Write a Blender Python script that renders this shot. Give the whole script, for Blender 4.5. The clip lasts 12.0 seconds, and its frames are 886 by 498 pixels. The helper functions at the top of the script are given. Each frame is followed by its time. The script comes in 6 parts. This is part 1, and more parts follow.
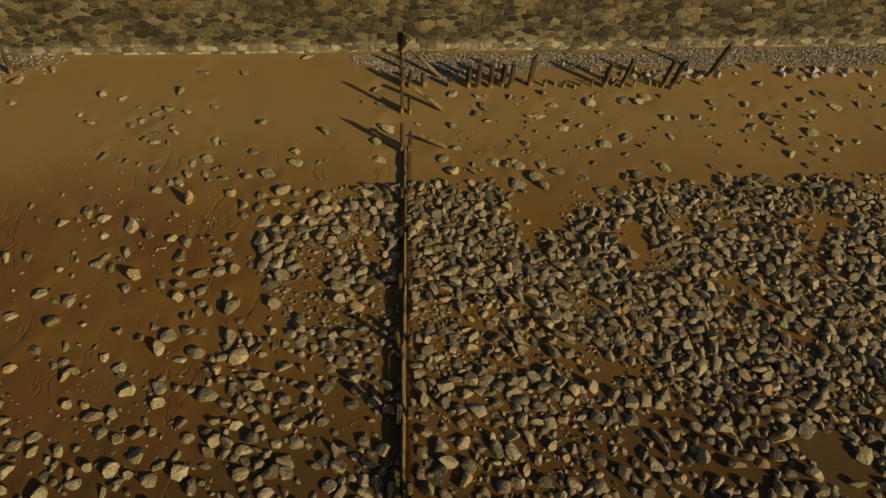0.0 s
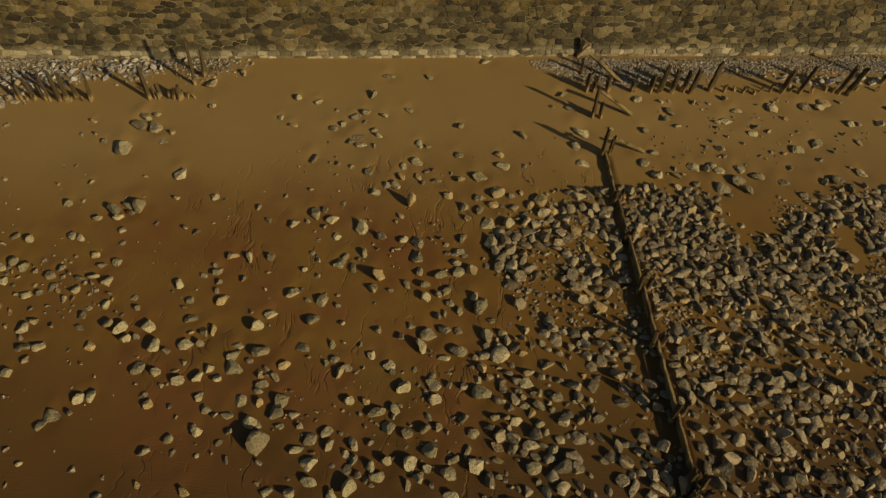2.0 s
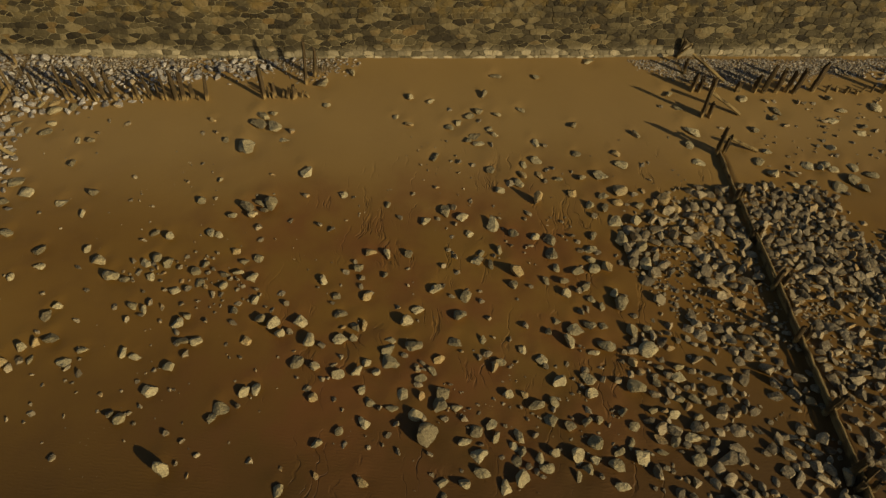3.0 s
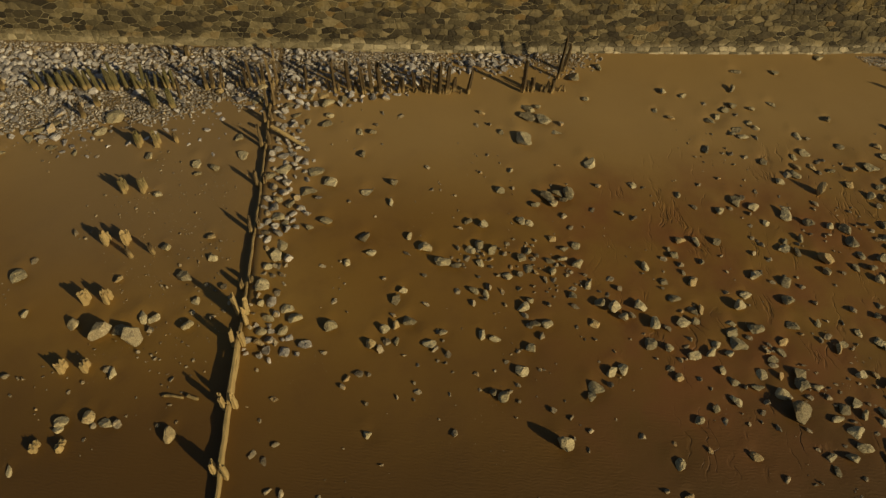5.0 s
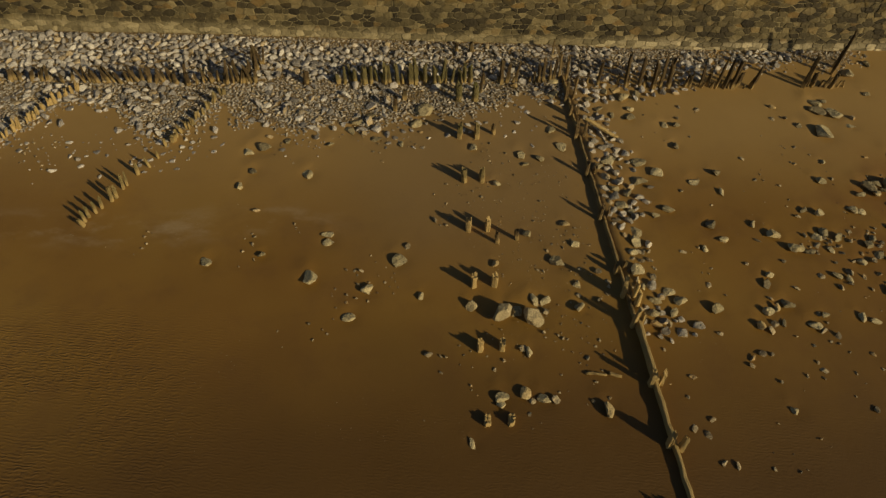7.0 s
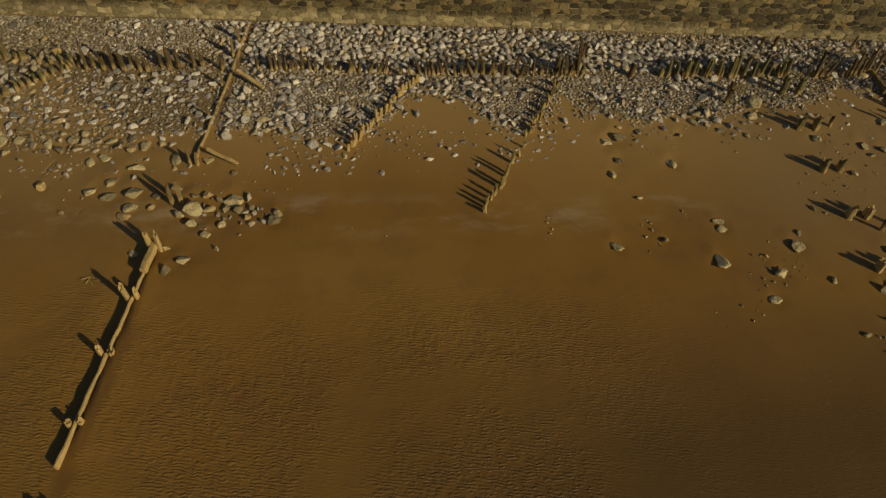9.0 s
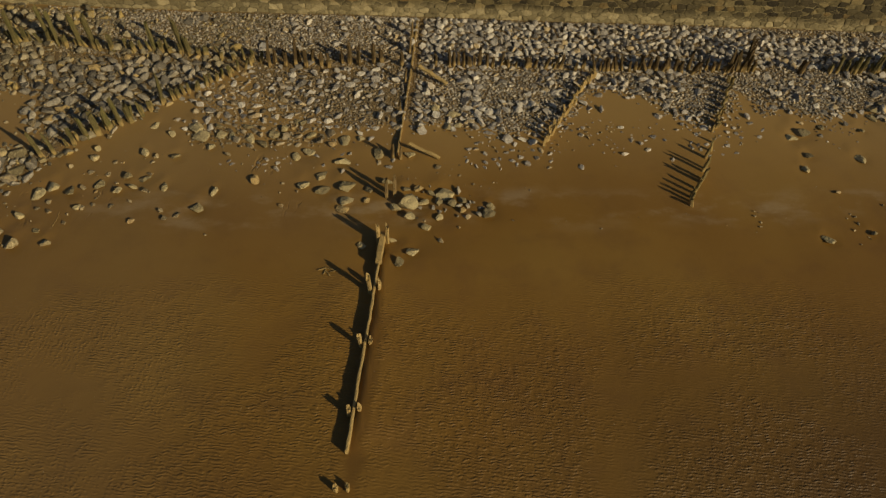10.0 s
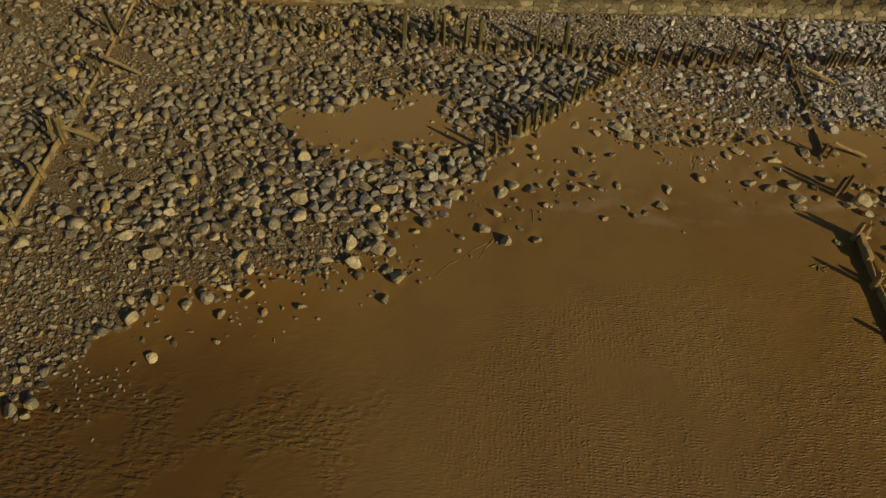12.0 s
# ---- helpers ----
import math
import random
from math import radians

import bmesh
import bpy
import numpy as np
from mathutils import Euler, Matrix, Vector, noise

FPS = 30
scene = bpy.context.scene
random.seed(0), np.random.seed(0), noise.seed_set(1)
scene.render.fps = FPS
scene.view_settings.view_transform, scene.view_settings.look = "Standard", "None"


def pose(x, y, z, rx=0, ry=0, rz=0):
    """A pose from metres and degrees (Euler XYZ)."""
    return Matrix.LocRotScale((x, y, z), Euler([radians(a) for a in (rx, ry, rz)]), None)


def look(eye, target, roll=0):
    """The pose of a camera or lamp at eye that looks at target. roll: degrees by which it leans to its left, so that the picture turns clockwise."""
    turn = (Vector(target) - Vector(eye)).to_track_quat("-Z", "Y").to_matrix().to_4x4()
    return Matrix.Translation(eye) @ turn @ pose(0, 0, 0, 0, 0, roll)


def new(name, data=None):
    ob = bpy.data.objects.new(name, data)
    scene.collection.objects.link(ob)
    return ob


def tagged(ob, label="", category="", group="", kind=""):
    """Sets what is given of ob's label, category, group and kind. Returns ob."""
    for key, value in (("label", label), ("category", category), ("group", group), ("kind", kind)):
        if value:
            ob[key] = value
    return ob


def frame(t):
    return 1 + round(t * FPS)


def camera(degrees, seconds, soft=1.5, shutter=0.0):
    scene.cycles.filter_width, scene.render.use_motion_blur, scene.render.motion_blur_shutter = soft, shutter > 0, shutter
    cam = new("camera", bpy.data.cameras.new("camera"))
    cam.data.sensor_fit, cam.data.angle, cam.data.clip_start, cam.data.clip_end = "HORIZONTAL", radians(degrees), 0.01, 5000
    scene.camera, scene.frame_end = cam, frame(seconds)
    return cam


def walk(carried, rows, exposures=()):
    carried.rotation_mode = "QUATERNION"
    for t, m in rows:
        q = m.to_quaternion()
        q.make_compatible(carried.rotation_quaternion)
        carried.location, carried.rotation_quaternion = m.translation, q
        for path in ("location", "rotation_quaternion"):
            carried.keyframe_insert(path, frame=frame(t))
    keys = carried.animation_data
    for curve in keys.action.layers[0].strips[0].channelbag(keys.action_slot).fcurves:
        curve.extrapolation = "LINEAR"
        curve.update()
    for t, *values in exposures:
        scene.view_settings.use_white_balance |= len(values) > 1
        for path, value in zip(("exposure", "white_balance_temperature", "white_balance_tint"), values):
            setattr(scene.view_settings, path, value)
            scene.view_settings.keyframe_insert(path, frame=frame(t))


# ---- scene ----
cam = camera(66.0, 12.0, soft=1.45)
PATH = [
    (0, (8.112, 0.408, 13.632), (8.211, 1.712, 12.119), 1.5),
    (0.5, (6.861, 0.447, 13.729), (6.958, 1.748, 12.213), 1.6),
    (1, (5.358, 0.481, 13.848), (5.454, 1.78, 12.33), 1.7),
    (1.5, (3.786, 0.492, 13.935), (3.884, 1.79, 12.416), 1.8),
    (2, (2.022, 0.485, 14.036), (2.118, 1.781, 12.516), 1.8),
    (2.5, (0.259, 0.458, 14.096), (0.356, 1.754, 12.575), 1.9),
    (2.7, (-0.486, 0.434, 14.107), (-0.389, 1.731, 12.588), 1.9),
    (4.3, (-7.107, 0.283, 14.269), (-7.001, 1.572, 12.744), 2.2),
    (4.5, (-8.037, 0.255, 14.272), (-7.926, 1.545, 12.748), 2.5),
    (5, (-10.378, 0.182, 14.251), (-10.268, 1.474, 12.727), 2.5),
    (5.5, (-12.64, 0.102, 14.227), (-12.528, 1.395, 12.705), 2.6),
    (6, (-15.122, -0.004, 14.204), (-15.012, 1.292, 12.684), 2.5),
    (6.5, (-17.538, -0.062, 14.161), (-17.427, 1.237, 12.644), 2.6),
    (7, (-20.158, -0.154, 14.087), (-20.054, 1.152, 12.576), 2.4),
    (7.2, (-21.206, -0.194, 14.073), (-21.102, 1.113, 12.562), 2.5),
    (8.8, (-30.079, -0.372, 14.273), (-29.983, 0.922, 12.751), 2.4),
    (9, (-31.256, -0.381, 14.289), (-31.159, 0.911, 12.764), 2.5),
    (9.5, (-34.143, -0.456, 14.294), (-34.046, 0.834, 12.768), 2.6),
    (10, (-37.319, -0.503, 14.303), (-37.226, 0.784, 12.775), 2.5),
    (10.5, (-40.394, -0.54, 14.286), (-40.3, 0.747, 12.759), 2.6),
    (11, (-43.78, -0.499, 14.26), (-43.688, 0.789, 12.732), 2.5),
    (11.5, (-47.052, -0.407, 14.301), (-46.96, 0.876, 12.769), 2.5),
    (12, (-50.572, -0.321, 14.32), (-50.49, 0.96, 12.785), 2.2),
]
walk(cam, [(t, look(eye, target, roll)) for t, eye, target, roll in PATH], [(0.0, 0.0), (12.0, 0.0)])

# ---------------------------------------------------------------- world, sun
SUN_AZ = math.radians(-40.0)      # towards the sun, counter-clockwise from +x
SUN_EL = math.radians(23.0)
world = bpy.data.worlds.new("world")
scene.world = world
world.use_nodes = True
wn = world.node_tree.nodes
sky = wn.new("ShaderNodeTexSky")
sky.sky_type = 'NISHITA'
sky.sun_disc = False
sky.sun_elevation = SUN_EL
sky.sun_rotation = math.pi / 2 - SUN_AZ
world.node_tree.links.new(sky.outputs[0], wn["Background"].inputs[0])
wn["Background"].inputs[1].default_value = 0.037
sun_data = bpy.data.lights.new("sun", 'SUN')
sun_data.energy = 3.22
sun_data.angle = math.radians(0.55)
sun_data.color = (1.0, 0.84, 0.54)
sun = new("sun", sun_data)
to_sun = Vector((math.cos(SUN_EL) * math.cos(SUN_AZ), math.cos(SUN_EL) * math.sin(SUN_AZ), math.sin(SUN_EL)))
sun.matrix_world = look(to_sun * 60 + Vector((-20, 10, 0)), (-20, 10, 0))


# ---------------------------------------------------------------- materials
class Mat:
    """A small builder for node materials."""

    def __init__(self, name):
        self.m = bpy.data.materials.new(name)
        self.m.use_nodes = True
        self.t = self.m.node_tree
        self.b = self.t.nodes["Principled BSDF"]
        self.pos = self.n("ShaderNodeNewGeometry").outputs["Position"]

    def n(self, kind, **sets):
        node = self.t.nodes.new(kind)
        for k, v in sets.items():
            node.inputs[k.replace("_", " ")].default_value = v
        return node

    def link(self, a, b):
        self.t.links.new(a, b)

    def noise(self, scale, detail=4.0, rough=0.55, vector=None, stretch=None):
        tex = self.n("ShaderNodeTexNoise", Scale=scale, Detail=detail, Roughness=rough)
        src = vector or self.pos
        if stretch:
            mp = self.n("ShaderNodeMapping")
            mp.inputs["Scale"].default_value = stretch
            self.link(src, mp.inputs[0])
            src = mp.outputs[0]
        self.link(src, tex.inputs["Vector"])
        return tex.outputs["Fac"]

    def ramp(self, fac, stops):
        r = self.t.nodes.new("ShaderNodeValToRGB")
        e = r.color_ramp.elements
        while len(e) < len(stops):
            e.new(0.5)
        for el, (p, c) in zip(e, stops):
            el.position, el.color = p, (*c, 1.0)
        self.link(fac, r.inputs[0])
        return r.outputs[0]

    def mix(self, fac, a, b, how='MIX'):
        x = self.t.nodes.new("ShaderNodeMix")
        x.data_type, x.blend_type = 'RGBA', how
        for sock, val in ((x.inputs[0], fac), (x.inputs[6], a), (x.inputs[7], b)):
            if isinstance(val, (int, float)):
                sock.default_value = val
            elif isinstance(val, tuple):
                sock.default_value = (*val, 1.0)
            else:
                self.link(val, sock)
        return x.outputs[2]

    def math(self, op, a, b=0.0, clamp=False):
        x = self.t.nodes.new("ShaderNodeMath")
        x.operation, x.use_clamp = op, clamp
        for sock, val in ((x.inputs[0], a), (x.inputs[1], b)):
            if isinstance(val, (int, float)):
                sock.default_value = val
            else:
                self.link(val, sock)
        return x.outputs[0]

    def band(self, v, lo, hi):
        x = self.t.nodes.new("ShaderNodeMapRange")
        x.interpolation_type = 'SMOOTHSTEP'
        x.inputs[1].default_value, x.inputs[2].default_value = lo, hi
        self.link(v, x.inputs[0])
        return x.outputs[0]

    def xyz(self):
        s = self.n("ShaderNodeSeparateXYZ")
        self.link(self.pos, s.inputs[0])
        return s.outputs

    def bump(self, height, strength, distance, after=None):
        b = self.n("ShaderNodeBump", Strength=strength, Distance=distance)
        self.link(height, b.inputs["Height"])
        if after is not None:
            self.link(after, b.inputs["Normal"])
        return b.outputs[0]

    def done(self, colour, rough, normal=None, spec=0.4):
        for sock, val in ((self.b.inputs["Base Color"], colour), (self.b.inputs["Roughness"], rough)):
            if isinstance(val, (int, float)):
                sock.default_value = val
            elif isinstance(val, tuple):
                sock.default_value = (*val, 1.0)
            else:
                self.link(val, sock)
        self.b.inputs["Specular IOR Level"].default_value = spec
        if normal is not None:
            self.link(normal, self.b.inputs["Normal"])
        return self.m


def sand_material():
    k = Mat("wet_sand")
    x, y, z = k.xyz()
    big = k.noise(0.16, 3.0)
    mid = k.noise(0.9, 4.0)
    grain = k.noise(60.0, 3.0)
    col = k.ramp(big, [(0.30, (0.240, 0.131, 0.024)), (0.52, (0.280, 0.162, 0.030)), (0.72, (0.308, 0.190, 0.039))])
    col = k.mix(k.math('MULTIPLY', k.band(mid, 0.45, 0.75), 0.35), col, (0.17, 0.088, 0.026))
    # the lower beach is still soaked; lens falloff is painted into its darkening too
    lvl = k.math('ADD', y, k.math('MULTIPLY', k.math('SUBTRACT', k.noise(0.12, 3.0), 0.5), 5.0))
    soak_falloff = k.math('MULTIPLY', k.band(lvl, 11.0, 5.2), k.math('ADD', 0.2, k.math('MULTIPLY', k.band(k.math('ADD', x, k.math('MULTIPLY', k.math('SUBTRACT', k.noise(0.10, 3.0), 0.5), 9.0)), -37.0, -26.0), 0.72)))
    # the western corner is darkened further: wet patch plus painted falloff
    soak_falloff = k.math('MAXIMUM', soak_falloff, k.math('MULTIPLY', k.math('MULTIPLY', k.band(x, -47.0, -57.0), k.band(lvl, 10.5, 7.0)), 0.8))
    col = k.mix(soak_falloff, col, (0.112, 0.061, 0.012))
    # the upper beach has drained; sky sheen is also painted into its paler tone
    col = k.mix(k.math('MULTIPLY', k.band(lvl, 12.0, 18.0), 0.75), col, (0.43, 0.300, 0.112))
    # grey silt left in the hollow between groyne and bank
    silt = k.math('MULTIPLY', k.math('MULTIPLY', k.band(x, -12.0, -16.0), k.band(x, -24.0, -19.0)), k.band(lvl, 9.0, 14.0))
    silt = k.math('MAXIMUM', silt, k.math('MULTIPLY', k.math('MULTIPLY', k.band(x, -35.0, -41.0), k.band(lvl, 9.0, 13.0)), 0.35))
    silt = k.math('MAXIMUM', silt, k.math('MULTIPLY', k.math('MULTIPLY', k.band(x, -40.0, -45.0), k.band(x, -55.0, -50.0)), 0.6))
    col = k.mix(k.math('MULTIPLY', silt, 0.55), col, (0.265, 0.188, 0.085))
    # silty, redder sheet of drained sand in the middle bay
    red = k.math('MULTIPLY', k.band(k.math('ABSOLUTE', k.math('ADD', x, 1.5)), 8.0, 2.5), k.band(k.math('ABSOLUTE', k.math('SUBTRACT', y, 10.5)), 6.5, 2.5))
    red = k.math('MULTIPLY', red, k.band(k.noise(0.45, 4.0), 0.35, 0.65))
    col = k.mix(k.math('MULTIPLY', red, 0.7), col, (0.235, 0.098, 0.025))
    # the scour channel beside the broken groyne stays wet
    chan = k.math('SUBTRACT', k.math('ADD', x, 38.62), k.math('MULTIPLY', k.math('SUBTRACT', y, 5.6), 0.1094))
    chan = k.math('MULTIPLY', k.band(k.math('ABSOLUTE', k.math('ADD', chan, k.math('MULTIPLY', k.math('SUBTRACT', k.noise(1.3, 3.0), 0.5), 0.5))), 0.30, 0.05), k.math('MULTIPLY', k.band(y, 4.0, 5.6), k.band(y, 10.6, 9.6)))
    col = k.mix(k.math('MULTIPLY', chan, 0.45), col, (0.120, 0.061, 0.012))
    # pale dried foam streak on the sand
    streak = k.math('ABSOLUTE', k.math('SUBTRACT', y, k.math('ADD', 12.3, k.math('MULTIPLY', k.noise(0.35, 2.0), 1.6))))
    foam = k.math('MULTIPLY', k.band(streak, 1.0, 0.05), k.band(k.noise(0.9, 5.0, 0.6, stretch=(0.7, 1.4, 1.0)), 0.46, 0.68))
    foam = k.math('MULTIPLY', foam, k.math('MULTIPLY', k.band(x, -21.0, -24.0), k.band(x, -49.0, -44.0)))
    col = k.mix(k.math('MULTIPLY', foam, 0.45), col, (0.48, 0.40, 0.26))
    col = k.mix(0.35, col, k.mix(grain, (0.10, 0.06, 0.02), (0.42, 0.27, 0.12)), 'OVERLAY')
    speck = k.n("ShaderNodeTexVoronoi", Scale=7.0)
    k.link(k.pos, speck.inputs["Vector"])
    dots = k.math('MULTIPLY', k.band(speck.outputs["Distance"], 0.10, 0.05), k.band(k.noise(0.5, 2.0), 0.5, 0.7))
    col = k.mix(k.math('MULTIPLY', dots, 0.5), col, (0.40, 0.34, 0.24))
    # fine shingle bedded in the sand of the banks
    att = k.n("ShaderNodeAttribute")
    att.attribute_name = "shingle"
    bed = k.band(k.math('ADD', att.outputs["Fac"], k.math('MULTIPLY', k.math('SUBTRACT', k.noise(1.6, 4.0), 0.5), 0.9)), 0.35, 0.6)
    peb = k.n("ShaderNodeTexVoronoi", Scale=17.0)
    k.link(k.pos, peb.inputs["Vector"])
    sep = k.n("ShaderNodeSeparateColor")
    k.link(peb.outputs["Color"], sep.inputs[0])
    pcol = k.ramp(sep.outputs[0], [(0.0, (0.09, 0.075, 0.05)), (0.5, (0.20, 0.17, 0.12)), (1.0, (0.36, 0.31, 0.22))])
    pcol = k.mix(k.band(peb.outputs["Distance"], 0.35, 0.6), pcol, (0.15, 0.098, 0.035))
    col = k.mix(k.math('MULTIPLY', bed, 0.65), col, pcol)
    # current ripples on the lower beach
    mp = k.n("ShaderNodeMapping")
    mp.inputs["Rotation"].default_value = (0, 0, radians(8))
    k.link(k.pos, mp.inputs[0])
    wave = k.n("ShaderNodeTexWave", Scale=4.0, Distortion=7.5, Detail=2.5)
    wave.bands_direction = 'Y'
    wave.inputs["Detail Scale"].default_value = 1.25
    k.link(mp.outputs[0], wave.inputs["Vector"])
    edge = k.math('ADD', y, k.math('MULTIPLY', k.noise(0.25, 2.0), 5.0))
    low = k.math('MULTIPLY', k.band(edge, 13.4, 11.2), k.math('MAXIMUM', k.band(x, -22.0, -29.0), k.math('MULTIPLY', k.band(y, 8.6, 6.4), 0.18)))
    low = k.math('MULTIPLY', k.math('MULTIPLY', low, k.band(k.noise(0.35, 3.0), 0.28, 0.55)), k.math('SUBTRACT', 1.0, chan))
    rip = k.math('MULTIPLY', k.math('MULTIPLY', wave.outputs["Fac"], low), k.math('ADD', 0.12, k.math('MULTIPLY', k.band(x, -52.0, -47.5), 0.88)))
    cross = k.n("ShaderNodeTexWave", Scale=2.6, Distortion=6.0, Detail=2.0)
    cross.bands_direction = 'X'
    cross.inputs["Detail Scale"].default_value = 1.6
    k.link(mp.outputs[0], cross.inputs["Vector"])
    hatch = k.math('MULTIPLY', k.band(x, -41.0, -44.5), k.band(k.noise(0.6, 2.0), 0.35, 0.6))
    rip = k.math('MULTIPLY', rip, k.math('SUBTRACT', 1.0, k.math('MULTIPLY', hatch, k.math('MULTIPLY', cross.outputs["Fac"], 0.9))))
    brk = k.noise(3.0, 3.0, stretch=(1.6, 1.6, 1.0))
    rip = k.math('MULTIPLY', rip, k.math('ADD', 0.12, k.math('MULTIPLY', k.band(brk, 0.38, 0.58), 0.88)))
    nrm = k.bump(rip, 0.9, 0.015)
    # short-crested lumps where the last water drained west
    hump = k.noise(5.2, 2.0, 0.5, mp.outputs[0], (0.8, 1.7, 1.0))
    far = k.math('MULTIPLY', k.band(x, -50.0, -54.0), k.math('MULTIPLY', k.band(y, 8.3, 7.0), k.band(k.noise(0.5, 3.0), 0.42, 0.55)))
    nrm = k.bump(k.math('MULTIPLY', k.band(hump, 0.38, 0.62), far), 0.8, 0.034, nrm)
    nrm = k.bump(k.math('MULTIPLY', k.band(k.noise(7.0, 2.0, 0.5, stretch=(0.6, 1.3, 1.0)), 0.35, 0.65), low), 0.30, 0.010, nrm)
    # shallow drainage rills between the stones
    tilt = k.n("ShaderNodeMapping")
    tilt.inputs["Rotation"].default_value = (0, 0, radians(5))
    k.link(k.pos, tilt.inputs[0])
    warp = k.n("ShaderNodeVectorMath")
    bend = k.n("ShaderNodeCombineXYZ")
    k.link(k.math('MULTIPLY', k.noise(0.9, 3.0), 1.0), bend.inputs[0])
    k.link(tilt.outputs[0], warp.inputs[0])
    k.link(bend.outputs[0], warp.inputs[1])
    rill = k.noise(1.5, 3.0, 0.5, warp.outputs[0], (1.5, 0.15, 1.0))
    rid = k.math('ABSOLUTE', k.math('SUBTRACT', rill, 0.5))
    rmask = k.math('MULTIPLY', k.math('MULTIPLY', k.band(x, -6.0, -2.5), k.band(x, 8.5, 7.0)), k.math('MULTIPLY', k.band(y, 17.0, 15.0), k.band(y, 4.0, 7.0)))
    rmask = k.math('MAXIMUM', rmask, k.math('MULTIPLY', k.math('MULTIPLY', k.band(x, -39.5, -41.0), k.band(x, -52.5, -50.0)), k.math('MULTIPLY', k.band(y, 12.0, 13.0), k.math('MULTIPLY', k.band(y, 17.0, 16.0), k.band(k.noise(0.9, 2.0), 0.50, 0.62)))))
    rmask = k.math('MULTIPLY', rmask, k.math('MULTIPLY', k.band(k.noise(0.4, 3.0), 0.42, 0.54), k.band(k.noise(1.1, 3.0, stretch=(1.0, 0.5, 1.0)), 0.48, 0.61)))
    cut = k.math('MULTIPLY', k.band(rid, 0.022, 0.002), rmask)
    nrm = k.bump(k.math('SUBTRACT', 1.0, cut), 0.9, 0.030, nrm)
    # groove shade painted along the rills, together with their wetter sand
    col = k.mix(k.math('MULTIPLY', cut, 0.15), col, (0.10, 0.050, 0.012))
    lump = k.noise(5.5, 5.0, 0.6)
    nrm = k.bump(lump, 0.22, 0.025, nrm)
    nrm = k.bump(k.math('MULTIPLY', k.noise(2.0, 2.0), low), 0.30, 0.05, nrm)
    nrm = k.bump(k.math('MULTIPLY', k.math('SUBTRACT', 1.0, peb.outputs["Distance"]), bed), 0.9, 0.05, nrm)
    nrm = k.bump(grain, 0.25, 0.004, nrm)
    rough = k.math('ADD', 0.42, k.math('MULTIPLY', mid, 0.3))
    return k.done(col, rough, nrm, 0.35)


def stone_material(name, tones, joined, wet=0.0, rough=0.75, warm=0.93):
    """tones: dark, mid, pale and warm stone colours; the share of stones past warm is of the last."""
    k = Mat(name)
    if joined:
        rnd = k.n("ShaderNodeNewGeometry").outputs["Random Per Island"]
    else:
        rnd = k.n("ShaderNodeObjectInfo").outputs["Random"]
    col = k.ramp(rnd, [(0.0, tones[0]), (0.38, tones[1]), (0.72, tones[2]), (warm - 0.03, tones[2]), (warm, tones[3])])
    off = k.n("ShaderNodeCombineXYZ")
    k.link(k.math('MULTIPLY', rnd, 37.0), off.inputs[0])
    add = k.n("ShaderNodeVectorMath")
    k.link(k.pos, add.inputs[0])
    k.link(off.outputs[0], add.inputs[1])
    v = add.outputs[0]
    spot = k.noise(5.0, 5.0, 0.6, v)
    fine = k.noise(34.0, 4.0, 0.6, v)
    col = k.mix(k.band(spot, 0.42, 0.68), col, k.mix(0.5, col, tones[0]))
    col = k.mix(0.5, col, k.mix(k.band(fine, 0.3, 0.7), (0.20, 0.12, 0.08), (0.78, 0.75, 0.68)), 'OVERLAY')
    vein = k.math('ABSOLUTE', k.math('SUBTRACT', k.noise(3.2, 3.0, 0.5, v), 0.5))
    col = k.mix(k.math('MULTIPLY', k.band(vein, 0.012, 0.0), 0.5), col, tones[2])
    nrm = k.bump(spot, 0.9, 0.06)
    nrm = k.bump(k.noise(11.0, 4.0, 0.62, v), 0.95, 0.05, nrm)
    nrm = k.bump(fine, 0.5, 0.010, nrm)
    r = k.math('SUBTRACT', rough + 0.1, k.math('MULTIPLY', spot, 0.2 + wet))
    return k.done(col, r, nrm, 0.35)


def timber_material(name, dark, light, weed):
    k = Mat(name)
    rnd = k.n("ShaderNodeObjectInfo").outputs["Random"]
    tc = k.n("ShaderNodeTexCoord")
    g = k.noise(9.0, 6.0, 0.65, tc.outputs["Object"], (9.0, 9.0, 0.7))
    big = k.noise(2.4, 3.0, 0.5)
    col = k.ramp(g, [(0.28, dark), (0.55, tuple((a + b) / 2 for a, b in zip(dark, light))), (0.75, light)])
    col = k.mix(k.math('MULTIPLY', rnd, 0.45), col, dark)
    col = k.mix(k.math('MULTIPLY', k.band(big, 0.5, 0.72), 0.55), col, weed)
    # the foot is rubbed bare by shingle
    so = k.n("ShaderNodeSeparateXYZ")
    k.link(tc.outputs["Object"], so.inputs[0])
    rub = k.math('MULTIPLY', k.band(so.outputs[2], 0.30, 0.10), k.band(k.noise(3.0, 2.0), 0.30, 0.52))
    col = k.mix(k.math('MULTIPLY', rub, 0.6), col, (0.46, 0.32, 0.12))
    nrm = k.bump(g, 0.8, 0.02)
    nrm = k.bump(k.noise(40.0, 3.0), 0.3, 0.004, nrm)
    return k.done(col, 0.85, nrm, 0.2)


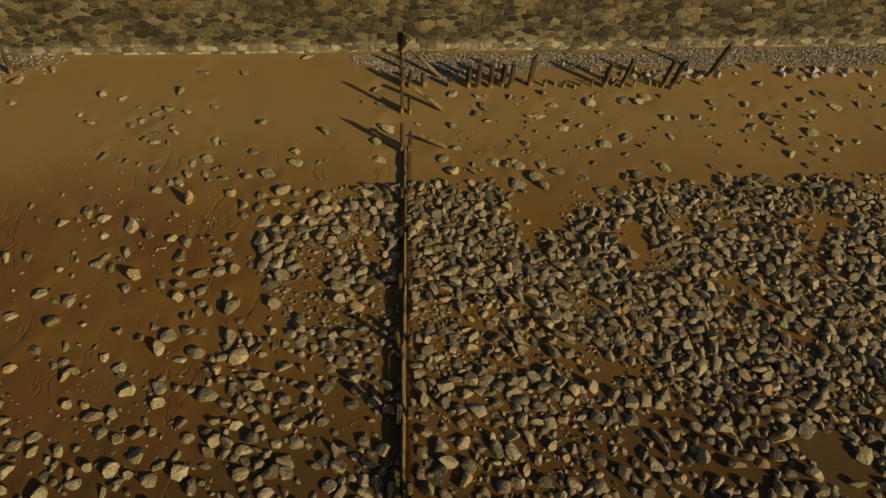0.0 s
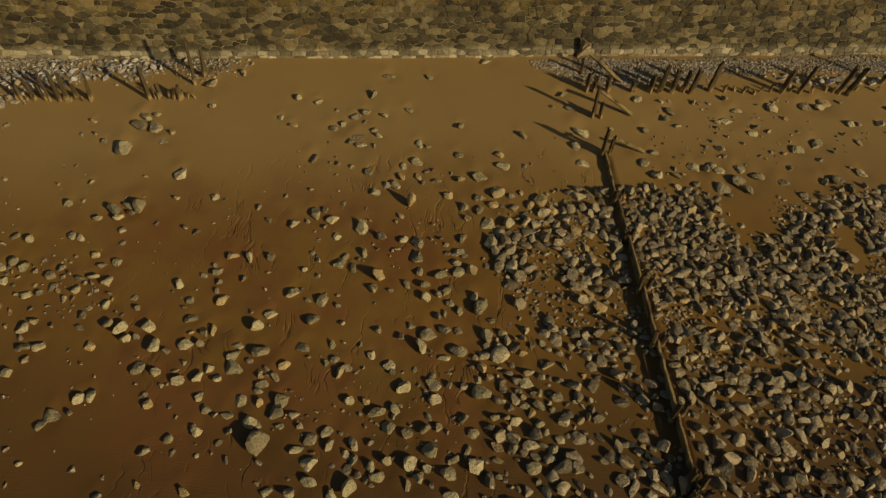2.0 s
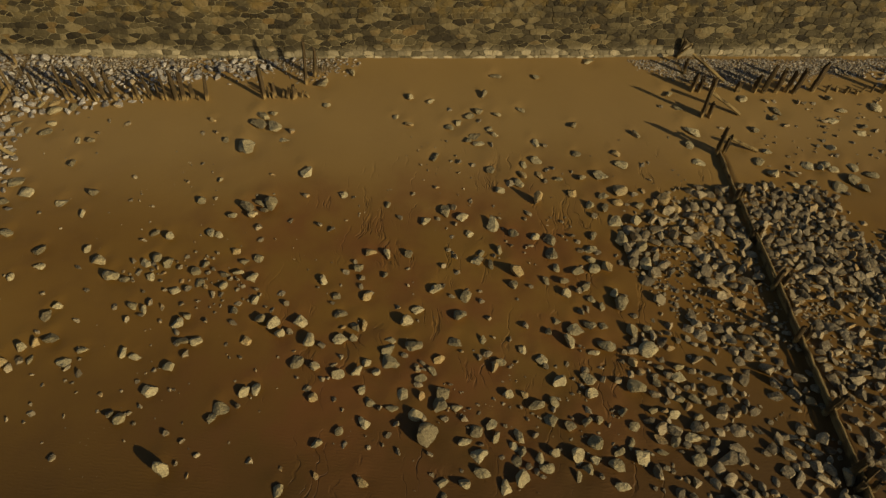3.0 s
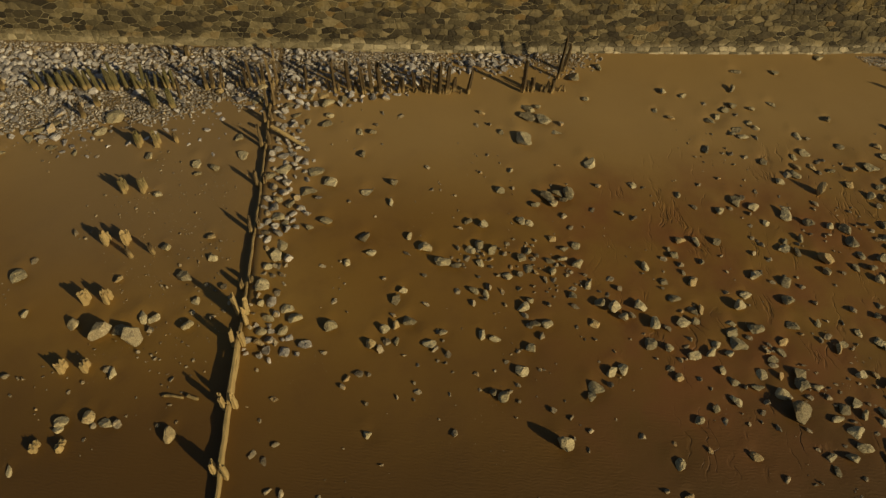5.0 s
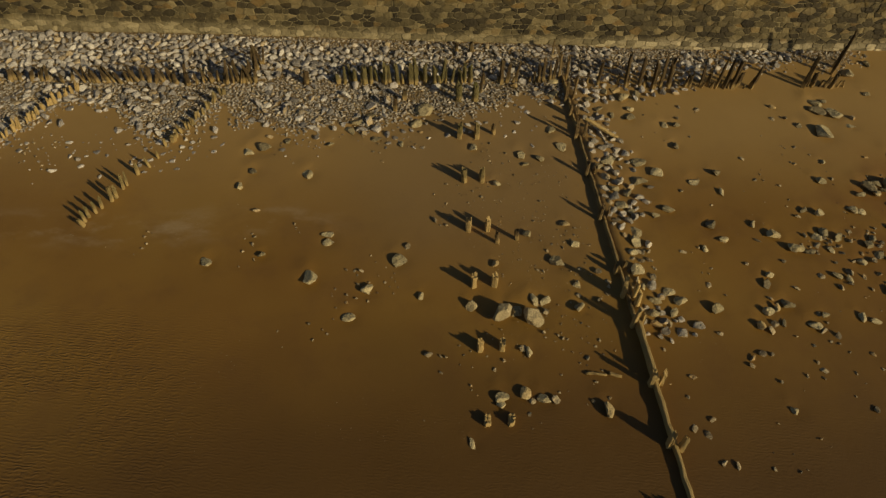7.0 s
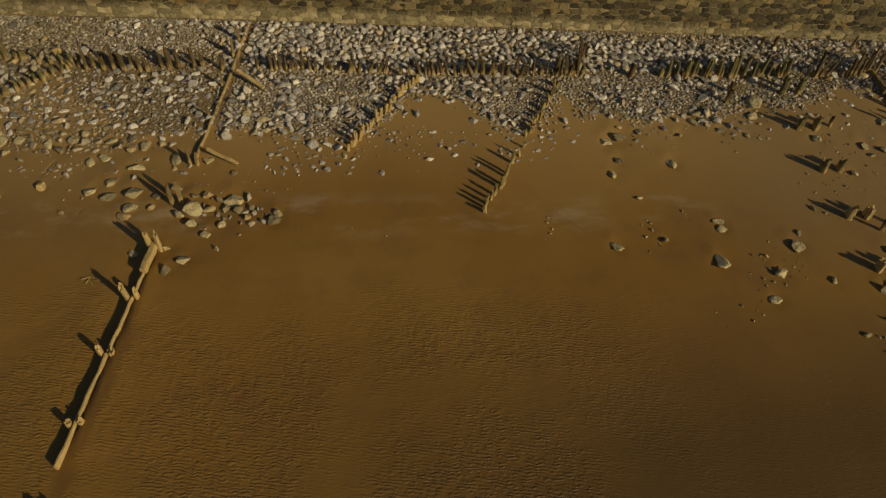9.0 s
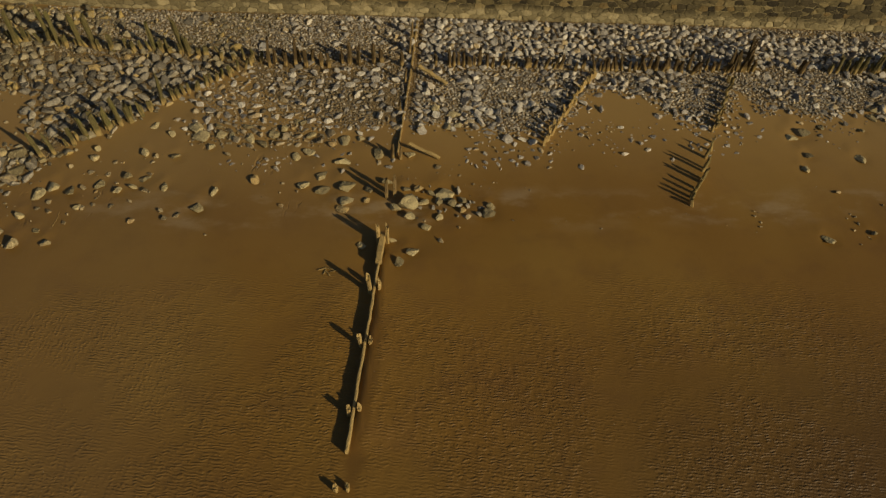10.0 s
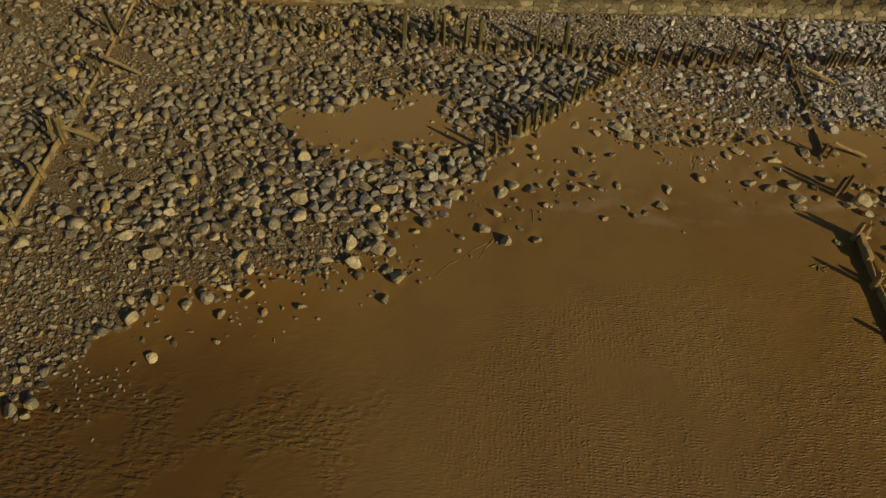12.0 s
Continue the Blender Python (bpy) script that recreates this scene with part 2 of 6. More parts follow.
def wall_material(name, joined, rows, scoured=0.8, grime=0.5):
    """Sea-wall stone: stained dark, with a scoured pale course at the foot."""
    k = Mat(name)
    rnd = k.n("ShaderNodeNewGeometry").outputs["Random Per Island"] if joined else k.n("ShaderNodeObjectInfo").outputs["Random"]
    x, y, z = k.xyz()
    col = k.ramp(rnd, rows)
    blot = k.noise(0.8, 4.0)
    fine = k.noise(16.0, 5.0, 0.6)
    col = k.mix(k.math('MULTIPLY', k.band(blot, 0.42, 0.66), grime), col, (0.050, 0.040, 0.022))
    # the scoured foot follows the beach level, which rises westwards
    foot = k.math('ADD', 0.50, k.math('MULTIPLY', k.band(x, -6.0, -36.0), 0.38))
    foot = k.math('ADD', foot, k.math('MULTIPLY', k.math('SUBTRACT', k.noise(0.7, 2.0), 0.5), 0.25))
    low = k.band(k.math('SUBTRACT', z, foot), 0.16, -0.14)
    pale = k.mix(k.math('POWER', rnd, 1.6), k.mix(k.band(x, -8.0, -16.0), (0.15, 0.125, 0.070), (0.21, 0.172, 0.09)), k.mix(k.band(x, -8.0, -16.0), (0.68, 0.58, 0.37), (0.50, 0.42, 0.245)))
    col = k.mix(k.math('MULTIPLY', low, scoured), col, pale)
    streak = k.noise(1.2, 4.0, 0.6, stretch=(3.0, 1.0, 0.35))
    col = k.mix(k.math('MULTIPLY', k.band(streak, 0.5, 0.72), 0.45), col, (0.045, 0.036, 0.018))
    # ochre lichen higher up
    lich = k.math('MULTIPLY', k.band(z, 1.35, 2.0), k.band(k.noise(2.3, 5.0), 0.46, 0.64))
    col = k.mix(k.math('MULTIPLY', lich, 0.55), col, (0.20, 0.135, 0.035))
    col = k.mix(0.5, col, k.mix(fine, (0.15, 0.14, 0.10), (0.82, 0.78, 0.70)), 'OVERLAY')
    nrm = k.bump(k.noise(6.0, 5.0, 0.6), 0.8, 0.06)
    nrm = k.bump(fine, 0.6, 0.015, nrm)
    return k.done(col, 0.82, nrm, 0.25)


WALL_TONES = [(0.0, (0.027, 0.021, 0.011)), (0.35, (0.071, 0.056, 0.027)), (0.68, (0.136, 0.108, 0.050)), (0.90, (0.26, 0.205, 0.098)), (0.985, (0.19, 0.125, 0.045))]
SAND = sand_material()
WALL_STONE = wall_material("wall_stone", False, WALL_TONES)
WALL_STONE_JOINED = wall_material("wall_stone_joined", True, WALL_TONES)
MORTAR = wall_material("mortar", True, [(0.0, (0.26, 0.215, 0.110)), (1.0, (0.34, 0.28, 0.15))], 0.15, 0.9)
GREY = ((0.16, 0.148, 0.124), (0.375, 0.350, 0.30), (0.65, 0.61, 0.52), (0.48, 0.38, 0.21))
BEACH = ((0.195, 0.160, 0.084), (0.31, 0.260, 0.132), (0.52, 0.442, 0.24), (0.46, 0.335, 0.14))
BOULDER = stone_material("boulder_stone", BEACH, False)
COBBLE = stone_material("cobble_stone", ((0.125, 0.100, 0.056), (0.25, 0.202, 0.114), (0.44, 0.36, 0.208), (0.42, 0.29, 0.12)), True)
SHINGLE = stone_material("shingle_stone", GREY, True)
WEEDY = stone_material("weedy_stone", ((0.106, 0.092, 0.058), (0.232, 0.202, 0.128), (0.415, 0.364, 0.236), (0.43, 0.325, 0.12)), True, warm=0.90)
GRAVEL = stone_material("gravel_stone", ((0.165, 0.147, 0.110), (0.335, 0.305, 0.235), (0.56, 0.51, 0.40), (0.48, 0.37, 0.19)), True)
BROWN_GRAVEL = stone_material("brown_gravel_stone", ((0.120, 0.098, 0.060), (0.245, 0.205, 0.132), (0.44, 0.375, 0.25), (0.44, 0.32, 0.14)), True)
SLATE = stone_material("slate_stone", ((0.105, 0.094, 0.070), (0.225, 0.205, 0.160), (0.41, 0.375, 0.29), (0.42, 0.31, 0.13)), True)
TIMBER = timber_material("weathered_timber", (0.036, 0.024, 0.011), (0.20, 0.135, 0.058), (0.070, 0.054, 0.020))
TIMBER_GREEN = timber_material("weedy_timber", (0.10, 0.074, 0.028), (0.42, 0.32, 0.130), (0.15, 0.13, 0.036))
TIMBER_BROWN = timber_material("brown_timber", (0.085, 0.056, 0.025), (0.34, 0.235, 0.10), (0.12, 0.094, 0.036))
TIMBER_OLIVE = timber_material("olive_timber", (0.052, 0.042, 0.017), (0.25, 0.205, 0.078), (0.10, 0.098, 0.026))
TIMBER_PALE = timber_material("bleached_timber", (0.27, 0.18, 0.065), (0.74, 0.54, 0.225), (0.36, 0.27, 0.10))


# ---------------------------------------------------------------- plan
def smooth(lo, hi, v):
    u = np.clip((v - lo) / (hi - lo), 0.0, 1.0)
    return u * u * (3 - 2 * u)


WALL_X = (-80.0, -45.0, -33.0, -20.0, -4.0, 40.0)
WALL_Y = (24.35, 22.75, 22.2, 21.62, 21.2, 20.85)


def wall_y(x):
    """The wall's face at beach level."""
    return np.interp(x, WALL_X, WALL_Y)


def ground_z(x, y):
    x, y = np.asarray(x, float), np.asarray(y, float)
    z = 0.20 * smooth(13.0, 21.5, y)
    back = smooth(-9.0, -22.0, x)
    z = z + back * 0.28 * smooth(19.2, 22.6, y)
    z = z + 0.10 * smooth(-46.0, -56.0, x) * smooth(9.0, 13.0, y)
    z = z + 0.018 * np.sin(0.55 * x + 0.8 * np.sin(0.31 * y)) * np.sin(0.47 * y + 1.1)
    z = z + 0.010 * np.sin(1.7 * x + 1.3 * y) * np.sin(1.1 * y - 0.6 * x)
    # sand is banked against the east side of the groynes and scoured on the west
    for gx, gy, slope, y0, y1, rise in ((7.83, 5.0, 0.024, 2.0, 16.5, 0.08), (-14.36, 5.4, -0.0227, 10.2, 19.5, 0.12), (-38.78, 5.6, 0.1094, 6.6, 12.0, 0.13)):
        d = x - gx - slope * (y - gy)
        along = smooth(y0 - 1, y0, y) * (1 - smooth(y1 - 1, y1, y))
        z = z + along * np.where(d > 0, rise * smooth(0.0, 0.10, d) * np.exp(-np.clip(d, 0, None) / 1.6), -0.05 * np.exp(-(d / 0.6) ** 2))
    return z


def gz(x, y):
    return float(ground_z(x, y))


def inside(poly, x, y):
    x, y = np.asarray(x, float), np.asarray(y, float)
    hit = np.zeros(x.shape, bool)
    for (ax, ay), (bx, by) in zip(poly, poly[1:] + poly[:1]):
        if ay != by:
            hit ^= ((ay > y) != (by > y)) & (x < (bx - ax) * (y - ay) / (by - ay) + ax)
    return hit


# stretches of the banks of shingle
BANK_UP = [(-3.2, 20.75), (-5.0, 20.2), (-6.0, 20.75), (-9.0, 20.6), (-12.0, 20.2), (-13.5, 19.7), (-14.6, 19.6), (-20.0, 19.6), (-26.0, 19.6), (-31.0, 19.7), (-37.0, 20.3), (-42.0, 20.6), (-42.0, 22.9), (-33.0, 22.4), (-20.0, 21.8), (-3.2, 21.4)]
BANK_LOW = [(-13.0, 19.2), (-14.8, 18.9), (-16.5, 18.6), (-18.3, 18.25), (-20.0, 17.65), (-21.6, 17.4), (-23.3, 17.3), (-25.2, 17.4), (-26.0, 18.7), (-26.75, 17.9), (-27.5, 16.6), (-28.5, 17.5), (-30.2, 18.4), (-30.8, 19.2), (-31.9, 17.9), (-33.2, 15.8), (-34.2, 16.6), (-36.8, 17.0), (-39.0, 16.6), (-40.3, 17.1), (-41.3, 18.0), (-42.6, 19.3), (-42.4, 20.7), (-37.0, 20.45), (-31.0, 19.85), (-26.0, 19.7), (-20.0, 19.7), (-14.5, 19.6)]
EAST_TOP = [(6.2, 20.9), (34.0, 20.7), (34.0, 19.9), (18.0, 20.0), (13.0, 20.1), (10.5, 19.5), (9.0, 19.3), (7.6, 19.9)]
WEST = [(-42.0, 20.5), (-45.2, 18.2), (-48.2, 15.7), (-48.4, 14.9), (-51.2, 12.9), (-51.3, 11.7), (-52.6, 11.3), (-54.8, 10.9), (-57.2, 10.2), (-58.3, 8.9), (-59.2, 7.5), (-62.0, 7.0), (-76.0, 6.0), (-76.0, 24.0), (-45.0, 22.6), (-42.0, 22.5)]
POOL = [(-55.2, 17.0), (-53.0, 17.75), (-50.4, 18.6), (-48.8, 17.5), (-48.2, 15.8), (-50.2, 15.5), (-52.1, 15.0), (-53.9, 15.25)]
SHINGLE_BEDS = (BANK_UP, BANK_LOW, EAST_TOP, WEST)


def wobble(x, y, size, seed):
    """Smooth chance shifts, for ragged edges."""
    x, y = np.asarray(x, float), np.asarray(y, float)
    s = np.sin(1.9 * x + 2.3 * np.sin(1.3 * y + seed)) + np.sin(2.7 * y + 1.7 * np.sin(2.1 * x + seed)) + 0.7 * np.sin(5.3 * x + 4.1 * y + 2.0 * np.sin(3.7 * y - x))
    return size * s / 2.0


def ragged(poly, x, y, size=0.45):
    return inside(poly, x + wobble(x, y, size, 0.7), y + wobble(y, x, size, 2.9))


def mesh_of(name, verts, faces, material, smooth_faces=True):
    me = bpy.data.meshes.new(name)
    me.from_pydata(verts, [], faces)
    if smooth_faces:
        me.polygons.foreach_set("use_smooth", [True] * len(me.polygons))
    me.materials.append(material)
    me.update()
    return me


def part(name, me, parent, label=""):
    ob = new(name, me)
    ob.parent = parent
    return tagged(ob, label)


# ---------------------------------------------------------------- beach
def axis(lo, hi, step, far):
    near = np.arange(lo, hi + step / 2, step)
    out = np.array([3.0, 12.0, 40.0, 120.0, 400.0])
    return np.concatenate([lo - out[::-1], near, hi + out]) if far else near


def build_ground(stones):
    xs, ys = axis(-72.0, 34.0, 0.11, True), axis(2.0, 24.6, 0.11, True)
    gx, gy = np.meshgrid(xs, ys)
    h = ground_z(gx, gy)
    # each stone sits in a shallow scour with a tail of sand on its landward side
    for sx, sy, r in stones:
        i0, i1 = np.searchsorted(xs, (sx - 5 * r, sx + 5 * r))
        j0, j1 = np.searchsorted(ys, (sy - 5 * r, sy + 5 * r))
        wx, wy = gx[j0:j1, i0:i1] - sx, gy[j0:j1, i0:i1] - sy
        h[j0:j1, i0:i1] += -0.16 * r * np.exp(-(wx ** 2 + wy ** 2) / (1.35 * r) ** 2) + 0.12 * r * np.exp(-((wx + 0.6 * r) / (0.9 * r)) ** 2 - ((wy - 1.9 * r) / (1.3 * r)) ** 2)
    nx, ny = len(xs), len(ys)
    idx = np.arange(nx * ny).reshape(ny, nx)
    quads = np.stack([idx[:-1, :-1], idx[:-1, 1:], idx[1:, 1:], idx[1:, :-1]], -1).reshape(-1, 4)
    me = mesh_of("ground", np.stack([gx, gy, h], -1).reshape(-1, 3).tolist(), quads.tolist(), SAND)
    bed = np.zeros(gx.shape)
    for poly in SHINGLE_BEDS:
        bed[ragged(poly, gx, gy)] = 1.0
    bed[ragged(POOL, gx, gy)] = 0.0
    for _ in range(45):
        bed[1:-1, 1:-1] = (bed[:-2, 1:-1] + bed[2:, 1:-1] + bed[1:-1, :-2] + bed[1:-1, 2:] + bed[1:-1, 1:-1]) / 5
    me.attributes.new("shingle", 'FLOAT', 'POINT').data.foreach_set("value", bed.reshape(-1).astype(np.float32))
    tagged(new("ground", me), "wet brown sand of a beach at low tide", "sand", kind="structure")


# ---------------------------------------------------------------- timber
def post_mesh(name, width, height, seed, material, lean=0.0, point=0.0, depth=0.35, deep=None):
    """A weathered square post with rounded arrises, splits and an eroded top."""
    rng = random.Random(seed)
    n, rings = 12, 8
    verts, faces = [], []
    notch = rng.uniform(0, 6.28)
    flute = [rng.choice((1.0, 1.0, 0.95, 0.84, 0.72)) for _ in range(n)]
    snag = [rng.uniform(-0.09, 0.05) * min(1.0, height + 0.3) for _ in range(n)]
    for r in range(rings):
        f = r / (rings - 1)
        z = -depth + (height + depth) * f
        w = width * 0.5 * (1.0 - 0.10 * f - point * max(0.0, f - 0.7) / 0.3 * 0.5)
        w *= 1 + rng.uniform(-0.09, 0.09)
        sx, sy = rng.uniform(-0.05, 0.05) * width * min(1.0, 3 * f), rng.uniform(-0.05, 0.05) * width * min(1.0, 3 * f)
        for i in range(n):
            a = 2 * math.pi * i / n
            c, s = math.cos(a), math.sin(a)
            q = (abs(c) ** 8 + abs(s) ** 8) ** (-1 / 8)
            rr = w * q * flute[i] * (1 + rng.uniform(-0.07, 0.07))
            top = 0.0
            if r == rings - 1:
                top = -0.09 * (1 + math.cos(a - notch)) * min(1.0, height) + snag[i]
            elif r == rings - 2:
                top = -0.05 * (1 + math.cos(a - notch)) * min(1.0, height)
            verts.append((rr * c + sx + lean * max(z, 0.0), rr * s * (deep or width) / width + sy, z + top))
    for r in range(rings - 1):
        for i in range(n):
            j = (i + 1) % n
            faces.append((r * n + i, r * n + j, (r + 1) * n + j, (r + 1) * n + i))
    k = len(verts)
    last = [verts[(rings - 1) * n + i] for i in range(n)]
    verts.append(tuple(sum(v[c] for v in last) / n - (0.02 if c == 2 else 0) for c in range(3)))
    for i in range(n):
        faces.append(((rings - 1) * n + i, (rings - 1) * n + (i + 1) % n, k))
    me = mesh_of(name, verts, faces, material)
    me.set_sharp_from_angle(angle=radians(35))
    return me


def plank_mesh(name, length, thick, tall, seed, material):
    """A worn horizontal plank along +y, its top edge uneven."""
    rng = random.Random(seed)
    n = max(4, int(length / 0.22))
    verts, faces = [], []
    for i in range(n + 1):
        v = length * i / n
        wob, up = rng.uniform(-0.012, 0.012), rng.uniform(-0.035, 0.01)
        t = thick * rng.uniform(0.42, 0.54)
        b = 0.016
        for px, pz in ((-t, 0), (-t, tall - b), (-t + b, tall), (t - b, tall), (t, tall - b), (t, 0)):
            verts.append((px + wob, v, pz + (up if pz > 0.05 else 0)))
    for i in range(n):
        for c in range(6):
            d = (c + 1) % 6
            faces.append((i * 6 + c, (i + 1) * 6 + c, (i + 1) * 6 + d, i * 6 + d))
    faces.append(tuple(range(6)))
    faces.append(tuple(n * 6 + c for c in reversed(range(6))))
    return mesh_of(name, verts, faces, material, False)


def beam(name, a, b, wide, thick, seed, material, parent, label=""):
    """A loose or leaning timber from a to b."""
    a, b = Vector(a), Vector(b)
    me = plank_mesh(name, (b - a).length, wide, thick, seed, material)
    ob = part(name, me, parent, label)
    ob.matrix_local = Matrix.Translation(a) @ (b - a).to_track_quat('Y', 'Z').to_matrix().to_4x4()
    return ob


def groyne(line, planks, posts, braces, seed, label, material, bleached=0.0):
    """line: x at the two y ends. planks: (y0, y1, top). posts: (y, height seaward, height landward, lean)."""
    rng = random.Random(seed)
    (xa, ya), (xb, yb) = line
    at = lambda y: xa + (xb - xa) * (y - ya) / (yb - ya)
    base = new("groyne")
    base.location = (xa, ya, gz(xa, ya))
    bpy.context.view_layer.update()
    o = base.location
    tagged(base, label, "groyne", "timber groynes on the beach")
    bright = TIMBER_GREEN if xa < -50.0 else TIMBER_PALE  # weed has yellowed the westernmost
    for y0, y1, top in planks:
        g, g1 = gz(at(y0) - 0.2, y0), gz(at(y1) - 0.2, y1)
        rise = math.atan2(g1 - g, y1 - y0)
        wood = bright if y1 <= bleached else material
        z = g - 0.25
        while z < g + top - 0.03:
            hgt = min(0.235, g + top - z)
            me = plank_mesh("plank", y1 - y0 - 0.012, rng.uniform(0.085, 0.110) if y1 <= bleached and xa > -30.0 else rng.uniform(0.060, 0.080), hgt - 0.008, rng.randrange(9999), wood)
            ob = part("plank", me, base)
            turn = math.atan2(-(at(y1) - at(y0)), y1 - y0)
            ob.matrix_local = Matrix.Translation((at(y0) - o.x + rng.uniform(-0.012, 0.012), y0 - o.y, z - o.z)) @ Matrix.Rotation(turn + rng.uniform(-0.008, 0.008), 4, 'Z') @ Matrix.Rotation(rise, 4, 'X')
            z += hgt
    for y, hr, hl, lean in posts:
        for side, hh in ((0.12, hr), (-0.12, hl)):
            if hh <= 0:
                continue
            yy = y + rng.uniform(-0.07, 0.07)
            thin = 0.8 if y > 15.0 and xa < 0 else 1.1 if y > 15.0 else 1.0
            me = post_mesh("post", rng.uniform(0.10, 0.13) * thin, hh, rng.randrange(9999), bright if y < bleached else material, lean + rng.uniform(-0.05, 0.05), rng.choice((0.0, 0.1, 0.3)), deep=rng.uniform(0.14, 0.20) * thin)
            ob = part("post", me, base)
            ob.matrix_local = Matrix.Translation((at(y) + side - o.x, yy - o.y, gz(at(y) - 0.2, y) - o.z)) @ Matrix.Rotation(rng.uniform(-0.12, 0.12), 4, 'Z')
    for a, b, w, t in braces:
        za, zb = gz(a[0], a[1]) + a[2], gz(b[0], b[1]) + b[2]
        beam("brace", (a[0] - o.x, a[1] - o.y, za - o.z), (b[0] - o.x, b[1] - o.y, zb - o.z), w, t, rng.randrange(9999), TIMBER if a[0] > 0 else TIMBER_BROWN if a[0] < -50 else TIMBER_PALE, base, "fallen weathered brace timber")
    return base


def steps(stops, top):
    return [(b, a, top) for a, b in zip(stops, stops[1:])]


# groyne in the cobble field
groyne(((7.83, 5.0), (8.12, 17.0)),
       steps((16.1, 14.15), 0.15) + steps((14.15, 12.62), 0.21) + steps((12.62, 10.92, 9.08, 7.28, 5.95, 4.4, 2.6), 0.30),
       [(21.0, 0.0, 0.75, 0.20), (20.05, 0.0, 0.60, -0.05), (19.12, 0.62, 0.78, 0.05), (17.82, 0.62, 1.20, 0.02), (16.1, 0.75, 1.15, 0.02), (14.12, 0.40, 0.55, 0.0), (12.6, 0.48, 0.45, 0.0),
        (10.9, 0.72, 0.88, 0.0), (9.15, 0.62, 0.78, 0.0), (7.25, 0.72, 0.85, 0.03), (5.75, 0.70, 0.82, 0.0), (5.45, 0.55, 0.45, 0.0), (4.4, 0.6, 0.6, 0.0)],
       [((8.3, 20.4, 0.55), (9.29, 19.55, 0.04), 0.14, 0.07), ((8.30, 18.45, 0.50), (9.31, 17.83, 0.03), 0.14, 0.06), ((8.55, 16.45, 0.22), (9.31, 16.09, 0.02), 0.13, 0.06),
        ((7.96, 16.12, 0.62), (8.34, 16.10, 0.60), 0.07, 0.07), ((7.9, 19.15, 0.35), (8.5, 19.05, 0.30), 0.07, 0.08), ((8.12, 21.0, 0.10), (8.42, 20.85, 0.62), 0.08, 0.06)],
       11, "dark weathered timber groyne half buried among cobbles", TIMBER)

# groyne beside the paired stumps
groyne(((-14.36, 5.4), (-14.68, 19.5)),
       steps((19.6, 18.2, 16.6, 14.75, 12.95, 11.15, 9.45), 0.17) + steps((9.45, 7.65), 0.31) + steps((7.65, 6.1), 0.22) + steps((6.1, 4.4, 2.6), 0.18),
       [(21.0, 0.0, 0.6, 0.0), (19.6, 0.95, 1.05, 0.0), (18.35, 1.05, 0.85, 0.0), (17.6, 0.55, 0.5, 0.0), (16.6, 0.70, 0.92, 0.0), (14.87, 0.42, 0.62, 0.0), (13.07, 0.44, 0.60, 0.0), (11.15, 0.44, 0.42, 0.0),
        (10.25, 0.78, 0.86, 0.0), (9.98, 0.70, 0.0, 0.05), (9.4, 0.62, 0.74, 0.0), (7.68, 0.60, 0.64, 0.0), (6.1, 0.62, 0.60, 0.0), (4.4, 0.5, 0.5, 0.0)],
       [((-14.45, 16.9, 0.35), (-13.42, 16.42, 0.03), 0.12, 0.07)],
       23, "weathered timber groyne with paired posts on sand", TIMBER_BROWN, 11.0)

# groyne running out on to the rippled sand
groyne(((-38.78, 5.6), (-37.15, 20.5)),
       steps((22.1, 20.6, 18.9, 17.2, 15.3), 0.13) + steps((11.8, 10.2, 8.5, 6.7, 5.72), 0.23),
       [(21.2, 0.0, 0.75, 0.05), (20.3, 0.0, 0.85, 0.05), (18.9, 0.0, 0.62, 0.05), (17.3, 0.0, 0.5, 0.0), (15.2, 0.50, 0.62, -0.02), (13.55, 0.85, 0.80, -0.02), (11.82, 0.72, 0.78, -0.02), (10.2, 0.50, 0.72, 0.0),
        (8.55, 0.30, 0.48, 0.0), (6.72, 0.30, 0.37, 0.0), (5.0, 0.19, 0.19, 0.0)],
       [((-37.35, 15.55, 0.24), (-36.42, 15.13, 0.04), 0.11, 0.07), ((-36.98, 19.3, 0.30), (-36.05, 18.65, 0.08), 0.15, 0.08), ((-38.08, 11.95, 0.12), (-38.2, 10.95, 0.14), 0.16, 0.2)],
       37, "broken timber groyne with bleached planks on rippled sand", TIMBER_BROWN, 12.0)

# groyne buried in the shingle bank
groyne(((-61.55, 13.2), (-60.75, 23.4)),
       steps((23.2, 21.2, 19.3), 0.10) + steps((19.3, 17.5, 16.0), 0.13) + steps((16.0, 14.3), 0.20) + steps((14.25, 12.5), 0.18),
       [(23.2, 0.9, 1.0, 0.1), (21.1, 0.7, 1.06, -0.05), (19.15, 0.64, 0.69, 0.0), (17.5, 0.60, 0.78, 0.0), (16.05, 0.95, 1.0, 0.08), (15.85, 1.0, 0.95, 0.10), (14.4, 0.45, 0.6, 0.0), (12.6, 0.5, 0.9, 0.02), (11.0, 0.5, 0.6, 0.0)],
       [((-60.9, 19.45, 0.52), (-59.6, 19.0, 0.12), 0.13, 0.08), ((-61.2, 16.1, 0.42), (-60.1, 15.85, 0.12), 0.15, 0.09), ((-60.75, 21.0, 0.15), (-60.0, 21.3, 1.15), 0.14, 0.09), ((-60.55, 23.2, 0.55), (-59.3, 22.3, 0.15), 0.15, 0.09)],
       53, "yellowed timber groyne half buried in shingle", TIMBER_OLIVE, 16.3)


# ---------------------------------------------------------------- palisades of piles
PILES = {}


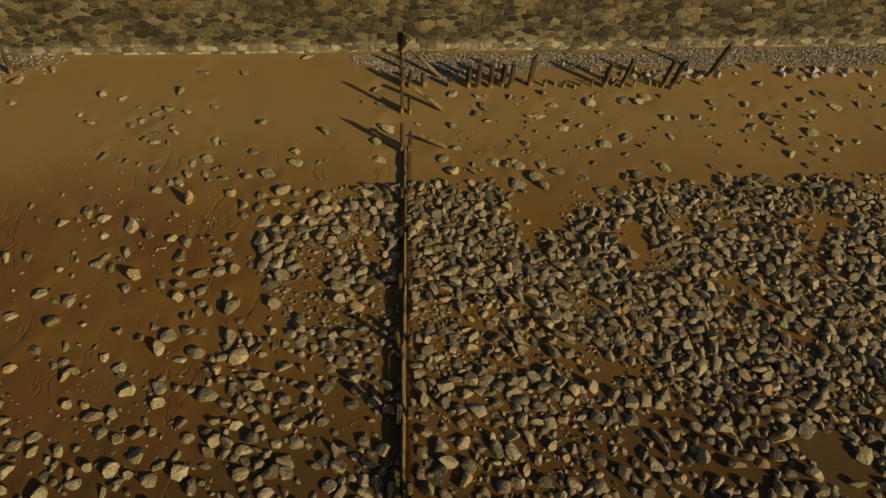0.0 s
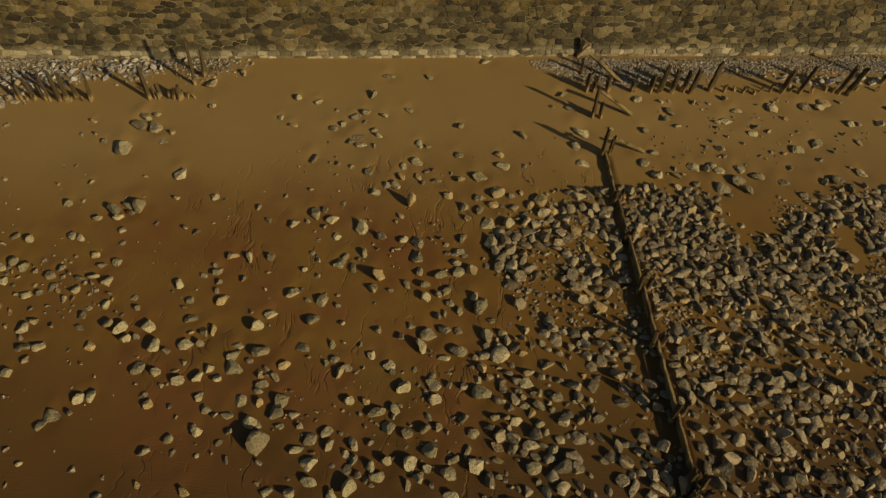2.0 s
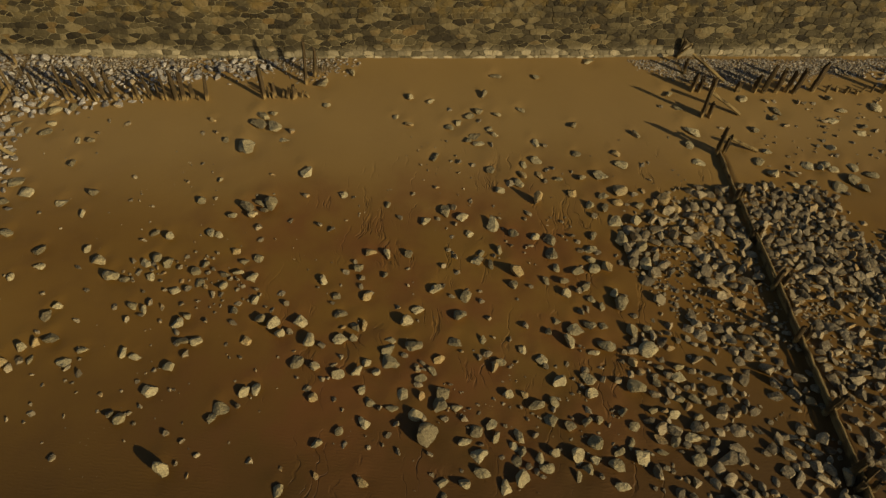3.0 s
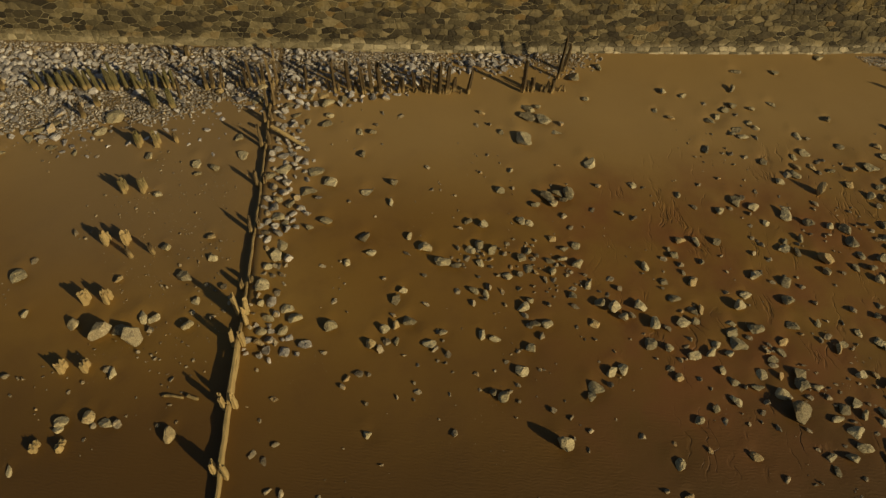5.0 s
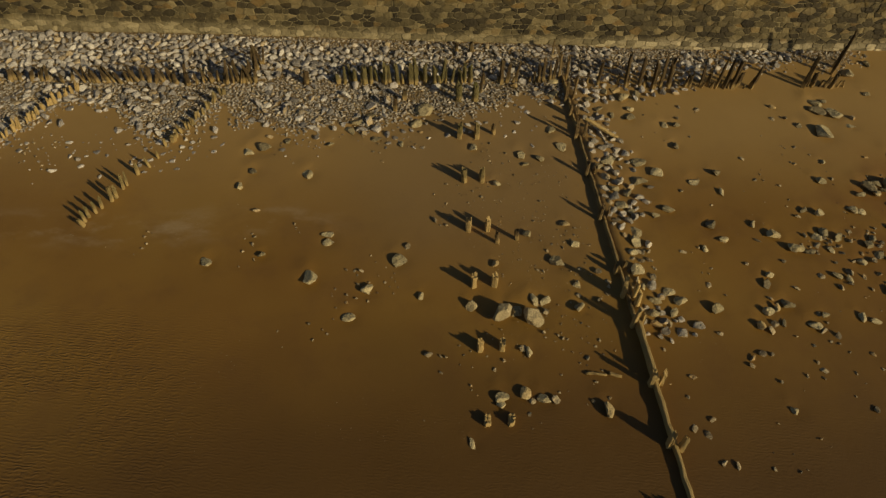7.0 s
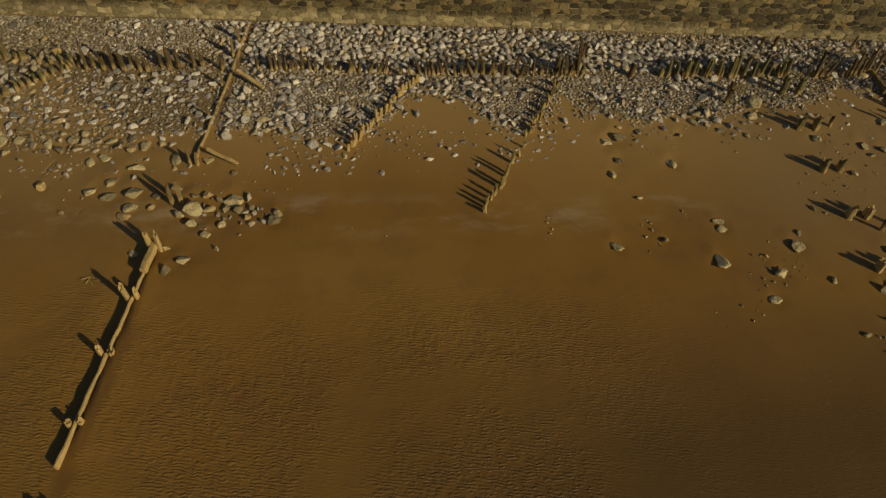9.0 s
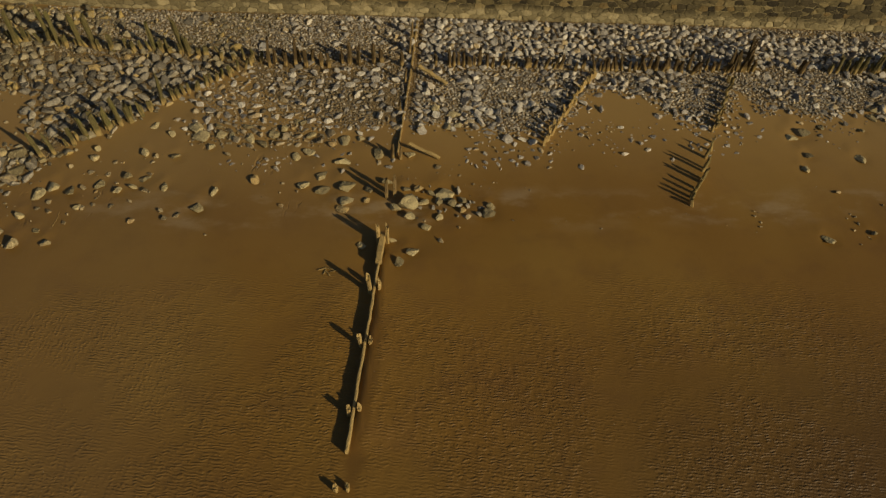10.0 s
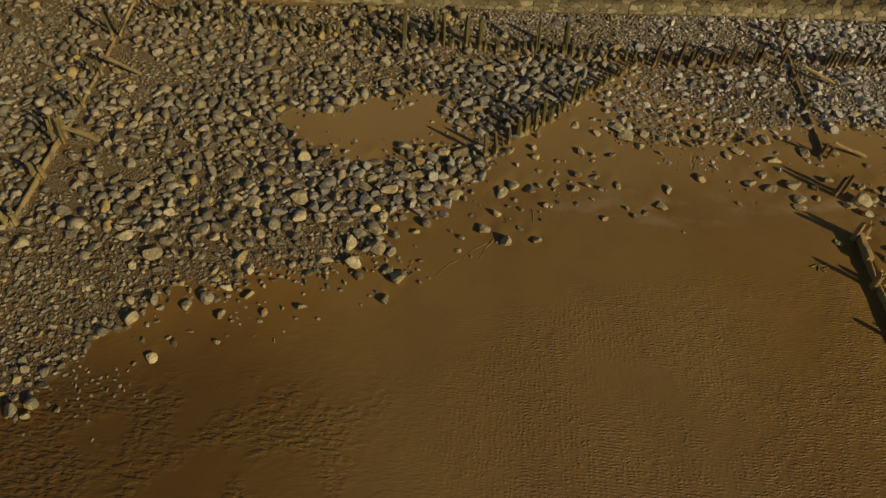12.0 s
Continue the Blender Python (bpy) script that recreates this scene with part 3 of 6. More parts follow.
def pile(x, y, height, rng, label, group, width=0.16, lean=None, material=None):
    """One pile of a row; piles of like height share a mesh."""
    hq, v = max(0.2, round(height / 0.15) * 0.15), rng.randrange(4)
    wq = max(0.06, round(width / 0.02) * 0.02)
    material = material or TIMBER
    key = (hq, v, wq, material.name)
    if key not in PILES:
        PILES[key] = post_mesh("wooden_post", wq, hq, 100 + len(PILES), material, 0.0, (0.0, 0.1, 0.25, 0.5)[v])
    ob = new("wooden_post", PILES[key])
    tilt = lean if lean is not None else (rng.gauss(0.0, 0.07), rng.gauss(0.06, 0.06))
    ob.matrix_world = Matrix.Translation((x, y, gz(x, y))) @ Matrix.Rotation(tilt[0], 4, 'X') @ Matrix.Rotation(tilt[1], 4, 'Y') @ Matrix.Rotation(rng.uniform(0, 6.28), 4, 'Z')
    return tagged(ob, label, "wooden post", group)


def palisade(pts, gap, low, high, seed, label, group, miss=0.08, width=0.15, tall=0.0, tilt=0.06, material=None):
    """Piles along a broken line. tall: share of piles that still stand to full height."""
    rng = random.Random(seed)
    for (ax, ay), (bx, by) in zip(pts, pts[1:]):
        d = math.hypot(bx - ax, by - ay)
        n = max(1, int(d / (gap * 0.86)))
        for i in range(n):
            if rng.random() < miss:
                continue
            f = (i + rng.uniform(0.2, 0.8)) / n
            hh = low + (high - low) * rng.random() ** 1.2 * rng.choice((0.7, 1.0, 1.1))
            if rng.random() < tall:
                hh = high * rng.uniform(1.35, 1.9)
            pile(ax + (bx - ax) * f + rng.gauss(0, 0.03), ay + (by - ay) * f + rng.gauss(0, 0.05), hh, rng, label, group,
                 width * rng.choice((0.5, 0.65, 0.8, 1.0)) * rng.uniform(0.9, 1.1), (rng.gauss(0.0, 0.13), rng.gauss(tilt, 0.14)), material)


ROW = "row of piles in front of the sea wall"
DARK = "dark rotted timber pile leaning before the sea wall"
rngp = random.Random(5)
# row east of the cobble groyne: the tall ones stand apart
for px, py, ph, tl in ((18.37, 19.32, 1.30, 0.28), (16.88, 18.75, 1.15, 0.20), (16.62, 18.85, 1.20, 0.18), (15.28, 18.87, 1.15, 0.16), (14.69, 18.92, 1.05, 0.14),
                       (12.25, 19.05, 1.15, 0.06), (11.55, 18.95, 1.05, 0.10), (11.3, 19.02, 0.9, 0.10), (10.94, 19.0, 1.10, 0.02), (10.5, 19.0, 1.15, 0.08), (10.2, 19.05, 0.7, 0.05),
                       (8.75, 19.1, 0.55, 0.0), (9.6, 19.05, 0.45, 0.05)):
    pile(px, py, ph, rngp, DARK, ROW, 0.18, (0.04, tl))
palisade([(12.6, 19.0), (14.3, 18.9)], 0.24, 0.18, 0.36, 61, "worn stub of a timber pile in sand", ROW)
palisade([(14.9, 18.9), (18.2, 18.95)], 0.42, 0.15, 0.30, 62, "worn stub of a timber pile in sand", ROW, 0.2)


def row_of(piles, label, width=0.13, material=None, group=ROW):
    """Single piles that stand out of a row: place, height and lean along the row."""
    for px, py, ph, tl in piles:
        pile(px, py, ph, rngp, label, group, width * rngp.uniform(0.8, 1.15), (rngp.gauss(0.02, 0.03), tl), material)


# row between the two middle groynes
row_of(((-13.55, 19.18, 1.03, 0.03), (-12.60, 19.05, 1.38, -0.04), (-12.13, 19.05, 1.41, -0.03), (-11.65, 18.99, 1.15, -0.07), (-11.38, 19.04, 1.30, -0.05),
        (-11.11, 19.04, 1.23, -0.06), (-10.35, 19.08, 0.61, -0.03), (-9.95, 19.08, 0.85, -0.07), (-9.69, 19.13, 0.57, -0.02), (-9.43, 19.01, 1.15, 0.02),
        (-9.14, 19.01, 1.20, 0.03), (-8.88, 19.01, 1.15, 0.06), (-8.62, 19.12, 0.53, 0.0), (-8.16, 19.00, 1.10, 0.12), (-6.31, 19.03, 1.30, 0.02),
        (-5.95, 19.09, 0.57, -0.05), (-5.30, 19.02, 0.60, 0.0), (-4.98, 19.75, 1.75, 0.06), (-4.72, 20.15, 1.25, 0.10)), DARK, 0.135)
palisade([(-4.8, 19.05), (-6.2, 19.05)], 0.20, 0.25, 0.5, 64, DARK, ROW, 0.05, 0.11)
palisade([(-8.0, 19.07), (-11.2, 19.05)], 0.33, 0.18, 0.42, 65, DARK, ROW, 0.15, 0.12)
palisade([(-11.3, 19.05), (-14.5, 19.4)], 0.50, 0.3, 0.6, 66, DARK, ROW, 0.2, 0.12)
# row west of the groyne with paired posts
row_of(((-22.15, 19.35, 0.73, -0.02), (-21.84, 19.40, 0.64, -0.03), (-21.49, 19.38, 0.77, -0.04), (-21.29, 19.38, 0.82, 0.01), (-20.82, 19.36, 0.89, 0.02),
        (-20.36, 19.32, 0.97, -0.10), (-19.92, 19.34, 0.93, -0.03), (-19.77, 19.32, 0.99, -0.04), (-19.45, 19.34, 0.85, -0.03), (-19.14, 19.34, 0.80, -0.02),
        (-18.90, 19.34, 1.00, 0.12), (-18.11, 19.40, 0.82, -0.02), (-17.89, 19.40, 0.82, -0.08)), DARK, 0.15, TIMBER_OLIVE)
row_of(((-18.37, 18.45, 0.73, -0.03), (-17.81, 18.45, 0.77, -0.03)), "stout square brown pile standing in shingle", 0.22, TIMBER_OLIVE)
row_of(((-17.61, 18.75, 0.91, 0.04), (-16.85, 19.33, 1.05, -0.02), (-16.65, 19.33, 0.96, 0.06), (-16.45, 19.33, 0.87, 0.26), (-15.55, 19.43, 0.69, -0.02),
        (-15.39, 19.43, 1.05, -0.03), (-15.14, 19.48, 0.74, -0.10), (-15.02, 19.5, 0.85, 0.05)), DARK, 0.125)
row_of(((-20.48, 17.95, 0.62, 0.03), (-20.17, 18.50, 0.41, 0.02), (-23.47, 19.38, 0.59, 0.08), (-18.28, 21.0, 0.47, -0.04), (-17.75, 21.0, 0.47, -0.06)), "short dark timber stub among shingle", 0.17)
palisade([(-15.0, 19.44), (-17.6, 19.40)], 0.40, 0.3, 0.6, 67, DARK, ROW, 0.1, 0.12)
palisade([(-18.0, 19.40), (-22.4, 19.44)], 0.24, 0.35, 0.75, 68, DARK, ROW, 0.05, 0.15, 0.0, -0.08, TIMBER_OLIVE)
palisade([(-25.2, 19.5), (-26.3, 19.4)], 0.11, 0.45, 1.0, 69, DARK, ROW, 0.05, 0.16, 0.0, 0.0)
palisade([(-25.0, 20.4), (-25.35, 19.6)], 0.16, 0.6, 1.0, 81, DARK, ROW, 0.0, 0.14, 0.0, 0.0)
palisade([(-26.4, 19.45), (-31.0, 19.5)], 0.17, 0.38, 0.75, 70, DARK, ROW, 0.08, 0.16, 0.0, -0.05)
palisade([(-31.1, 19.6), (-34.2, 19.65)], 0.19, 0.35, 0.65, 71, DARK, ROW, 0.10, 0.15)
# row before and behind the broken groyne
row_of(((-34.41, 19.66, 0.52, 0.04), (-34.61, 19.66, 0.56, -0.04), (-34.85, 19.78, 0.74, -0.03), (-35.05, 19.72, 0.50, -0.02), (-35.22, 19.70, 0.48, -0.02),
        (-35.42, 19.72, 0.60, -0.01), (-35.58, 19.72, 0.60, -0.07), (-35.75, 19.72, 0.65, -0.06), (-35.91, 19.72, 0.70, -0.05), (-36.40, 19.78, 0.51, 0.02)), DARK, 0.125)
row_of(((-37.57, 19.72, 0.60, 0.0), (-38.28, 19.92, 0.56, 0.0), (-38.54, 19.86, 0.87, 0.0), (-39.06, 19.79, 0.74, 0.02), (-39.37, 19.86, 0.83, 0.02),
        (-39.63, 19.86, 0.60, 0.0), (-40.08, 19.70, 0.56, -0.04), (-40.34, 19.74, 0.62, 0.0), (-40.64, 19.90, 0.56, 0.0), (-40.88, 19.72, 0.72, 0.0),
        (-41.25, 19.82, 1.05, 0.06), (-41.58, 19.78, 0.62, 0.04), (-41.95, 19.9, 0.60, 0.06), (-42.14, 19.75, 1.15, 0.06)), DARK, 0.15)
palisade([(-37.4, 19.9), (-42.4, 20.1)], 0.55, 0.3, 0.55, 72, DARK, ROW, 0.10, 0.14)
# row behind the slanting one
row_of(((-44.39, 20.25, 0.46, 0.05), (-44.95, 20.33, 0.79, -0.06), (-45.17, 20.42, 1.30, -0.07), (-45.65, 20.42, 0.57, -0.08), (-46.14, 20.50, 1.17, -0.06),
        (-46.89, 20.50, 0.51, -0.06), (-47.58, 20.50, 0.62, -0.05), (-48.03, 20.50, 0.51, -0.05), (-48.20, 20.58, 1.40, -0.02), (-48.70, 20.66, 1.30, 0.03),
        (-49.22, 20.66, 0.51, 0.0), (-49.49, 20.74, 1.30, 0.0), (-49.79, 20.92, 1.50, 0.01), (-50.59, 20.84, 0.62, 0.03), (-50.87, 20.75, 1.30, 0.04)), DARK, 0.18, TIMBER_OLIVE)
palisade([(-42.6, 20.1), (-45.5, 20.4), (-51.2, 20.85)], 0.36, 0.30, 0.55, 73, DARK, ROW, 0.08, 0.18, 0.0, -0.02, TIMBER_OLIVE)
palisade([(-51.2, 20.95), (-60.0, 22.2)], 0.36, 0.28, 0.58, 74, "low worn timber pile among shingle", ROW, 0.1, 0.19, material=TIMBER_OLIVE)
# short lines of piles running seaward
SPUR = "short line of piles running seaward"
palisade([(-30.9, 19.3), (-31.85, 17.74), (-33.19, 15.67)], 0.17, 0.22, 0.45, 75, "yellowed timber pile stub holding back shingle", SPUR, 0.05, 0.15, material=TIMBER_PALE)
palisade([(-26.1, 19.0), (-26.68, 17.78), (-27.54, 16.2)], 0.20, 0.25, 0.40, 76, "yellowed timber pile stub holding back shingle", SPUR, 0.05, 0.14, material=TIMBER_GREEN)
row_of(((-29.07, 13.10, 0.35, -0.23), (-29.07, 13.25, 0.51, 0.05), (-29.01, 13.43, 0.50, 0.06), (-28.87, 13.58, 0.48, 0.08), (-28.75, 13.76, 0.42, 0.12),
        (-28.54, 14.04, 0.60, 0.10), (-28.44, 14.16, 0.52, 0.09), (-28.34, 14.52, 0.60, 0.10), (-28.27, 14.66, 0.56, 0.10), (-28.07, 15.12, 0.40, 0.06),
        (-27.81, 15.44, 0.45, -0.18), (-27.64, 15.82, 0.34, 0.0)), "thin worn timber pile standing in wet sand", 0.105, TIMBER_GREEN, SPUR)
# slanting row
SLANT = "olive-brown timber pile in a slanting row"
row_of(((-48.37, 15.30, 1.05, -0.05), (-48.05, 15.43, 0.88, -0.06), (-47.60, 15.86, 0.68, -0.05), (-47.27, 16.13, 0.90, -0.05), (-46.99, 16.33, 0.95, -0.05),
        (-46.69, 16.54, 0.95, -0.05), (-46.41, 16.75, 1.25, -0.05), (-46.14, 16.90, 0.68, -0.05), (-45.86, 17.17, 0.63, -0.08), (-45.62, 17.39, 0.45, -0.05),
        (-45.33, 17.76, 1.15, 0.06), (-45.03, 17.98, 0.42, -0.05)), SLANT, 0.17, TIMBER_OLIVE, SPUR)
palisade([(-42.4, 20.1), (-44.2, 18.65), (-45.0, 18.0)], 0.23, 0.32, 0.50, 78, SLANT, SPUR, 0.05, 0.16, 0.0, material=TIMBER_OLIVE)
palisade([(-45.1, 17.9), (-48.3, 15.4)], 0.45, 0.22, 0.40, 79, SLANT, SPUR, 0.05, 0.14, 0.0, -0.02, TIMBER_OLIVE)

# ---------------------------------------------------------------- paired stumps
for row in range(6):
    for px in (-18.45, -17.91):
        sy = 16.58 - 1.955 * row
        stump = new("timber_stump")
        stump.location = (px, sy, gz(px, sy))
        tagged(stump, "short square timber stump in a pair on sand", "wooden stump", "paired stumps on the sand")
        tall = (0.72, 0.68, 0.62, 0.60, 0.42, 0.24)[row]
        for k, (dy, hh) in enumerate(((0.0, tall), (0.14, tall * 0.7))):
            me = post_mesh("half_post", 0.17, hh * 0.82, 300 + row * 7 + k + int(px * -10), TIMBER_PALE if row > 1 else TIMBER_GREEN, 0.0, 0.1)
            part("half_post", me, stump).matrix_local = Matrix.Translation((0.02 * k, dy, 0))
for px, py, ph in ((-17.68, 12.2, 0.45), (-17.13, 12.32, 0.42), (-17.35, 16.75, 0.4)):
    pile(px, py, ph, rngp, "thin worn stub beside the paired stumps", "paired stumps on the sand", 0.13, (0.0, -0.1))


# ---------------------------------------------------------------- stones
def rock_shape(level, seed, flat=0.7, facets=11, worn=False):
    """Vertices and triangles of a water-worn stone of radius about 1: a ball cut by chance planes, then softened."""
    rng = np.random.RandomState(seed)
    bm = bmesh.new()
    bmesh.ops.create_icosphere(bm, subdivisions=level, radius=1.0)
    v = np.array([p.co[:] for p in bm.verts])
    f = [[q.index for q in face.verts] for face in bm.faces]
    bm.free()
    blocky = seed % 2 == 0 and not worn
    for _ in range(facets - 3 * blocky):
        n = rng.normal(size=3)
        n /= np.linalg.norm(n)
        d = rng.uniform(0.34, 0.66) if blocky else rng.uniform(0.66, 0.88) if worn else rng.uniform(0.44, 0.74)
        over = np.clip(v @ n - d, 0, None)
        v = v - over[:, None] * n
    ax = rng.uniform(0.78, 1.0, 3) * (1.0, 1.0, flat)
    v = v * ax
    w = rng.normal(size=(3, 3)) * 2.2
    v = v * (1 + 0.04 * np.sin(v @ w).sum(1) + 0.018 * np.sin(v @ w * 2.7).sum(1))[:, None]
    v[:, :2] -= (v[:, :2].max(0) + v[:, :2].min(0)) / 2
    v[:, 2] -= v[:, 2].min()
    v[:, :2] /= np.abs(v[:, :2]).max()
    return v, f


FINE = [rock_shape(3, 900 + i, 0.82) for i in range(14)]
MIDDLE = [rock_shape(2, 700 + i, 0.78) for i in range(14)]
ROUND = [rock_shape(2, 800 + i, 0.85, 9, True) for i in range(12)]
SMALL = [rock_shape(1, 500 + i, 0.75, 8) for i in range(10)]
PALE_BOULDER = stone_material("pale_boulder_stone", ((0.30, 0.245, 0.130), (0.50, 0.415, 0.230), (0.66, 0.56, 0.33), (0.55, 0.41, 0.18)), False)
BOULDERS = [mesh_of("boulder", v.tolist(), f, BOULDER) for v, f in FINE]
WORN = [mesh_of("boulder", v.tolist(), f, PALE_BOULDER) for v, f in (rock_shape(3, 961 + 2 * i, 0.9, 13) for i in range(2))]
for me in WORN:
    me.set_sharp_from_angle(angle=radians(26))
BLEACHED = [mesh_of("boulder", v.tolist(), f, PALE_BOULDER) for v, f in FINE]
for me in BOULDERS + BLEACHED:
    me.set_sharp_from_angle(angle=radians(22))
TAKEN = {}


def free(x, y, r, close=0.8):
    """Whether a stone of radius r fits at x, y among those laid so far; if so it takes the place."""
    cx, cy = int(math.floor(x)), int(math.floor(y))
    for i in (cx - 1, cx, cx + 1):
        for j in (cy - 1, cy, cy + 1):
            for ox, oy, o in TAKEN.get((i, j), ()):
                if (ox - x) ** 2 + (oy - y) ** 2 < (close * (r + o)) ** 2:
                    return False
    TAKEN.setdefault((cx, cy), []).append((x, y, r))
    return True


GROYNES = ((7.98, 0.0), (-14.58, 0.0), (-37.9, 0.11), (-61.4, 0.07))


def clear(x, y, r):
    """No stone stands in a groyne or in the wall."""
    for gx, slope in GROYNES:
        if abs(x - gx - slope * (y - 12.5)) < r * 0.8 + 0.05:
            return False
    return y + r * 0.8 < wall_y(x) - 0.02


# bare sand within the cobble fields: place and half sizes
BARE = ((11.72, 13.15, 0.81, 1.11), (9.79, 9.92, 0.58, 0.68), (10.92, 10.12, 0.31, 0.61), (11.47, 8.80, 0.73, 0.44), (12.28, 8.54, 0.46, 0.54), (9.51, 6.98, 0.75, 0.40), (8.43, 7.10, 0.42, 0.37),
        (10.94, 5.97, 0.62, 0.36), (13.70, 8.86, 0.67, 0.28), (16.02, 8.14, 0.53, 0.45), (9.65, 5.97, 0.60, 0.30), (19.31, 12.74, 0.71, 0.54), (17.22, 12.72, 0.94, 0.43), (13.84, 6.97, 0.5, 0.25),
        (16.84, 5.74, 0.95, 0.74), (4.71, 10.27, 0.79, 0.86), (4.75, 9.02, 0.82, 0.45), (6.74, 7.31, 0.64, 0.49), (5.21, 7.44, 0.51, 0.42))
rngh = random.Random(3)


def bare(x, y):
    for bx, by, rx, ry in BARE:
        d = ((x - bx) / rx) ** 2 + ((y - by) / ry) ** 2
        if d < 1.25 and rngh.random() > 0.12 + 0.4 * d * d:
            return True
    return False


rngb = random.Random(77)


LAID = []


def boulder(x, y, r, squat=0.80, turn=None, worn=False):
    r *= 0.72 if x < -53.5 and y < 11.3 else 0.96  # the tongue of the bank is finer
    LAID.append((x, y, r))
    TAKEN.setdefault((int(math.floor(x)), int(math.floor(y))), []).append((x, y, r))
    edge = x < -45.0 and y < 13.2
    if (y > 14.5 or x < -19.0) and not worn and not edge:
        squat *= 0.68  # slabs lie low in the upper sand
    ob = new("boulder", (WORN if worn else BLEACHED if edge else BOULDERS)[rngb.randrange(2 if worn else len(BOULDERS))])
    a = rngb.uniform(0, 6.28) if turn is None else turn
    ob.matrix_world = Matrix.Translation((x, y, gz(x, y) - 0.22 * r)) @ Matrix.Rotation(rngb.gauss(0, 0.14), 4, 'X') @ Matrix.Rotation(a, 4, 'Z') @ Matrix.Diagonal((r, r * rngb.uniform(0.72, 1.0), r * squat * rngb.uniform(0.8, 1.15), 1))
    if edge:
        label = "pale weathered boulder where the shingle bank meets sand"
    elif x < -45.0:
        label = "weathered grey boulder at the edge of the shingle bank"
    elif y > 14.5:
        label = "low grey slab of rock lying on drained sand"
    elif r > 0.26:
        label = "large angular grey-brown boulder on wet sand"
    else:
        label = "grey-brown angular stone resting on wet sand"
    return tagged(ob, label, "boulder", "loose boulders on the beach")


COBBLES = []


def cobble(x, y, r):
    """A smaller stone, laid with the joined ones."""
    COBBLES.append((x, y, r * 0.98))


boulder(-58.98, 10.42, 0.20)
boulder(-58.88, 11.17, 0.23)
boulder(-58.45, 12.14, 0.24)
boulder(-58.40, 14.11, 0.30)
boulder(-58.01, 11.15, 0.21)
boulder(-57.77, 10.01, 0.20)
boulder(-57.53, 11.45, 0.27)
boulder(-57.45, 12.98, 0.20)
boulder(-56.85, 8.34, 0.21)
boulder(-56.80, 15.35, 0.29)
boulder(-56.33, 9.84, 0.20)
boulder(-56.01, 12.01, 0.17)
boulder(-55.95, 15.34, 0.27)
boulder(-55.88, 14.52, 0.30)
boulder(-55.45, 10.39, 0.23)
boulder(-55.44, 9.54, 0.21)
boulder(-55.14, 13.30, 0.29)
boulder(-54.94, 10.93, 0.27)
boulder(-54.84, 14.14, 0.26)
boulder(-54.17, 13.57, 0.20)
boulder(-53.91, 15.17, 0.31)
boulder(-53.86, 13.49, 0.34)
boulder(-53.78, 12.74, 0.29)
boulder(-53.19, 12.66, 0.22)
boulder(-52.98, 11.26, 0.27)
boulder(-52.30, 11.81, 0.28)
boulder(-52.22, 11.13, 0.26)
boulder(-52.01, 13.92, 0.25)
boulder(-51.80, 14.29, 0.22)
boulder(-51.73, 14.99, 0.26)
boulder(-51.71, 13.08, 0.19)
boulder(-51.69, 12.31, 0.28)
boulder(-51.58, 11.61, 0.24)
boulder(-51.46, 12.75, 0.21)
boulder(-51.28, 13.79, 0.29)
boulder(-51.28, 10.87, 0.19)
boulder(-50.99, 10.60, 0.24)
boulder(-50.69, 13.67, 0.27)
boulder(-50.46, 14.47, 0.30)
boulder(-50.44, 14.98, 0.26)
boulder(-50.26, 13.54, 0.25)
boulder(-49.86, 14.85, 0.20)
boulder(-49.67, 15.44, 0.25)
boulder(-49.42, 14.21, 0.20)
boulder(-49.36, 13.65, 0.25)
boulder(-49.12, 15.44, 0.27)
boulder(-48.96, 14.78, 0.30)
boulder(-48.65, 12.30, 0.21)
boulder(-48.04, 11.85, 0.22)
boulder(-48.01, 13.77, 0.26)
boulder(-47.63, 14.01, 0.26)
boulder(-47.20, 11.91, 0.19)
boulder(-47.16, 13.88, 0.22)
boulder(-46.38, 14.15, 0.20)
boulder(-45.12, 14.37, 0.20)
boulder(-44.50, 14.01, 0.18)
boulder(-44.04, 16.56, 0.27)
boulder(-43.81, 16.20, 0.27)
boulder(-43.40, 13.14, 0.22)
boulder(-43.20, 16.27, 0.19)
boulder(-42.86, 16.23, 0.17)
boulder(-42.45, 16.63, 0.18)
boulder(-42.28, 16.06, 0.22)
boulder(-41.89, 15.85, 0.27)
boulder(-41.57, 16.27, 0.22)
boulder(-40.47, 14.05, 0.20)
boulder(-40.41, 15.43, 0.21)
boulder(-40.41, 16.22, 0.24)
boulder(-39.96, 14.43, 0.23)
boulder(-39.88, 13.79, 0.27)
boulder(-39.39, 15.02, 0.26)
boulder(-39.35, 15.98, 0.24)
boulder(-39.29, 13.04, 0.20)
boulder(-39.20, 13.97, 0.27)
boulder(-39.18, 13.35, 0.22)
boulder(-38.87, 16.05, 0.17)
boulder(-38.28, 15.38, 0.21)
boulder(-37.37, 12.78, 0.20)
boulder(-37.33, 15.32, 0.19)
boulder(-37.30, 11.40, 0.19)
boulder(-36.49, 12.71, 0.18)
boulder(-36.46, 17.51, 0.18)
boulder(-36.12, 16.61, 0.18)
boulder(-35.89, 17.21, 0.25)
boulder(-35.76, 16.68, 0.18)
boulder(-35.09, 12.85, 0.20)
boulder(-25.50, 11.69, 0.20)
boulder(-24.95, 16.04, 0.20)
boulder(-24.75, 15.18, 0.19)
boulder(-24.54, 16.23, 0.29)
boulder(-23.09, 15.04, 0.22)
boulder(-22.72, 11.05, 0.25)
boulder(-22.50, 16.34, 0.17)
boulder(-22.34, 12.61, 0.17)
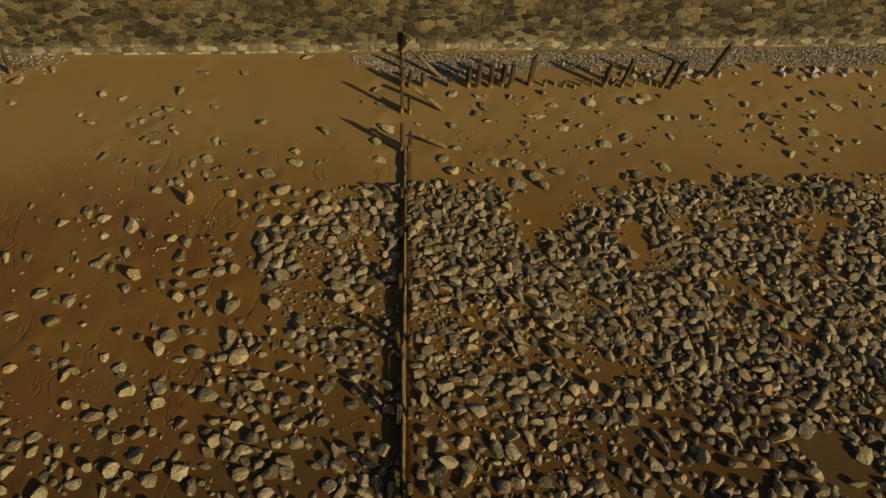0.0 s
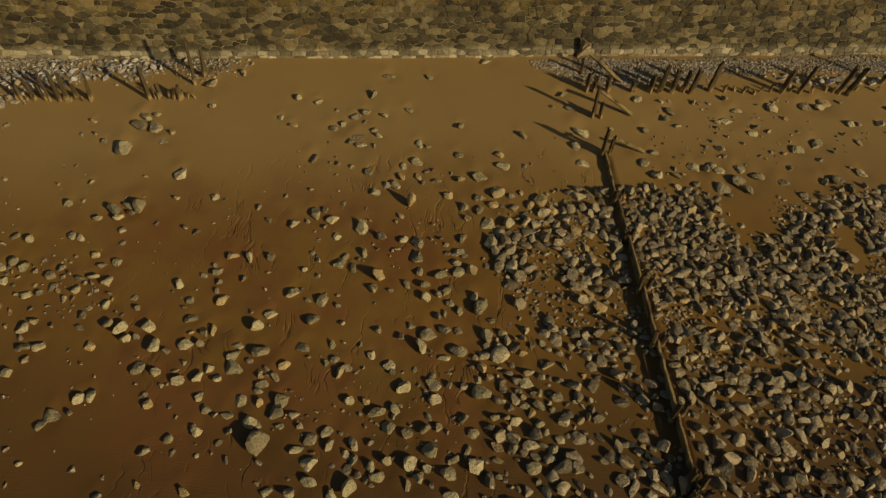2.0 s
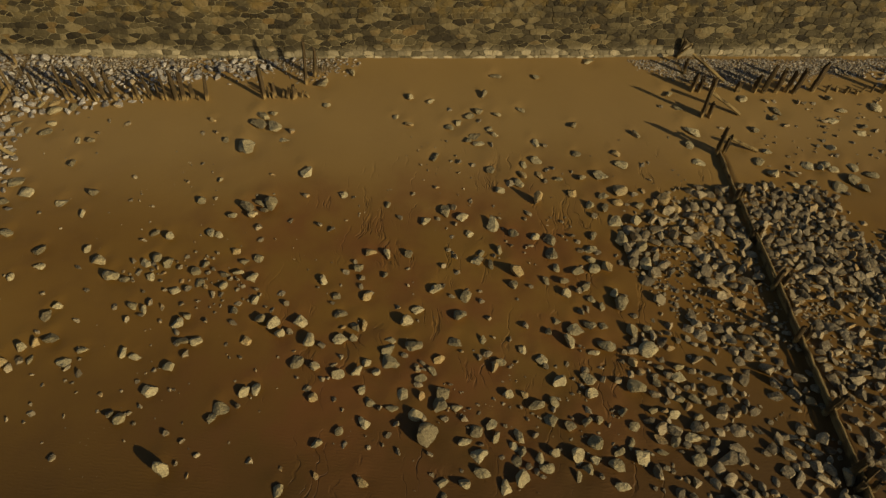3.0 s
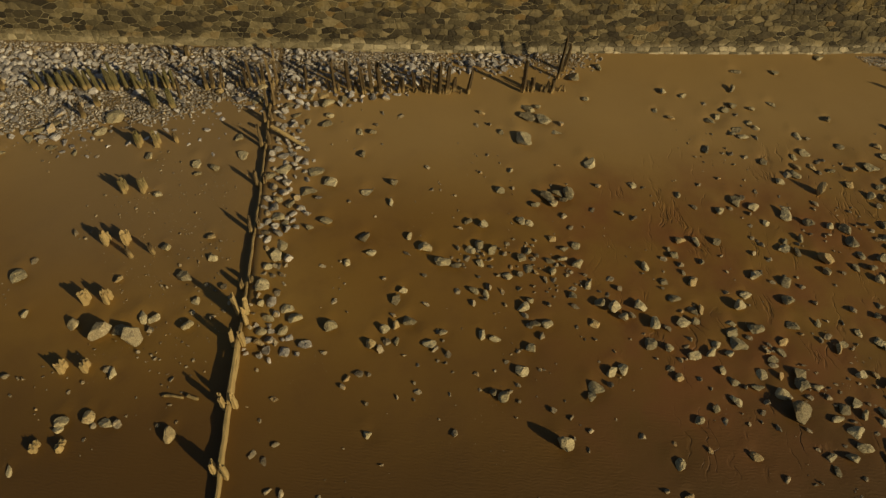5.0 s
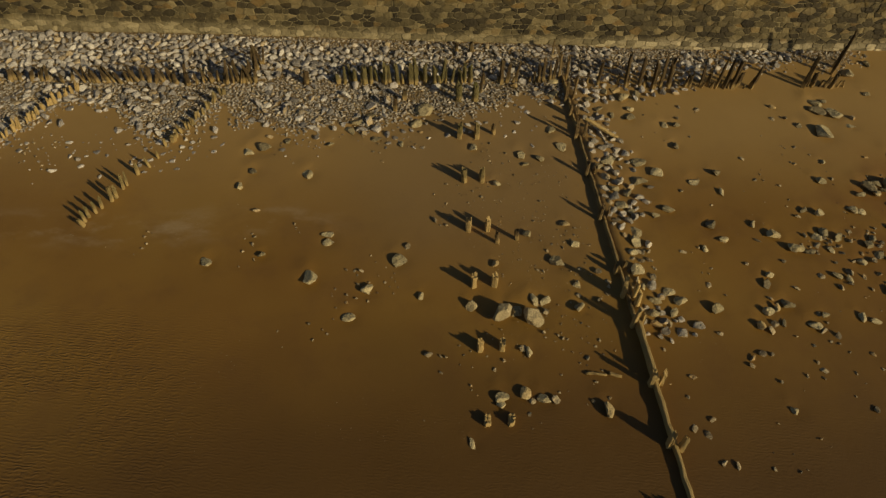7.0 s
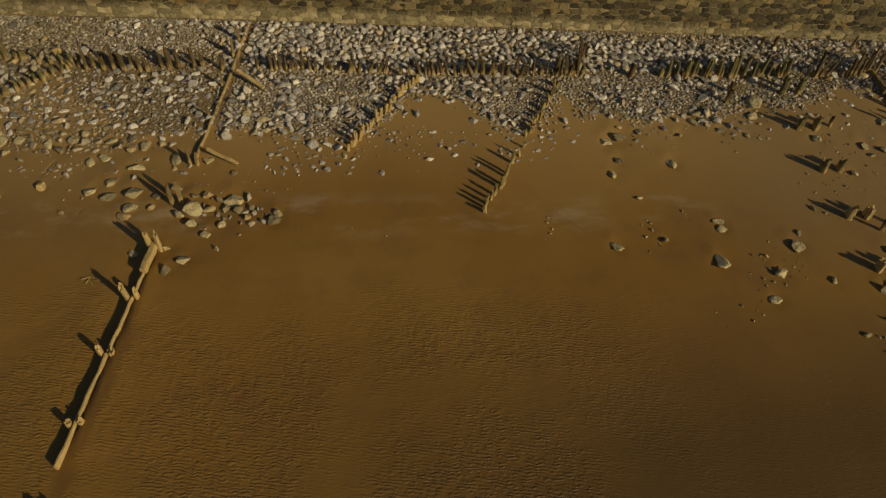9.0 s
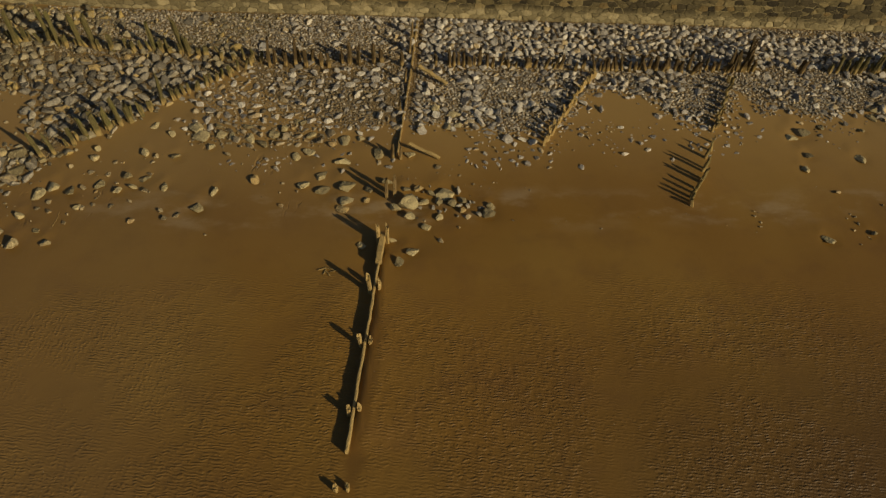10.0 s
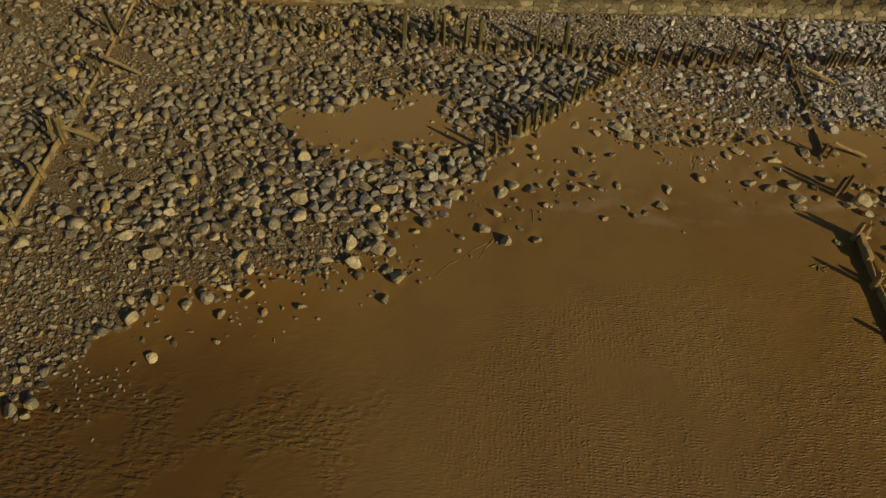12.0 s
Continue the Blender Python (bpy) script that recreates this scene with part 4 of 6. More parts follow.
boulder(-22.32, 12.34, 0.17)
boulder(-21.89, 16.97, 0.21)
boulder(-21.73, 17.36, 0.21)
boulder(-21.66, 9.82, 0.19)
boulder(-21.28, 17.71, 0.22)
boulder(-21.07, 16.57, 0.18)
boulder(-20.40, 11.63, 0.22)
boulder(-19.77, 17.26, 0.27)
boulder(-19.51, 17.94, 0.40)
boulder(-37.39, 13.23, 0.37, 1.35)
boulder(-37.76, 13.10, 0.19, 1.35)
boulder(-36.94, 13.29, 0.19, 1.35)
boulder(-36.31, 13.62, 0.28, 1.35)
boulder(-36.71, 13.69, 0.18, 1.35)
boulder(-36.13, 13.28, 0.19, 1.35)
boulder(-37.08, 13.84, 0.16, 1.35)
boulder(-37.45, 13.84, 0.15, 1.35)
boulder(-35.82, 13.41, 0.15, 1.35)
boulder(-36.51, 13.38, 0.14, 1.35)
boulder(-18.06, 16.09, 0.23)
boulder(-18.05, 7.49, 0.18)
boulder(-17.80, 9.72, 0.31, 1.0, 0.5, worn=True)
boulder(-17.42, 9.86, 0.17)
boulder(-17.50, 7.54, 0.18)
boulder(-17.08, 7.36, 0.18)
boulder(-17.04, 9.66, 0.32, 1.15, 2.2, worn=True)
boulder(-16.93, 10.22, 0.20)
boulder(-16.58, 15.78, 0.21)
boulder(-16.14, 11.46, 0.23)
boulder(-15.81, 9.93, 0.21)
boulder(-15.62, 7.04, 0.22)
boulder(-15.48, 16.92, 0.20)
boulder(-15.26, 16.15, 0.23)
boulder(-13.39, 18.78, 0.21)
boulder(-12.98, 18.88, 0.19)
boulder(-14.02, 18.30, 0.17)
boulder(-13.78, 17.87, 0.18)
boulder(-12.81, 18.44, 0.25)
boulder(-12.30, 18.65, 0.17)
boulder(-12.72, 17.85, 0.20)
boulder(-12.79, 17.44, 0.23)
boulder(-13.38, 17.55, 0.14)
boulder(-15.11, 18.74, 0.24)
boulder(-15.04, 19.41, 0.21)
boulder(-16.42, 19.15, 0.20)
boulder(-14.34, 15.09, 0.21)
boulder(-14.07, 11.02, 0.20)
boulder(-14.02, 14.15, 0.18)
boulder(-13.95, 9.65, 0.17)
boulder(-13.93, 15.38, 0.25)
boulder(-13.92, 13.49, 0.20)
boulder(-13.84, 12.12, 0.23)
boulder(-13.74, 12.47, 0.19)
boulder(-13.65, 14.03, 0.18)
boulder(-13.37, 10.32, 0.18)
boulder(-13.16, 14.54, 0.29)
boulder(-13.15, 10.01, 0.20)
boulder(-12.99, 15.36, 0.26)
boulder(-12.56, 13.34, 0.20)
boulder(-12.53, 14.87, 0.21)
boulder(-12.27, 9.78, 0.18)
boulder(-11.74, 17.07, 0.19)
boulder(-11.51, 12.73, 0.20)
boulder(-11.46, 14.50, 0.19)
boulder(-11.28, 9.23, 0.19)
boulder(-10.94, 9.64, 0.20)
boulder(-10.64, 10.59, 0.18)
boulder(-10.34, 9.87, 0.21)
boulder(-9.85, 9.22, 0.19)
boulder(-9.83, 12.30, 0.21)
boulder(-9.40, 11.77, 0.24)
boulder(-8.34, 12.37, 0.19)
boulder(-8.17, 7.70, 0.18)
boulder(-6.96, 6.42, 0.21, 1.55)
boulder(-6.54, 16.63, 0.34)
boulder(-6.31, 17.74, 0.31)
boulder(-6.25, 18.14, 0.27)
boulder(-6.19, 14.13, 0.26)
boulder(-5.96, 7.86, 0.20)
boulder(-5.85, 14.32, 0.19)
boulder(-5.80, 17.57, 0.29)
boulder(-5.55, 14.24, 0.26)
boulder(-5.45, 16.98, 0.17)
boulder(-5.04, 10.13, 0.21)
boulder(-4.86, 9.82, 0.18)
boulder(-4.66, 15.53, 0.23)
boulder(-4.44, 19.73, 0.28)
boulder(-4.39, 10.16, 0.20)
boulder(-4.38, 9.02, 0.20)
boulder(-4.13, 9.59, 0.20)
boulder(-3.40, 10.36, 0.18)
boulder(-3.38, 9.62, 0.20)
boulder(-3.03, 9.95, 0.18)
boulder(-3.01, 11.84, 0.19)
boulder(-2.76, 6.03, 0.17)
boulder(-2.76, 7.38, 0.18)
boulder(-2.21, 9.30, 0.20)
boulder(-2.15, 8.94, 0.24)
boulder(-1.77, 10.05, 0.21)
boulder(-1.60, 7.56, 0.19)
boulder(-1.60, 9.34, 0.22)
boulder(-1.47, 10.43, 0.18)
boulder(-1.38, 7.10, 0.28, 1.1)
boulder(-1.19, 13.50, 0.18)
boulder(-1.03, 7.75, 0.21)
boulder(-0.99, 11.07, 0.19)
boulder(-0.97, 8.06, 0.19)
boulder(-0.82, 16.12, 0.22)
boulder(-0.60, 13.86, 0.22)
boulder(-0.59, 9.42, 0.19)
boulder(-0.42, 10.20, 0.18)
boulder(-0.28, 17.45, 0.23)
boulder(-0.22, 6.55, 0.20)
boulder(-0.12, 13.63, 0.20)
boulder(0.17, 11.98, 0.19)
boulder(0.26, 5.84, 0.18)
boulder(0.40, 17.97, 0.18)
boulder(0.51, 17.06, 0.20)
boulder(0.59, 16.68, 0.20)
boulder(0.63, 5.98, 0.21)
boulder(0.67, 6.94, 0.21)
boulder(0.70, 13.29, 0.24)
boulder(0.86, 15.53, 0.19)
boulder(1.17, 11.58, 0.24, 1.3)
boulder(3.46, 12.77, 0.17)
boulder(-47.86, 15.40, 0.17)
boulder(-45.34, 16.72, 0.18)
boulder(1.19, 7.69, 0.22)
boulder(1.19, 6.21, 0.18)
boulder(1.23, 12.90, 0.19)
boulder(1.46, 20.07, 0.22)
boulder(1.46, 7.29, 0.19)
boulder(1.63, 14.92, 0.21)
boulder(1.80, 8.29, 0.19)
boulder(1.82, 15.27, 0.21)
boulder(1.89, 6.47, 0.19)
boulder(2.08, 6.11, 0.18)
boulder(2.09, 14.10, 0.19, 1.9)
boulder(2.10, 18.28, 0.18)
boulder(2.18, 12.16, 0.21)
boulder(2.23, 7.22, 0.18)
boulder(2.23, 12.66, 0.21)
boulder(2.24, 9.38, 0.23)
boulder(2.29, 15.88, 0.19)
boulder(2.32, 15.26, 0.19)
boulder(2.36, 6.71, 0.19)
boulder(2.39, 16.67, 0.18)
boulder(2.42, 9.67, 0.23)
boulder(2.48, 8.30, 0.20)
boulder(2.70, 6.18, 0.18)
boulder(2.80, 11.51, 0.19)
boulder(2.93, 11.04, 0.19)
boulder(3.10, 7.44, 0.18)
boulder(3.10, 9.19, 0.25)
boulder(3.27, 11.64, 0.19)
boulder(3.29, 6.35, 0.21)
boulder(3.31, 12.28, 0.19)
boulder(3.56, 8.04, 0.25)
boulder(3.57, 16.14, 0.17)
boulder(3.60, 13.96, 0.18)
boulder(3.62, 10.78, 0.19)
boulder(3.64, 11.63, 0.21)
boulder(3.75, 10.45, 0.24)
boulder(3.84, 9.62, 0.21)
boulder(4.03, 13.84, 0.20)
boulder(4.06, 14.29, 0.18)
boulder(4.11, 9.07, 0.28)
boulder(4.13, 15.15, 0.24)
boulder(4.20, 13.29, 0.24)
boulder(4.21, 12.60, 0.23)
boulder(4.43, 14.05, 0.18)
boulder(4.52, 6.24, 0.19)
boulder(4.54, 6.75, 0.20)
boulder(4.59, 14.50, 0.25)
boulder(4.64, 8.27, 0.18)
boulder(4.71, 12.33, 0.23)
boulder(4.72, 11.74, 0.23)
boulder(4.79, 13.27, 0.20)
boulder(4.84, 20.89, 0.26)
boulder(4.86, 7.68, 0.17)
boulder(4.89, 15.61, 0.20)
boulder(5.82, 14.14, 0.22)
boulder(6.10, 13.80, 0.20)
boulder(7.22, 18.94, 0.23)
boulder(7.23, 16.44, 0.21)
boulder(7.33, 18.24, 0.20)
boulder(7.33, 15.66, 0.21)
boulder(7.52, 17.09, 0.29)
boulder(9.20, 15.62, 0.23)
boulder(9.46, 15.06, 0.25)
boulder(9.58, 17.09, 0.19)
boulder(9.67, 18.66, 0.20)
boulder(10.61, 18.02, 0.25)
boulder(10.70, 15.42, 0.23)
boulder(11.05, 15.35, 0.18)
boulder(11.31, 14.51, 0.27)
boulder(11.45, 15.27, 0.18)
boulder(11.84, 14.81, 0.23)
boulder(12.02, 14.42, 0.20)
boulder(12.08, 15.32, 0.21)
boulder(12.35, 17.49, 0.22)
boulder(12.52, 14.98, 0.23)
boulder(12.84, 17.98, 0.20)
boulder(13.02, 16.87, 0.17)
boulder(13.25, 14.71, 0.18)
boulder(14.07, 18.10, 0.25)
boulder(14.17, 16.07, 0.21)
boulder(14.46, 14.68, 0.20)
boulder(14.87, 14.71, 0.21)
boulder(14.88, 16.33, 0.26)
boulder(15.23, 18.16, 0.25)
boulder(15.66, 18.07, 0.25)
boulder(15.74, 15.00, 0.19)
boulder(15.95, 18.34, 0.24)
boulder(18.10, 17.95, 0.18)
boulder(18.94, 18.29, 0.18)
boulder(19.00, 16.76, 0.24)
boulder(19.15, 17.84, 0.20)
boulder(19.59, 17.24, 0.23)
boulder(19.94, 18.83, 0.18)
boulder(20.49, 17.74, 0.18)
boulder(20.79, 16.42, 0.22)
boulder(21.21, 17.45, 0.17)
boulder(21.65, 18.37, 0.18)
boulder(22.06, 17.58, 0.20)
cobble(-58.42, 8.92, 0.15)
cobble(-57.27, 14.02, 0.15)
cobble(-57.22, 8.84, 0.10)
cobble(-57.01, 9.78, 0.11)
cobble(-55.77, 10.67, 0.14)
cobble(-54.83, 10.12, 0.16)
cobble(-51.42, 12.19, 0.14)
cobble(-51.35, 9.95, 0.15)
cobble(-50.54, 12.21, 0.14)
cobble(-49.96, 12.71, 0.08)
cobble(-49.40, 11.54, 0.10)
cobble(-48.33, 15.17, 0.16)
cobble(-48.22, 12.90, 0.17)
cobble(-47.59, 12.34, 0.13)
cobble(-47.51, 13.10, 0.12)
cobble(-46.83, 15.63, 0.13)
cobble(-46.80, 15.23, 0.14)
cobble(-46.77, 13.24, 0.13)
cobble(-46.18, 15.09, 0.09)
cobble(-45.80, 13.87, 0.16)
cobble(-45.43, 14.02, 0.16)
cobble(-45.37, 15.45, 0.16)
cobble(-45.14, 12.68, 0.10)
cobble(-44.42, 15.31, 0.17)
cobble(-44.26, 12.77, 0.11)
cobble(-43.89, 12.86, 0.12)
cobble(-43.44, 15.72, 0.16)
cobble(-43.01, 13.79, 0.16)
cobble(-41.92, 14.25, 0.16)
cobble(-41.28, 16.48, 0.17)
cobble(-41.04, 13.21, 0.11)
cobble(-40.79, 15.26, 0.17)
cobble(-38.67, 11.70, 0.13)
cobble(-38.60, 13.40, 0.15)
cobble(-38.53, 13.84, 0.16)
cobble(-38.00, 14.16, 0.16)
cobble(-37.85, 11.86, 0.13)
cobble(-37.64, 11.00, 0.16)
cobble(-36.89, 12.36, 0.15)
cobble(-36.52, 11.84, 0.11)
cobble(-36.49, 14.78, 0.11)
cobble(-35.83, 12.95, 0.13)
cobble(-34.99, 13.15, 0.15)
cobble(-25.05, 14.59, 0.16)
cobble(-24.44, 13.63, 0.11)
cobble(-24.07, 11.91, 0.15)
cobble(-23.83, 16.53, 0.14)
cobble(-21.38, 11.29, 0.12)
cobble(-21.21, 10.65, 0.17)
cobble(-20.31, 16.31, 0.14)
cobble(-20.14, 12.12, 0.12)
cobble(-19.83, 10.40, 0.13)
cobble(-19.70, 8.67, 0.11)
cobble(-19.34, 13.08, 0.12)
cobble(-18.82, 6.37, 0.13)
cobble(-18.56, 10.08, 0.16)
cobble(-18.09, 7.26, 0.13)
cobble(-17.81, 11.44, 0.15)
cobble(-17.45, 14.50, 0.17)
cobble(-17.45, 9.86, 0.17)
cobble(-17.42, 8.75, 0.11)
cobble(-17.35, 7.33, 0.08)
cobble(-17.25, 8.64, 0.15)
cobble(-16.82, 12.49, 0.15)
cobble(-16.81, 7.33, 0.12)
cobble(-16.68, 9.87, 0.11)
cobble(-16.64, 10.19, 0.17)
cobble(-16.51, 15.37, 0.14)
cobble(-16.02, 15.61, 0.17)
cobble(-15.87, 8.44, 0.09)
cobble(-15.73, 10.71, 0.15)
cobble(-15.71, 12.86, 0.15)
cobble(-15.52, 12.11, 0.15)
cobble(-14.22, 12.90, 0.12)
cobble(-14.16, 11.44, 0.07)
cobble(-14.05, 10.47, 0.14)
cobble(-14.04, 7.67, 0.04)
cobble(-14.02, 11.68, 0.14)
cobble(-13.94, 9.32, 0.16)
cobble(-13.93, 8.62, 0.06)
cobble(-13.86, 11.39, 0.11)
cobble(-13.83, 10.07, 0.16)
cobble(-13.78, 6.53, 0.12)
cobble(-13.72, 11.72, 0.11)
cobble(-13.72, 7.32, 0.06)
cobble(-13.71, 13.26, 0.14)
cobble(-13.66, 10.82, 0.12)
cobble(-13.60, 11.43, 0.11)
cobble(-13.57, 9.39, 0.10)
cobble(-13.53, 6.37, 0.11)
cobble(-13.45, 7.84, 0.10)
cobble(-13.43, 9.68, 0.16)
cobble(-13.36, 5.72, 0.09)
cobble(-13.32, 6.74, 0.09)
cobble(-13.08, 5.64, 0.10)
cobble(-13.04, 13.09, 0.14)
cobble(-12.59, 11.74, 0.11)
cobble(-12.41, 9.05, 0.08)
cobble(-12.29, 5.54, 0.06)
cobble(-12.21, 10.55, 0.11)
cobble(-11.97, 14.13, 0.08)
cobble(-11.94, 11.82, 0.14)
cobble(-11.91, 8.11, 0.10)
cobble(-11.81, 8.31, 0.10)
cobble(-11.62, 16.09, 0.17)
cobble(-11.54, 8.44, 0.11)
cobble(-11.36, 7.64, 0.07)
cobble(-11.33, 17.08, 0.15)
cobble(-11.31, 12.15, 0.15)
cobble(-11.30, 8.41, 0.07)
cobble(-11.30, 6.90, 0.14)
cobble(-11.23, 17.40, 0.08)
cobble(-11.05, 9.10, 0.12)
cobble(-11.01, 17.98, 0.10)
cobble(-10.95, 11.26, 0.07)
cobble(-10.89, 9.32, 0.10)
cobble(-10.76, 14.04, 0.14)
cobble(-10.72, 10.10, 0.11)
cobble(-10.68, 14.87, 0.15)
cobble(-10.65, 7.81, 0.06)
cobble(-10.64, 9.33, 0.13)
cobble(-10.64, 9.80, 0.14)
cobble(-10.46, 10.86, 0.15)
cobble(-10.45, 8.92, 0.07)
cobble(-10.42, 17.87, 0.10)
cobble(-10.34, 12.11, 0.12)
cobble(-10.27, 12.72, 0.13)
cobble(-10.25, 7.73, 0.06)
cobble(-10.16, 7.95, 0.11)
cobble(-10.14, 8.63, 0.06)
cobble(-9.88, 10.43, 0.12)
cobble(-9.70, 9.05, 0.10)
cobble(-9.65, 15.47, 0.09)
cobble(-9.62, 9.59, 0.08)
cobble(-9.40, 8.92, 0.12)
cobble(-9.37, 6.85, 0.10)
cobble(-9.06, 10.78, 0.11)
cobble(-9.04, 11.62, 0.16)
cobble(-8.84, 12.97, 0.09)
cobble(-8.77, 8.34, 0.08)
cobble(-8.71, 7.93, 0.06)
cobble(-8.70, 11.88, 0.12)
cobble(-8.66, 10.40, 0.11)
cobble(-8.61, 12.18, 0.17)
cobble(-8.60, 10.81, 0.15)
cobble(-8.58, 13.23, 0.15)
cobble(-8.53, 9.46, 0.15)
cobble(-8.42, 7.81, 0.14)
cobble(-8.37, 11.73, 0.15)
cobble(-8.33, 10.69, 0.13)
cobble(-8.22, 10.91, 0.12)
cobble(-8.21, 9.32, 0.14)
cobble(-8.17, 13.09, 0.17)
cobble(-8.11, 11.59, 0.09)
cobble(-8.08, 7.84, 0.07)
cobble(-8.01, 17.36, 0.11)
cobble(-8.00, 7.85, 0.07)
cobble(-8.00, 8.64, 0.07)
cobble(-7.99, 12.16, 0.17)
cobble(-7.92, 11.27, 0.08)
cobble(-7.80, 8.01, 0.08)
cobble(-7.79, 17.95, 0.13)
cobble(-7.78, 15.97, 0.08)
cobble(-7.67, 11.26, 0.16)
cobble(-7.67, 8.93, 0.07)
cobble(-7.66, 8.37, 0.17)
cobble(-7.58, 17.38, 0.11)
cobble(-7.57, 12.37, 0.08)
cobble(-7.55, 14.43, 0.17)
cobble(-7.40, 10.23, 0.16)
cobble(-7.37, 9.99, 0.12)
cobble(-7.36, 9.01, 0.17)
cobble(-7.36, 11.29, 0.12)
cobble(-7.31, 9.65, 0.12)
cobble(-7.25, 17.02, 0.15)
cobble(-7.23, 11.88, 0.17)
cobble(-7.21, 8.40, 0.07)
cobble(-7.20, 10.43, 0.13)
cobble(-7.15, 9.68, 0.16)
cobble(-7.14, 15.27, 0.13)
cobble(-7.13, 8.42, 0.06)
cobble(-7.10, 11.51, 0.16)
cobble(-7.10, 13.23, 0.16)
cobble(-7.09, 7.32, 0.11)
cobble(-7.03, 12.09, 0.15)
cobble(-7.02, 9.33, 0.12)
cobble(-6.92, 11.81, 0.09)
cobble(-6.92, 11.35, 0.09)
cobble(-6.87, 13.15, 0.13)
cobble(-6.85, 9.71, 0.16)
cobble(-6.70, 11.08, 0.12)
cobble(-6.59, 13.80, 0.13)
cobble(-6.47, 11.72, 0.15)
cobble(-6.47, 11.08, 0.11)
cobble(-6.46, 11.35, 0.14)
cobble(-6.43, 6.35, 0.07)
cobble(-6.31, 6.78, 0.10)
cobble(-6.28, 12.52, 0.13)
cobble(-6.13, 7.65, 0.14)
cobble(-6.08, 11.23, 0.09)
cobble(-6.08, 10.54, 0.14)
cobble(-6.05, 10.22, 0.12)
cobble(-6.04, 13.86, 0.17)
cobble(-6.02, 12.12, 0.14)
cobble(-6.00, 10.80, 0.11)
cobble(-5.91, 18.25, 0.14)
cobble(-5.82, 13.39, 0.12)
cobble(-5.75, 8.57, 0.06)
cobble(-5.74, 13.99, 0.13)
cobble(-5.73, 11.58, 0.16)
cobble(-5.70, 12.94, 0.11)
cobble(-5.68, 12.26, 0.15)
cobble(-5.64, 15.47, 0.08)
cobble(-5.64, 9.66, 0.15)
cobble(-5.62, 11.23, 0.08)
cobble(-5.60, 7.93, 0.11)
cobble(-5.58, 10.88, 0.15)
cobble(-5.52, 8.27, 0.15)
cobble(-5.40, 10.28, 0.16)
cobble(-5.25, 17.36, 0.11)
cobble(-5.24, 8.35, 0.17)
cobble(-5.16, 6.62, 0.11)
cobble(-5.13, 10.56, 0.12)
cobble(-4.96, 11.10, 0.12)
cobble(-4.94, 5.37, 0.08)
cobble(-4.93, 13.60, 0.10)
cobble(-4.81, 10.75, 0.11)
cobble(-4.63, 9.89, 0.11)
cobble(-4.57, 14.58, 0.12)
cobble(-4.50, 5.22, 0.13)
cobble(-4.49, 5.95, 0.15)
cobble(-4.49, 6.41, 0.07)
cobble(-4.47, 9.34, 0.08)
cobble(-4.34, 8.60, 0.05)
cobble(-4.23, 18.56, 0.14)
cobble(-4.14, 13.43, 0.12)
cobble(-4.07, 8.31, 0.11)
cobble(-3.94, 8.89, 0.15)
cobble(-3.93, 8.06, 0.13)
cobble(-3.91, 11.45, 0.15)
cobble(-3.84, 9.48, 0.12)
cobble(-3.79, 13.26, 0.11)
cobble(-3.76, 6.94, 0.14)
cobble(-3.74, 8.54, 0.12)
cobble(-3.74, 6.22, 0.09)
cobble(-3.61, 14.63, 0.11)
cobble(-3.54, 10.93, 0.13)
cobble(-3.49, 14.59, 0.13)
cobble(-3.45, 20.28, 0.17)
cobble(-3.44, 7.99, 0.09)
cobble(-3.39, 8.65, 0.17)
cobble(-3.35, 9.14, 0.12)
cobble(-3.35, 9.96, 0.08)
cobble(-3.33, 11.73, 0.11)
cobble(-3.30, 7.20, 0.13)
cobble(-3.21, 14.50, 0.08)
cobble(-3.17, 6.90, 0.11)
cobble(-3.11, 12.06, 0.08)
cobble(-3.07, 9.65, 0.13)
cobble(-2.93, 8.70, 0.17)
cobble(-2.92, 11.23, 0.11)
cobble(-2.91, 11.51, 0.10)
cobble(-2.81, 8.20, 0.15)
cobble(-2.80, 10.02, 0.16)
cobble(-2.76, 10.89, 0.17)
cobble(-2.73, 8.96, 0.15)
cobble(-2.69, 11.04, 0.11)
cobble(-2.67, 12.39, 0.16)
cobble(-2.65, 7.91, 0.15)
cobble(-2.64, 6.81, 0.07)
cobble(-2.50, 8.68, 0.13)
cobble(-2.30, 11.60, 0.13)
cobble(-2.24, 14.19, 0.13)
cobble(-2.24, 12.30, 0.15)
cobble(-2.22, 7.08, 0.09)
cobble(-2.16, 9.58, 0.14)
cobble(-2.12, 7.71, 0.16)
cobble(-2.03, 7.32, 0.10)
cobble(-2.00, 6.69, 0.11)
cobble(-1.99, 18.00, 0.14)
cobble(-1.98, 10.52, 0.09)
cobble(-1.89, 8.10, 0.16)
cobble(-1.87, 13.68, 0.11)
cobble(-1.69, 11.80, 0.06)
cobble(-1.67, 12.28, 0.14)
cobble(-1.55, 17.61, 0.15)
cobble(-1.53, 8.71, 0.09)
cobble(-1.49, 18.93, 0.17)
cobble(-1.46, 8.01, 0.12)
cobble(-1.45, 8.49, 0.15)
cobble(-1.30, 6.63, 0.09)
cobble(-1.28, 6.15, 0.09)
cobble(-1.16, 8.67, 0.17)
cobble(-1.06, 5.96, 0.14)
cobble(-1.00, 8.97, 0.17)
cobble(-0.95, 7.45, 0.10)
cobble(-0.83, 18.73, 0.16)
cobble(-0.81, 11.16, 0.12)
cobble(-0.76, 11.84, 0.10)
cobble(-0.67, 7.65, 0.15)
cobble(-0.61, 5.91, 0.15)
cobble(-0.58, 12.40, 0.08)
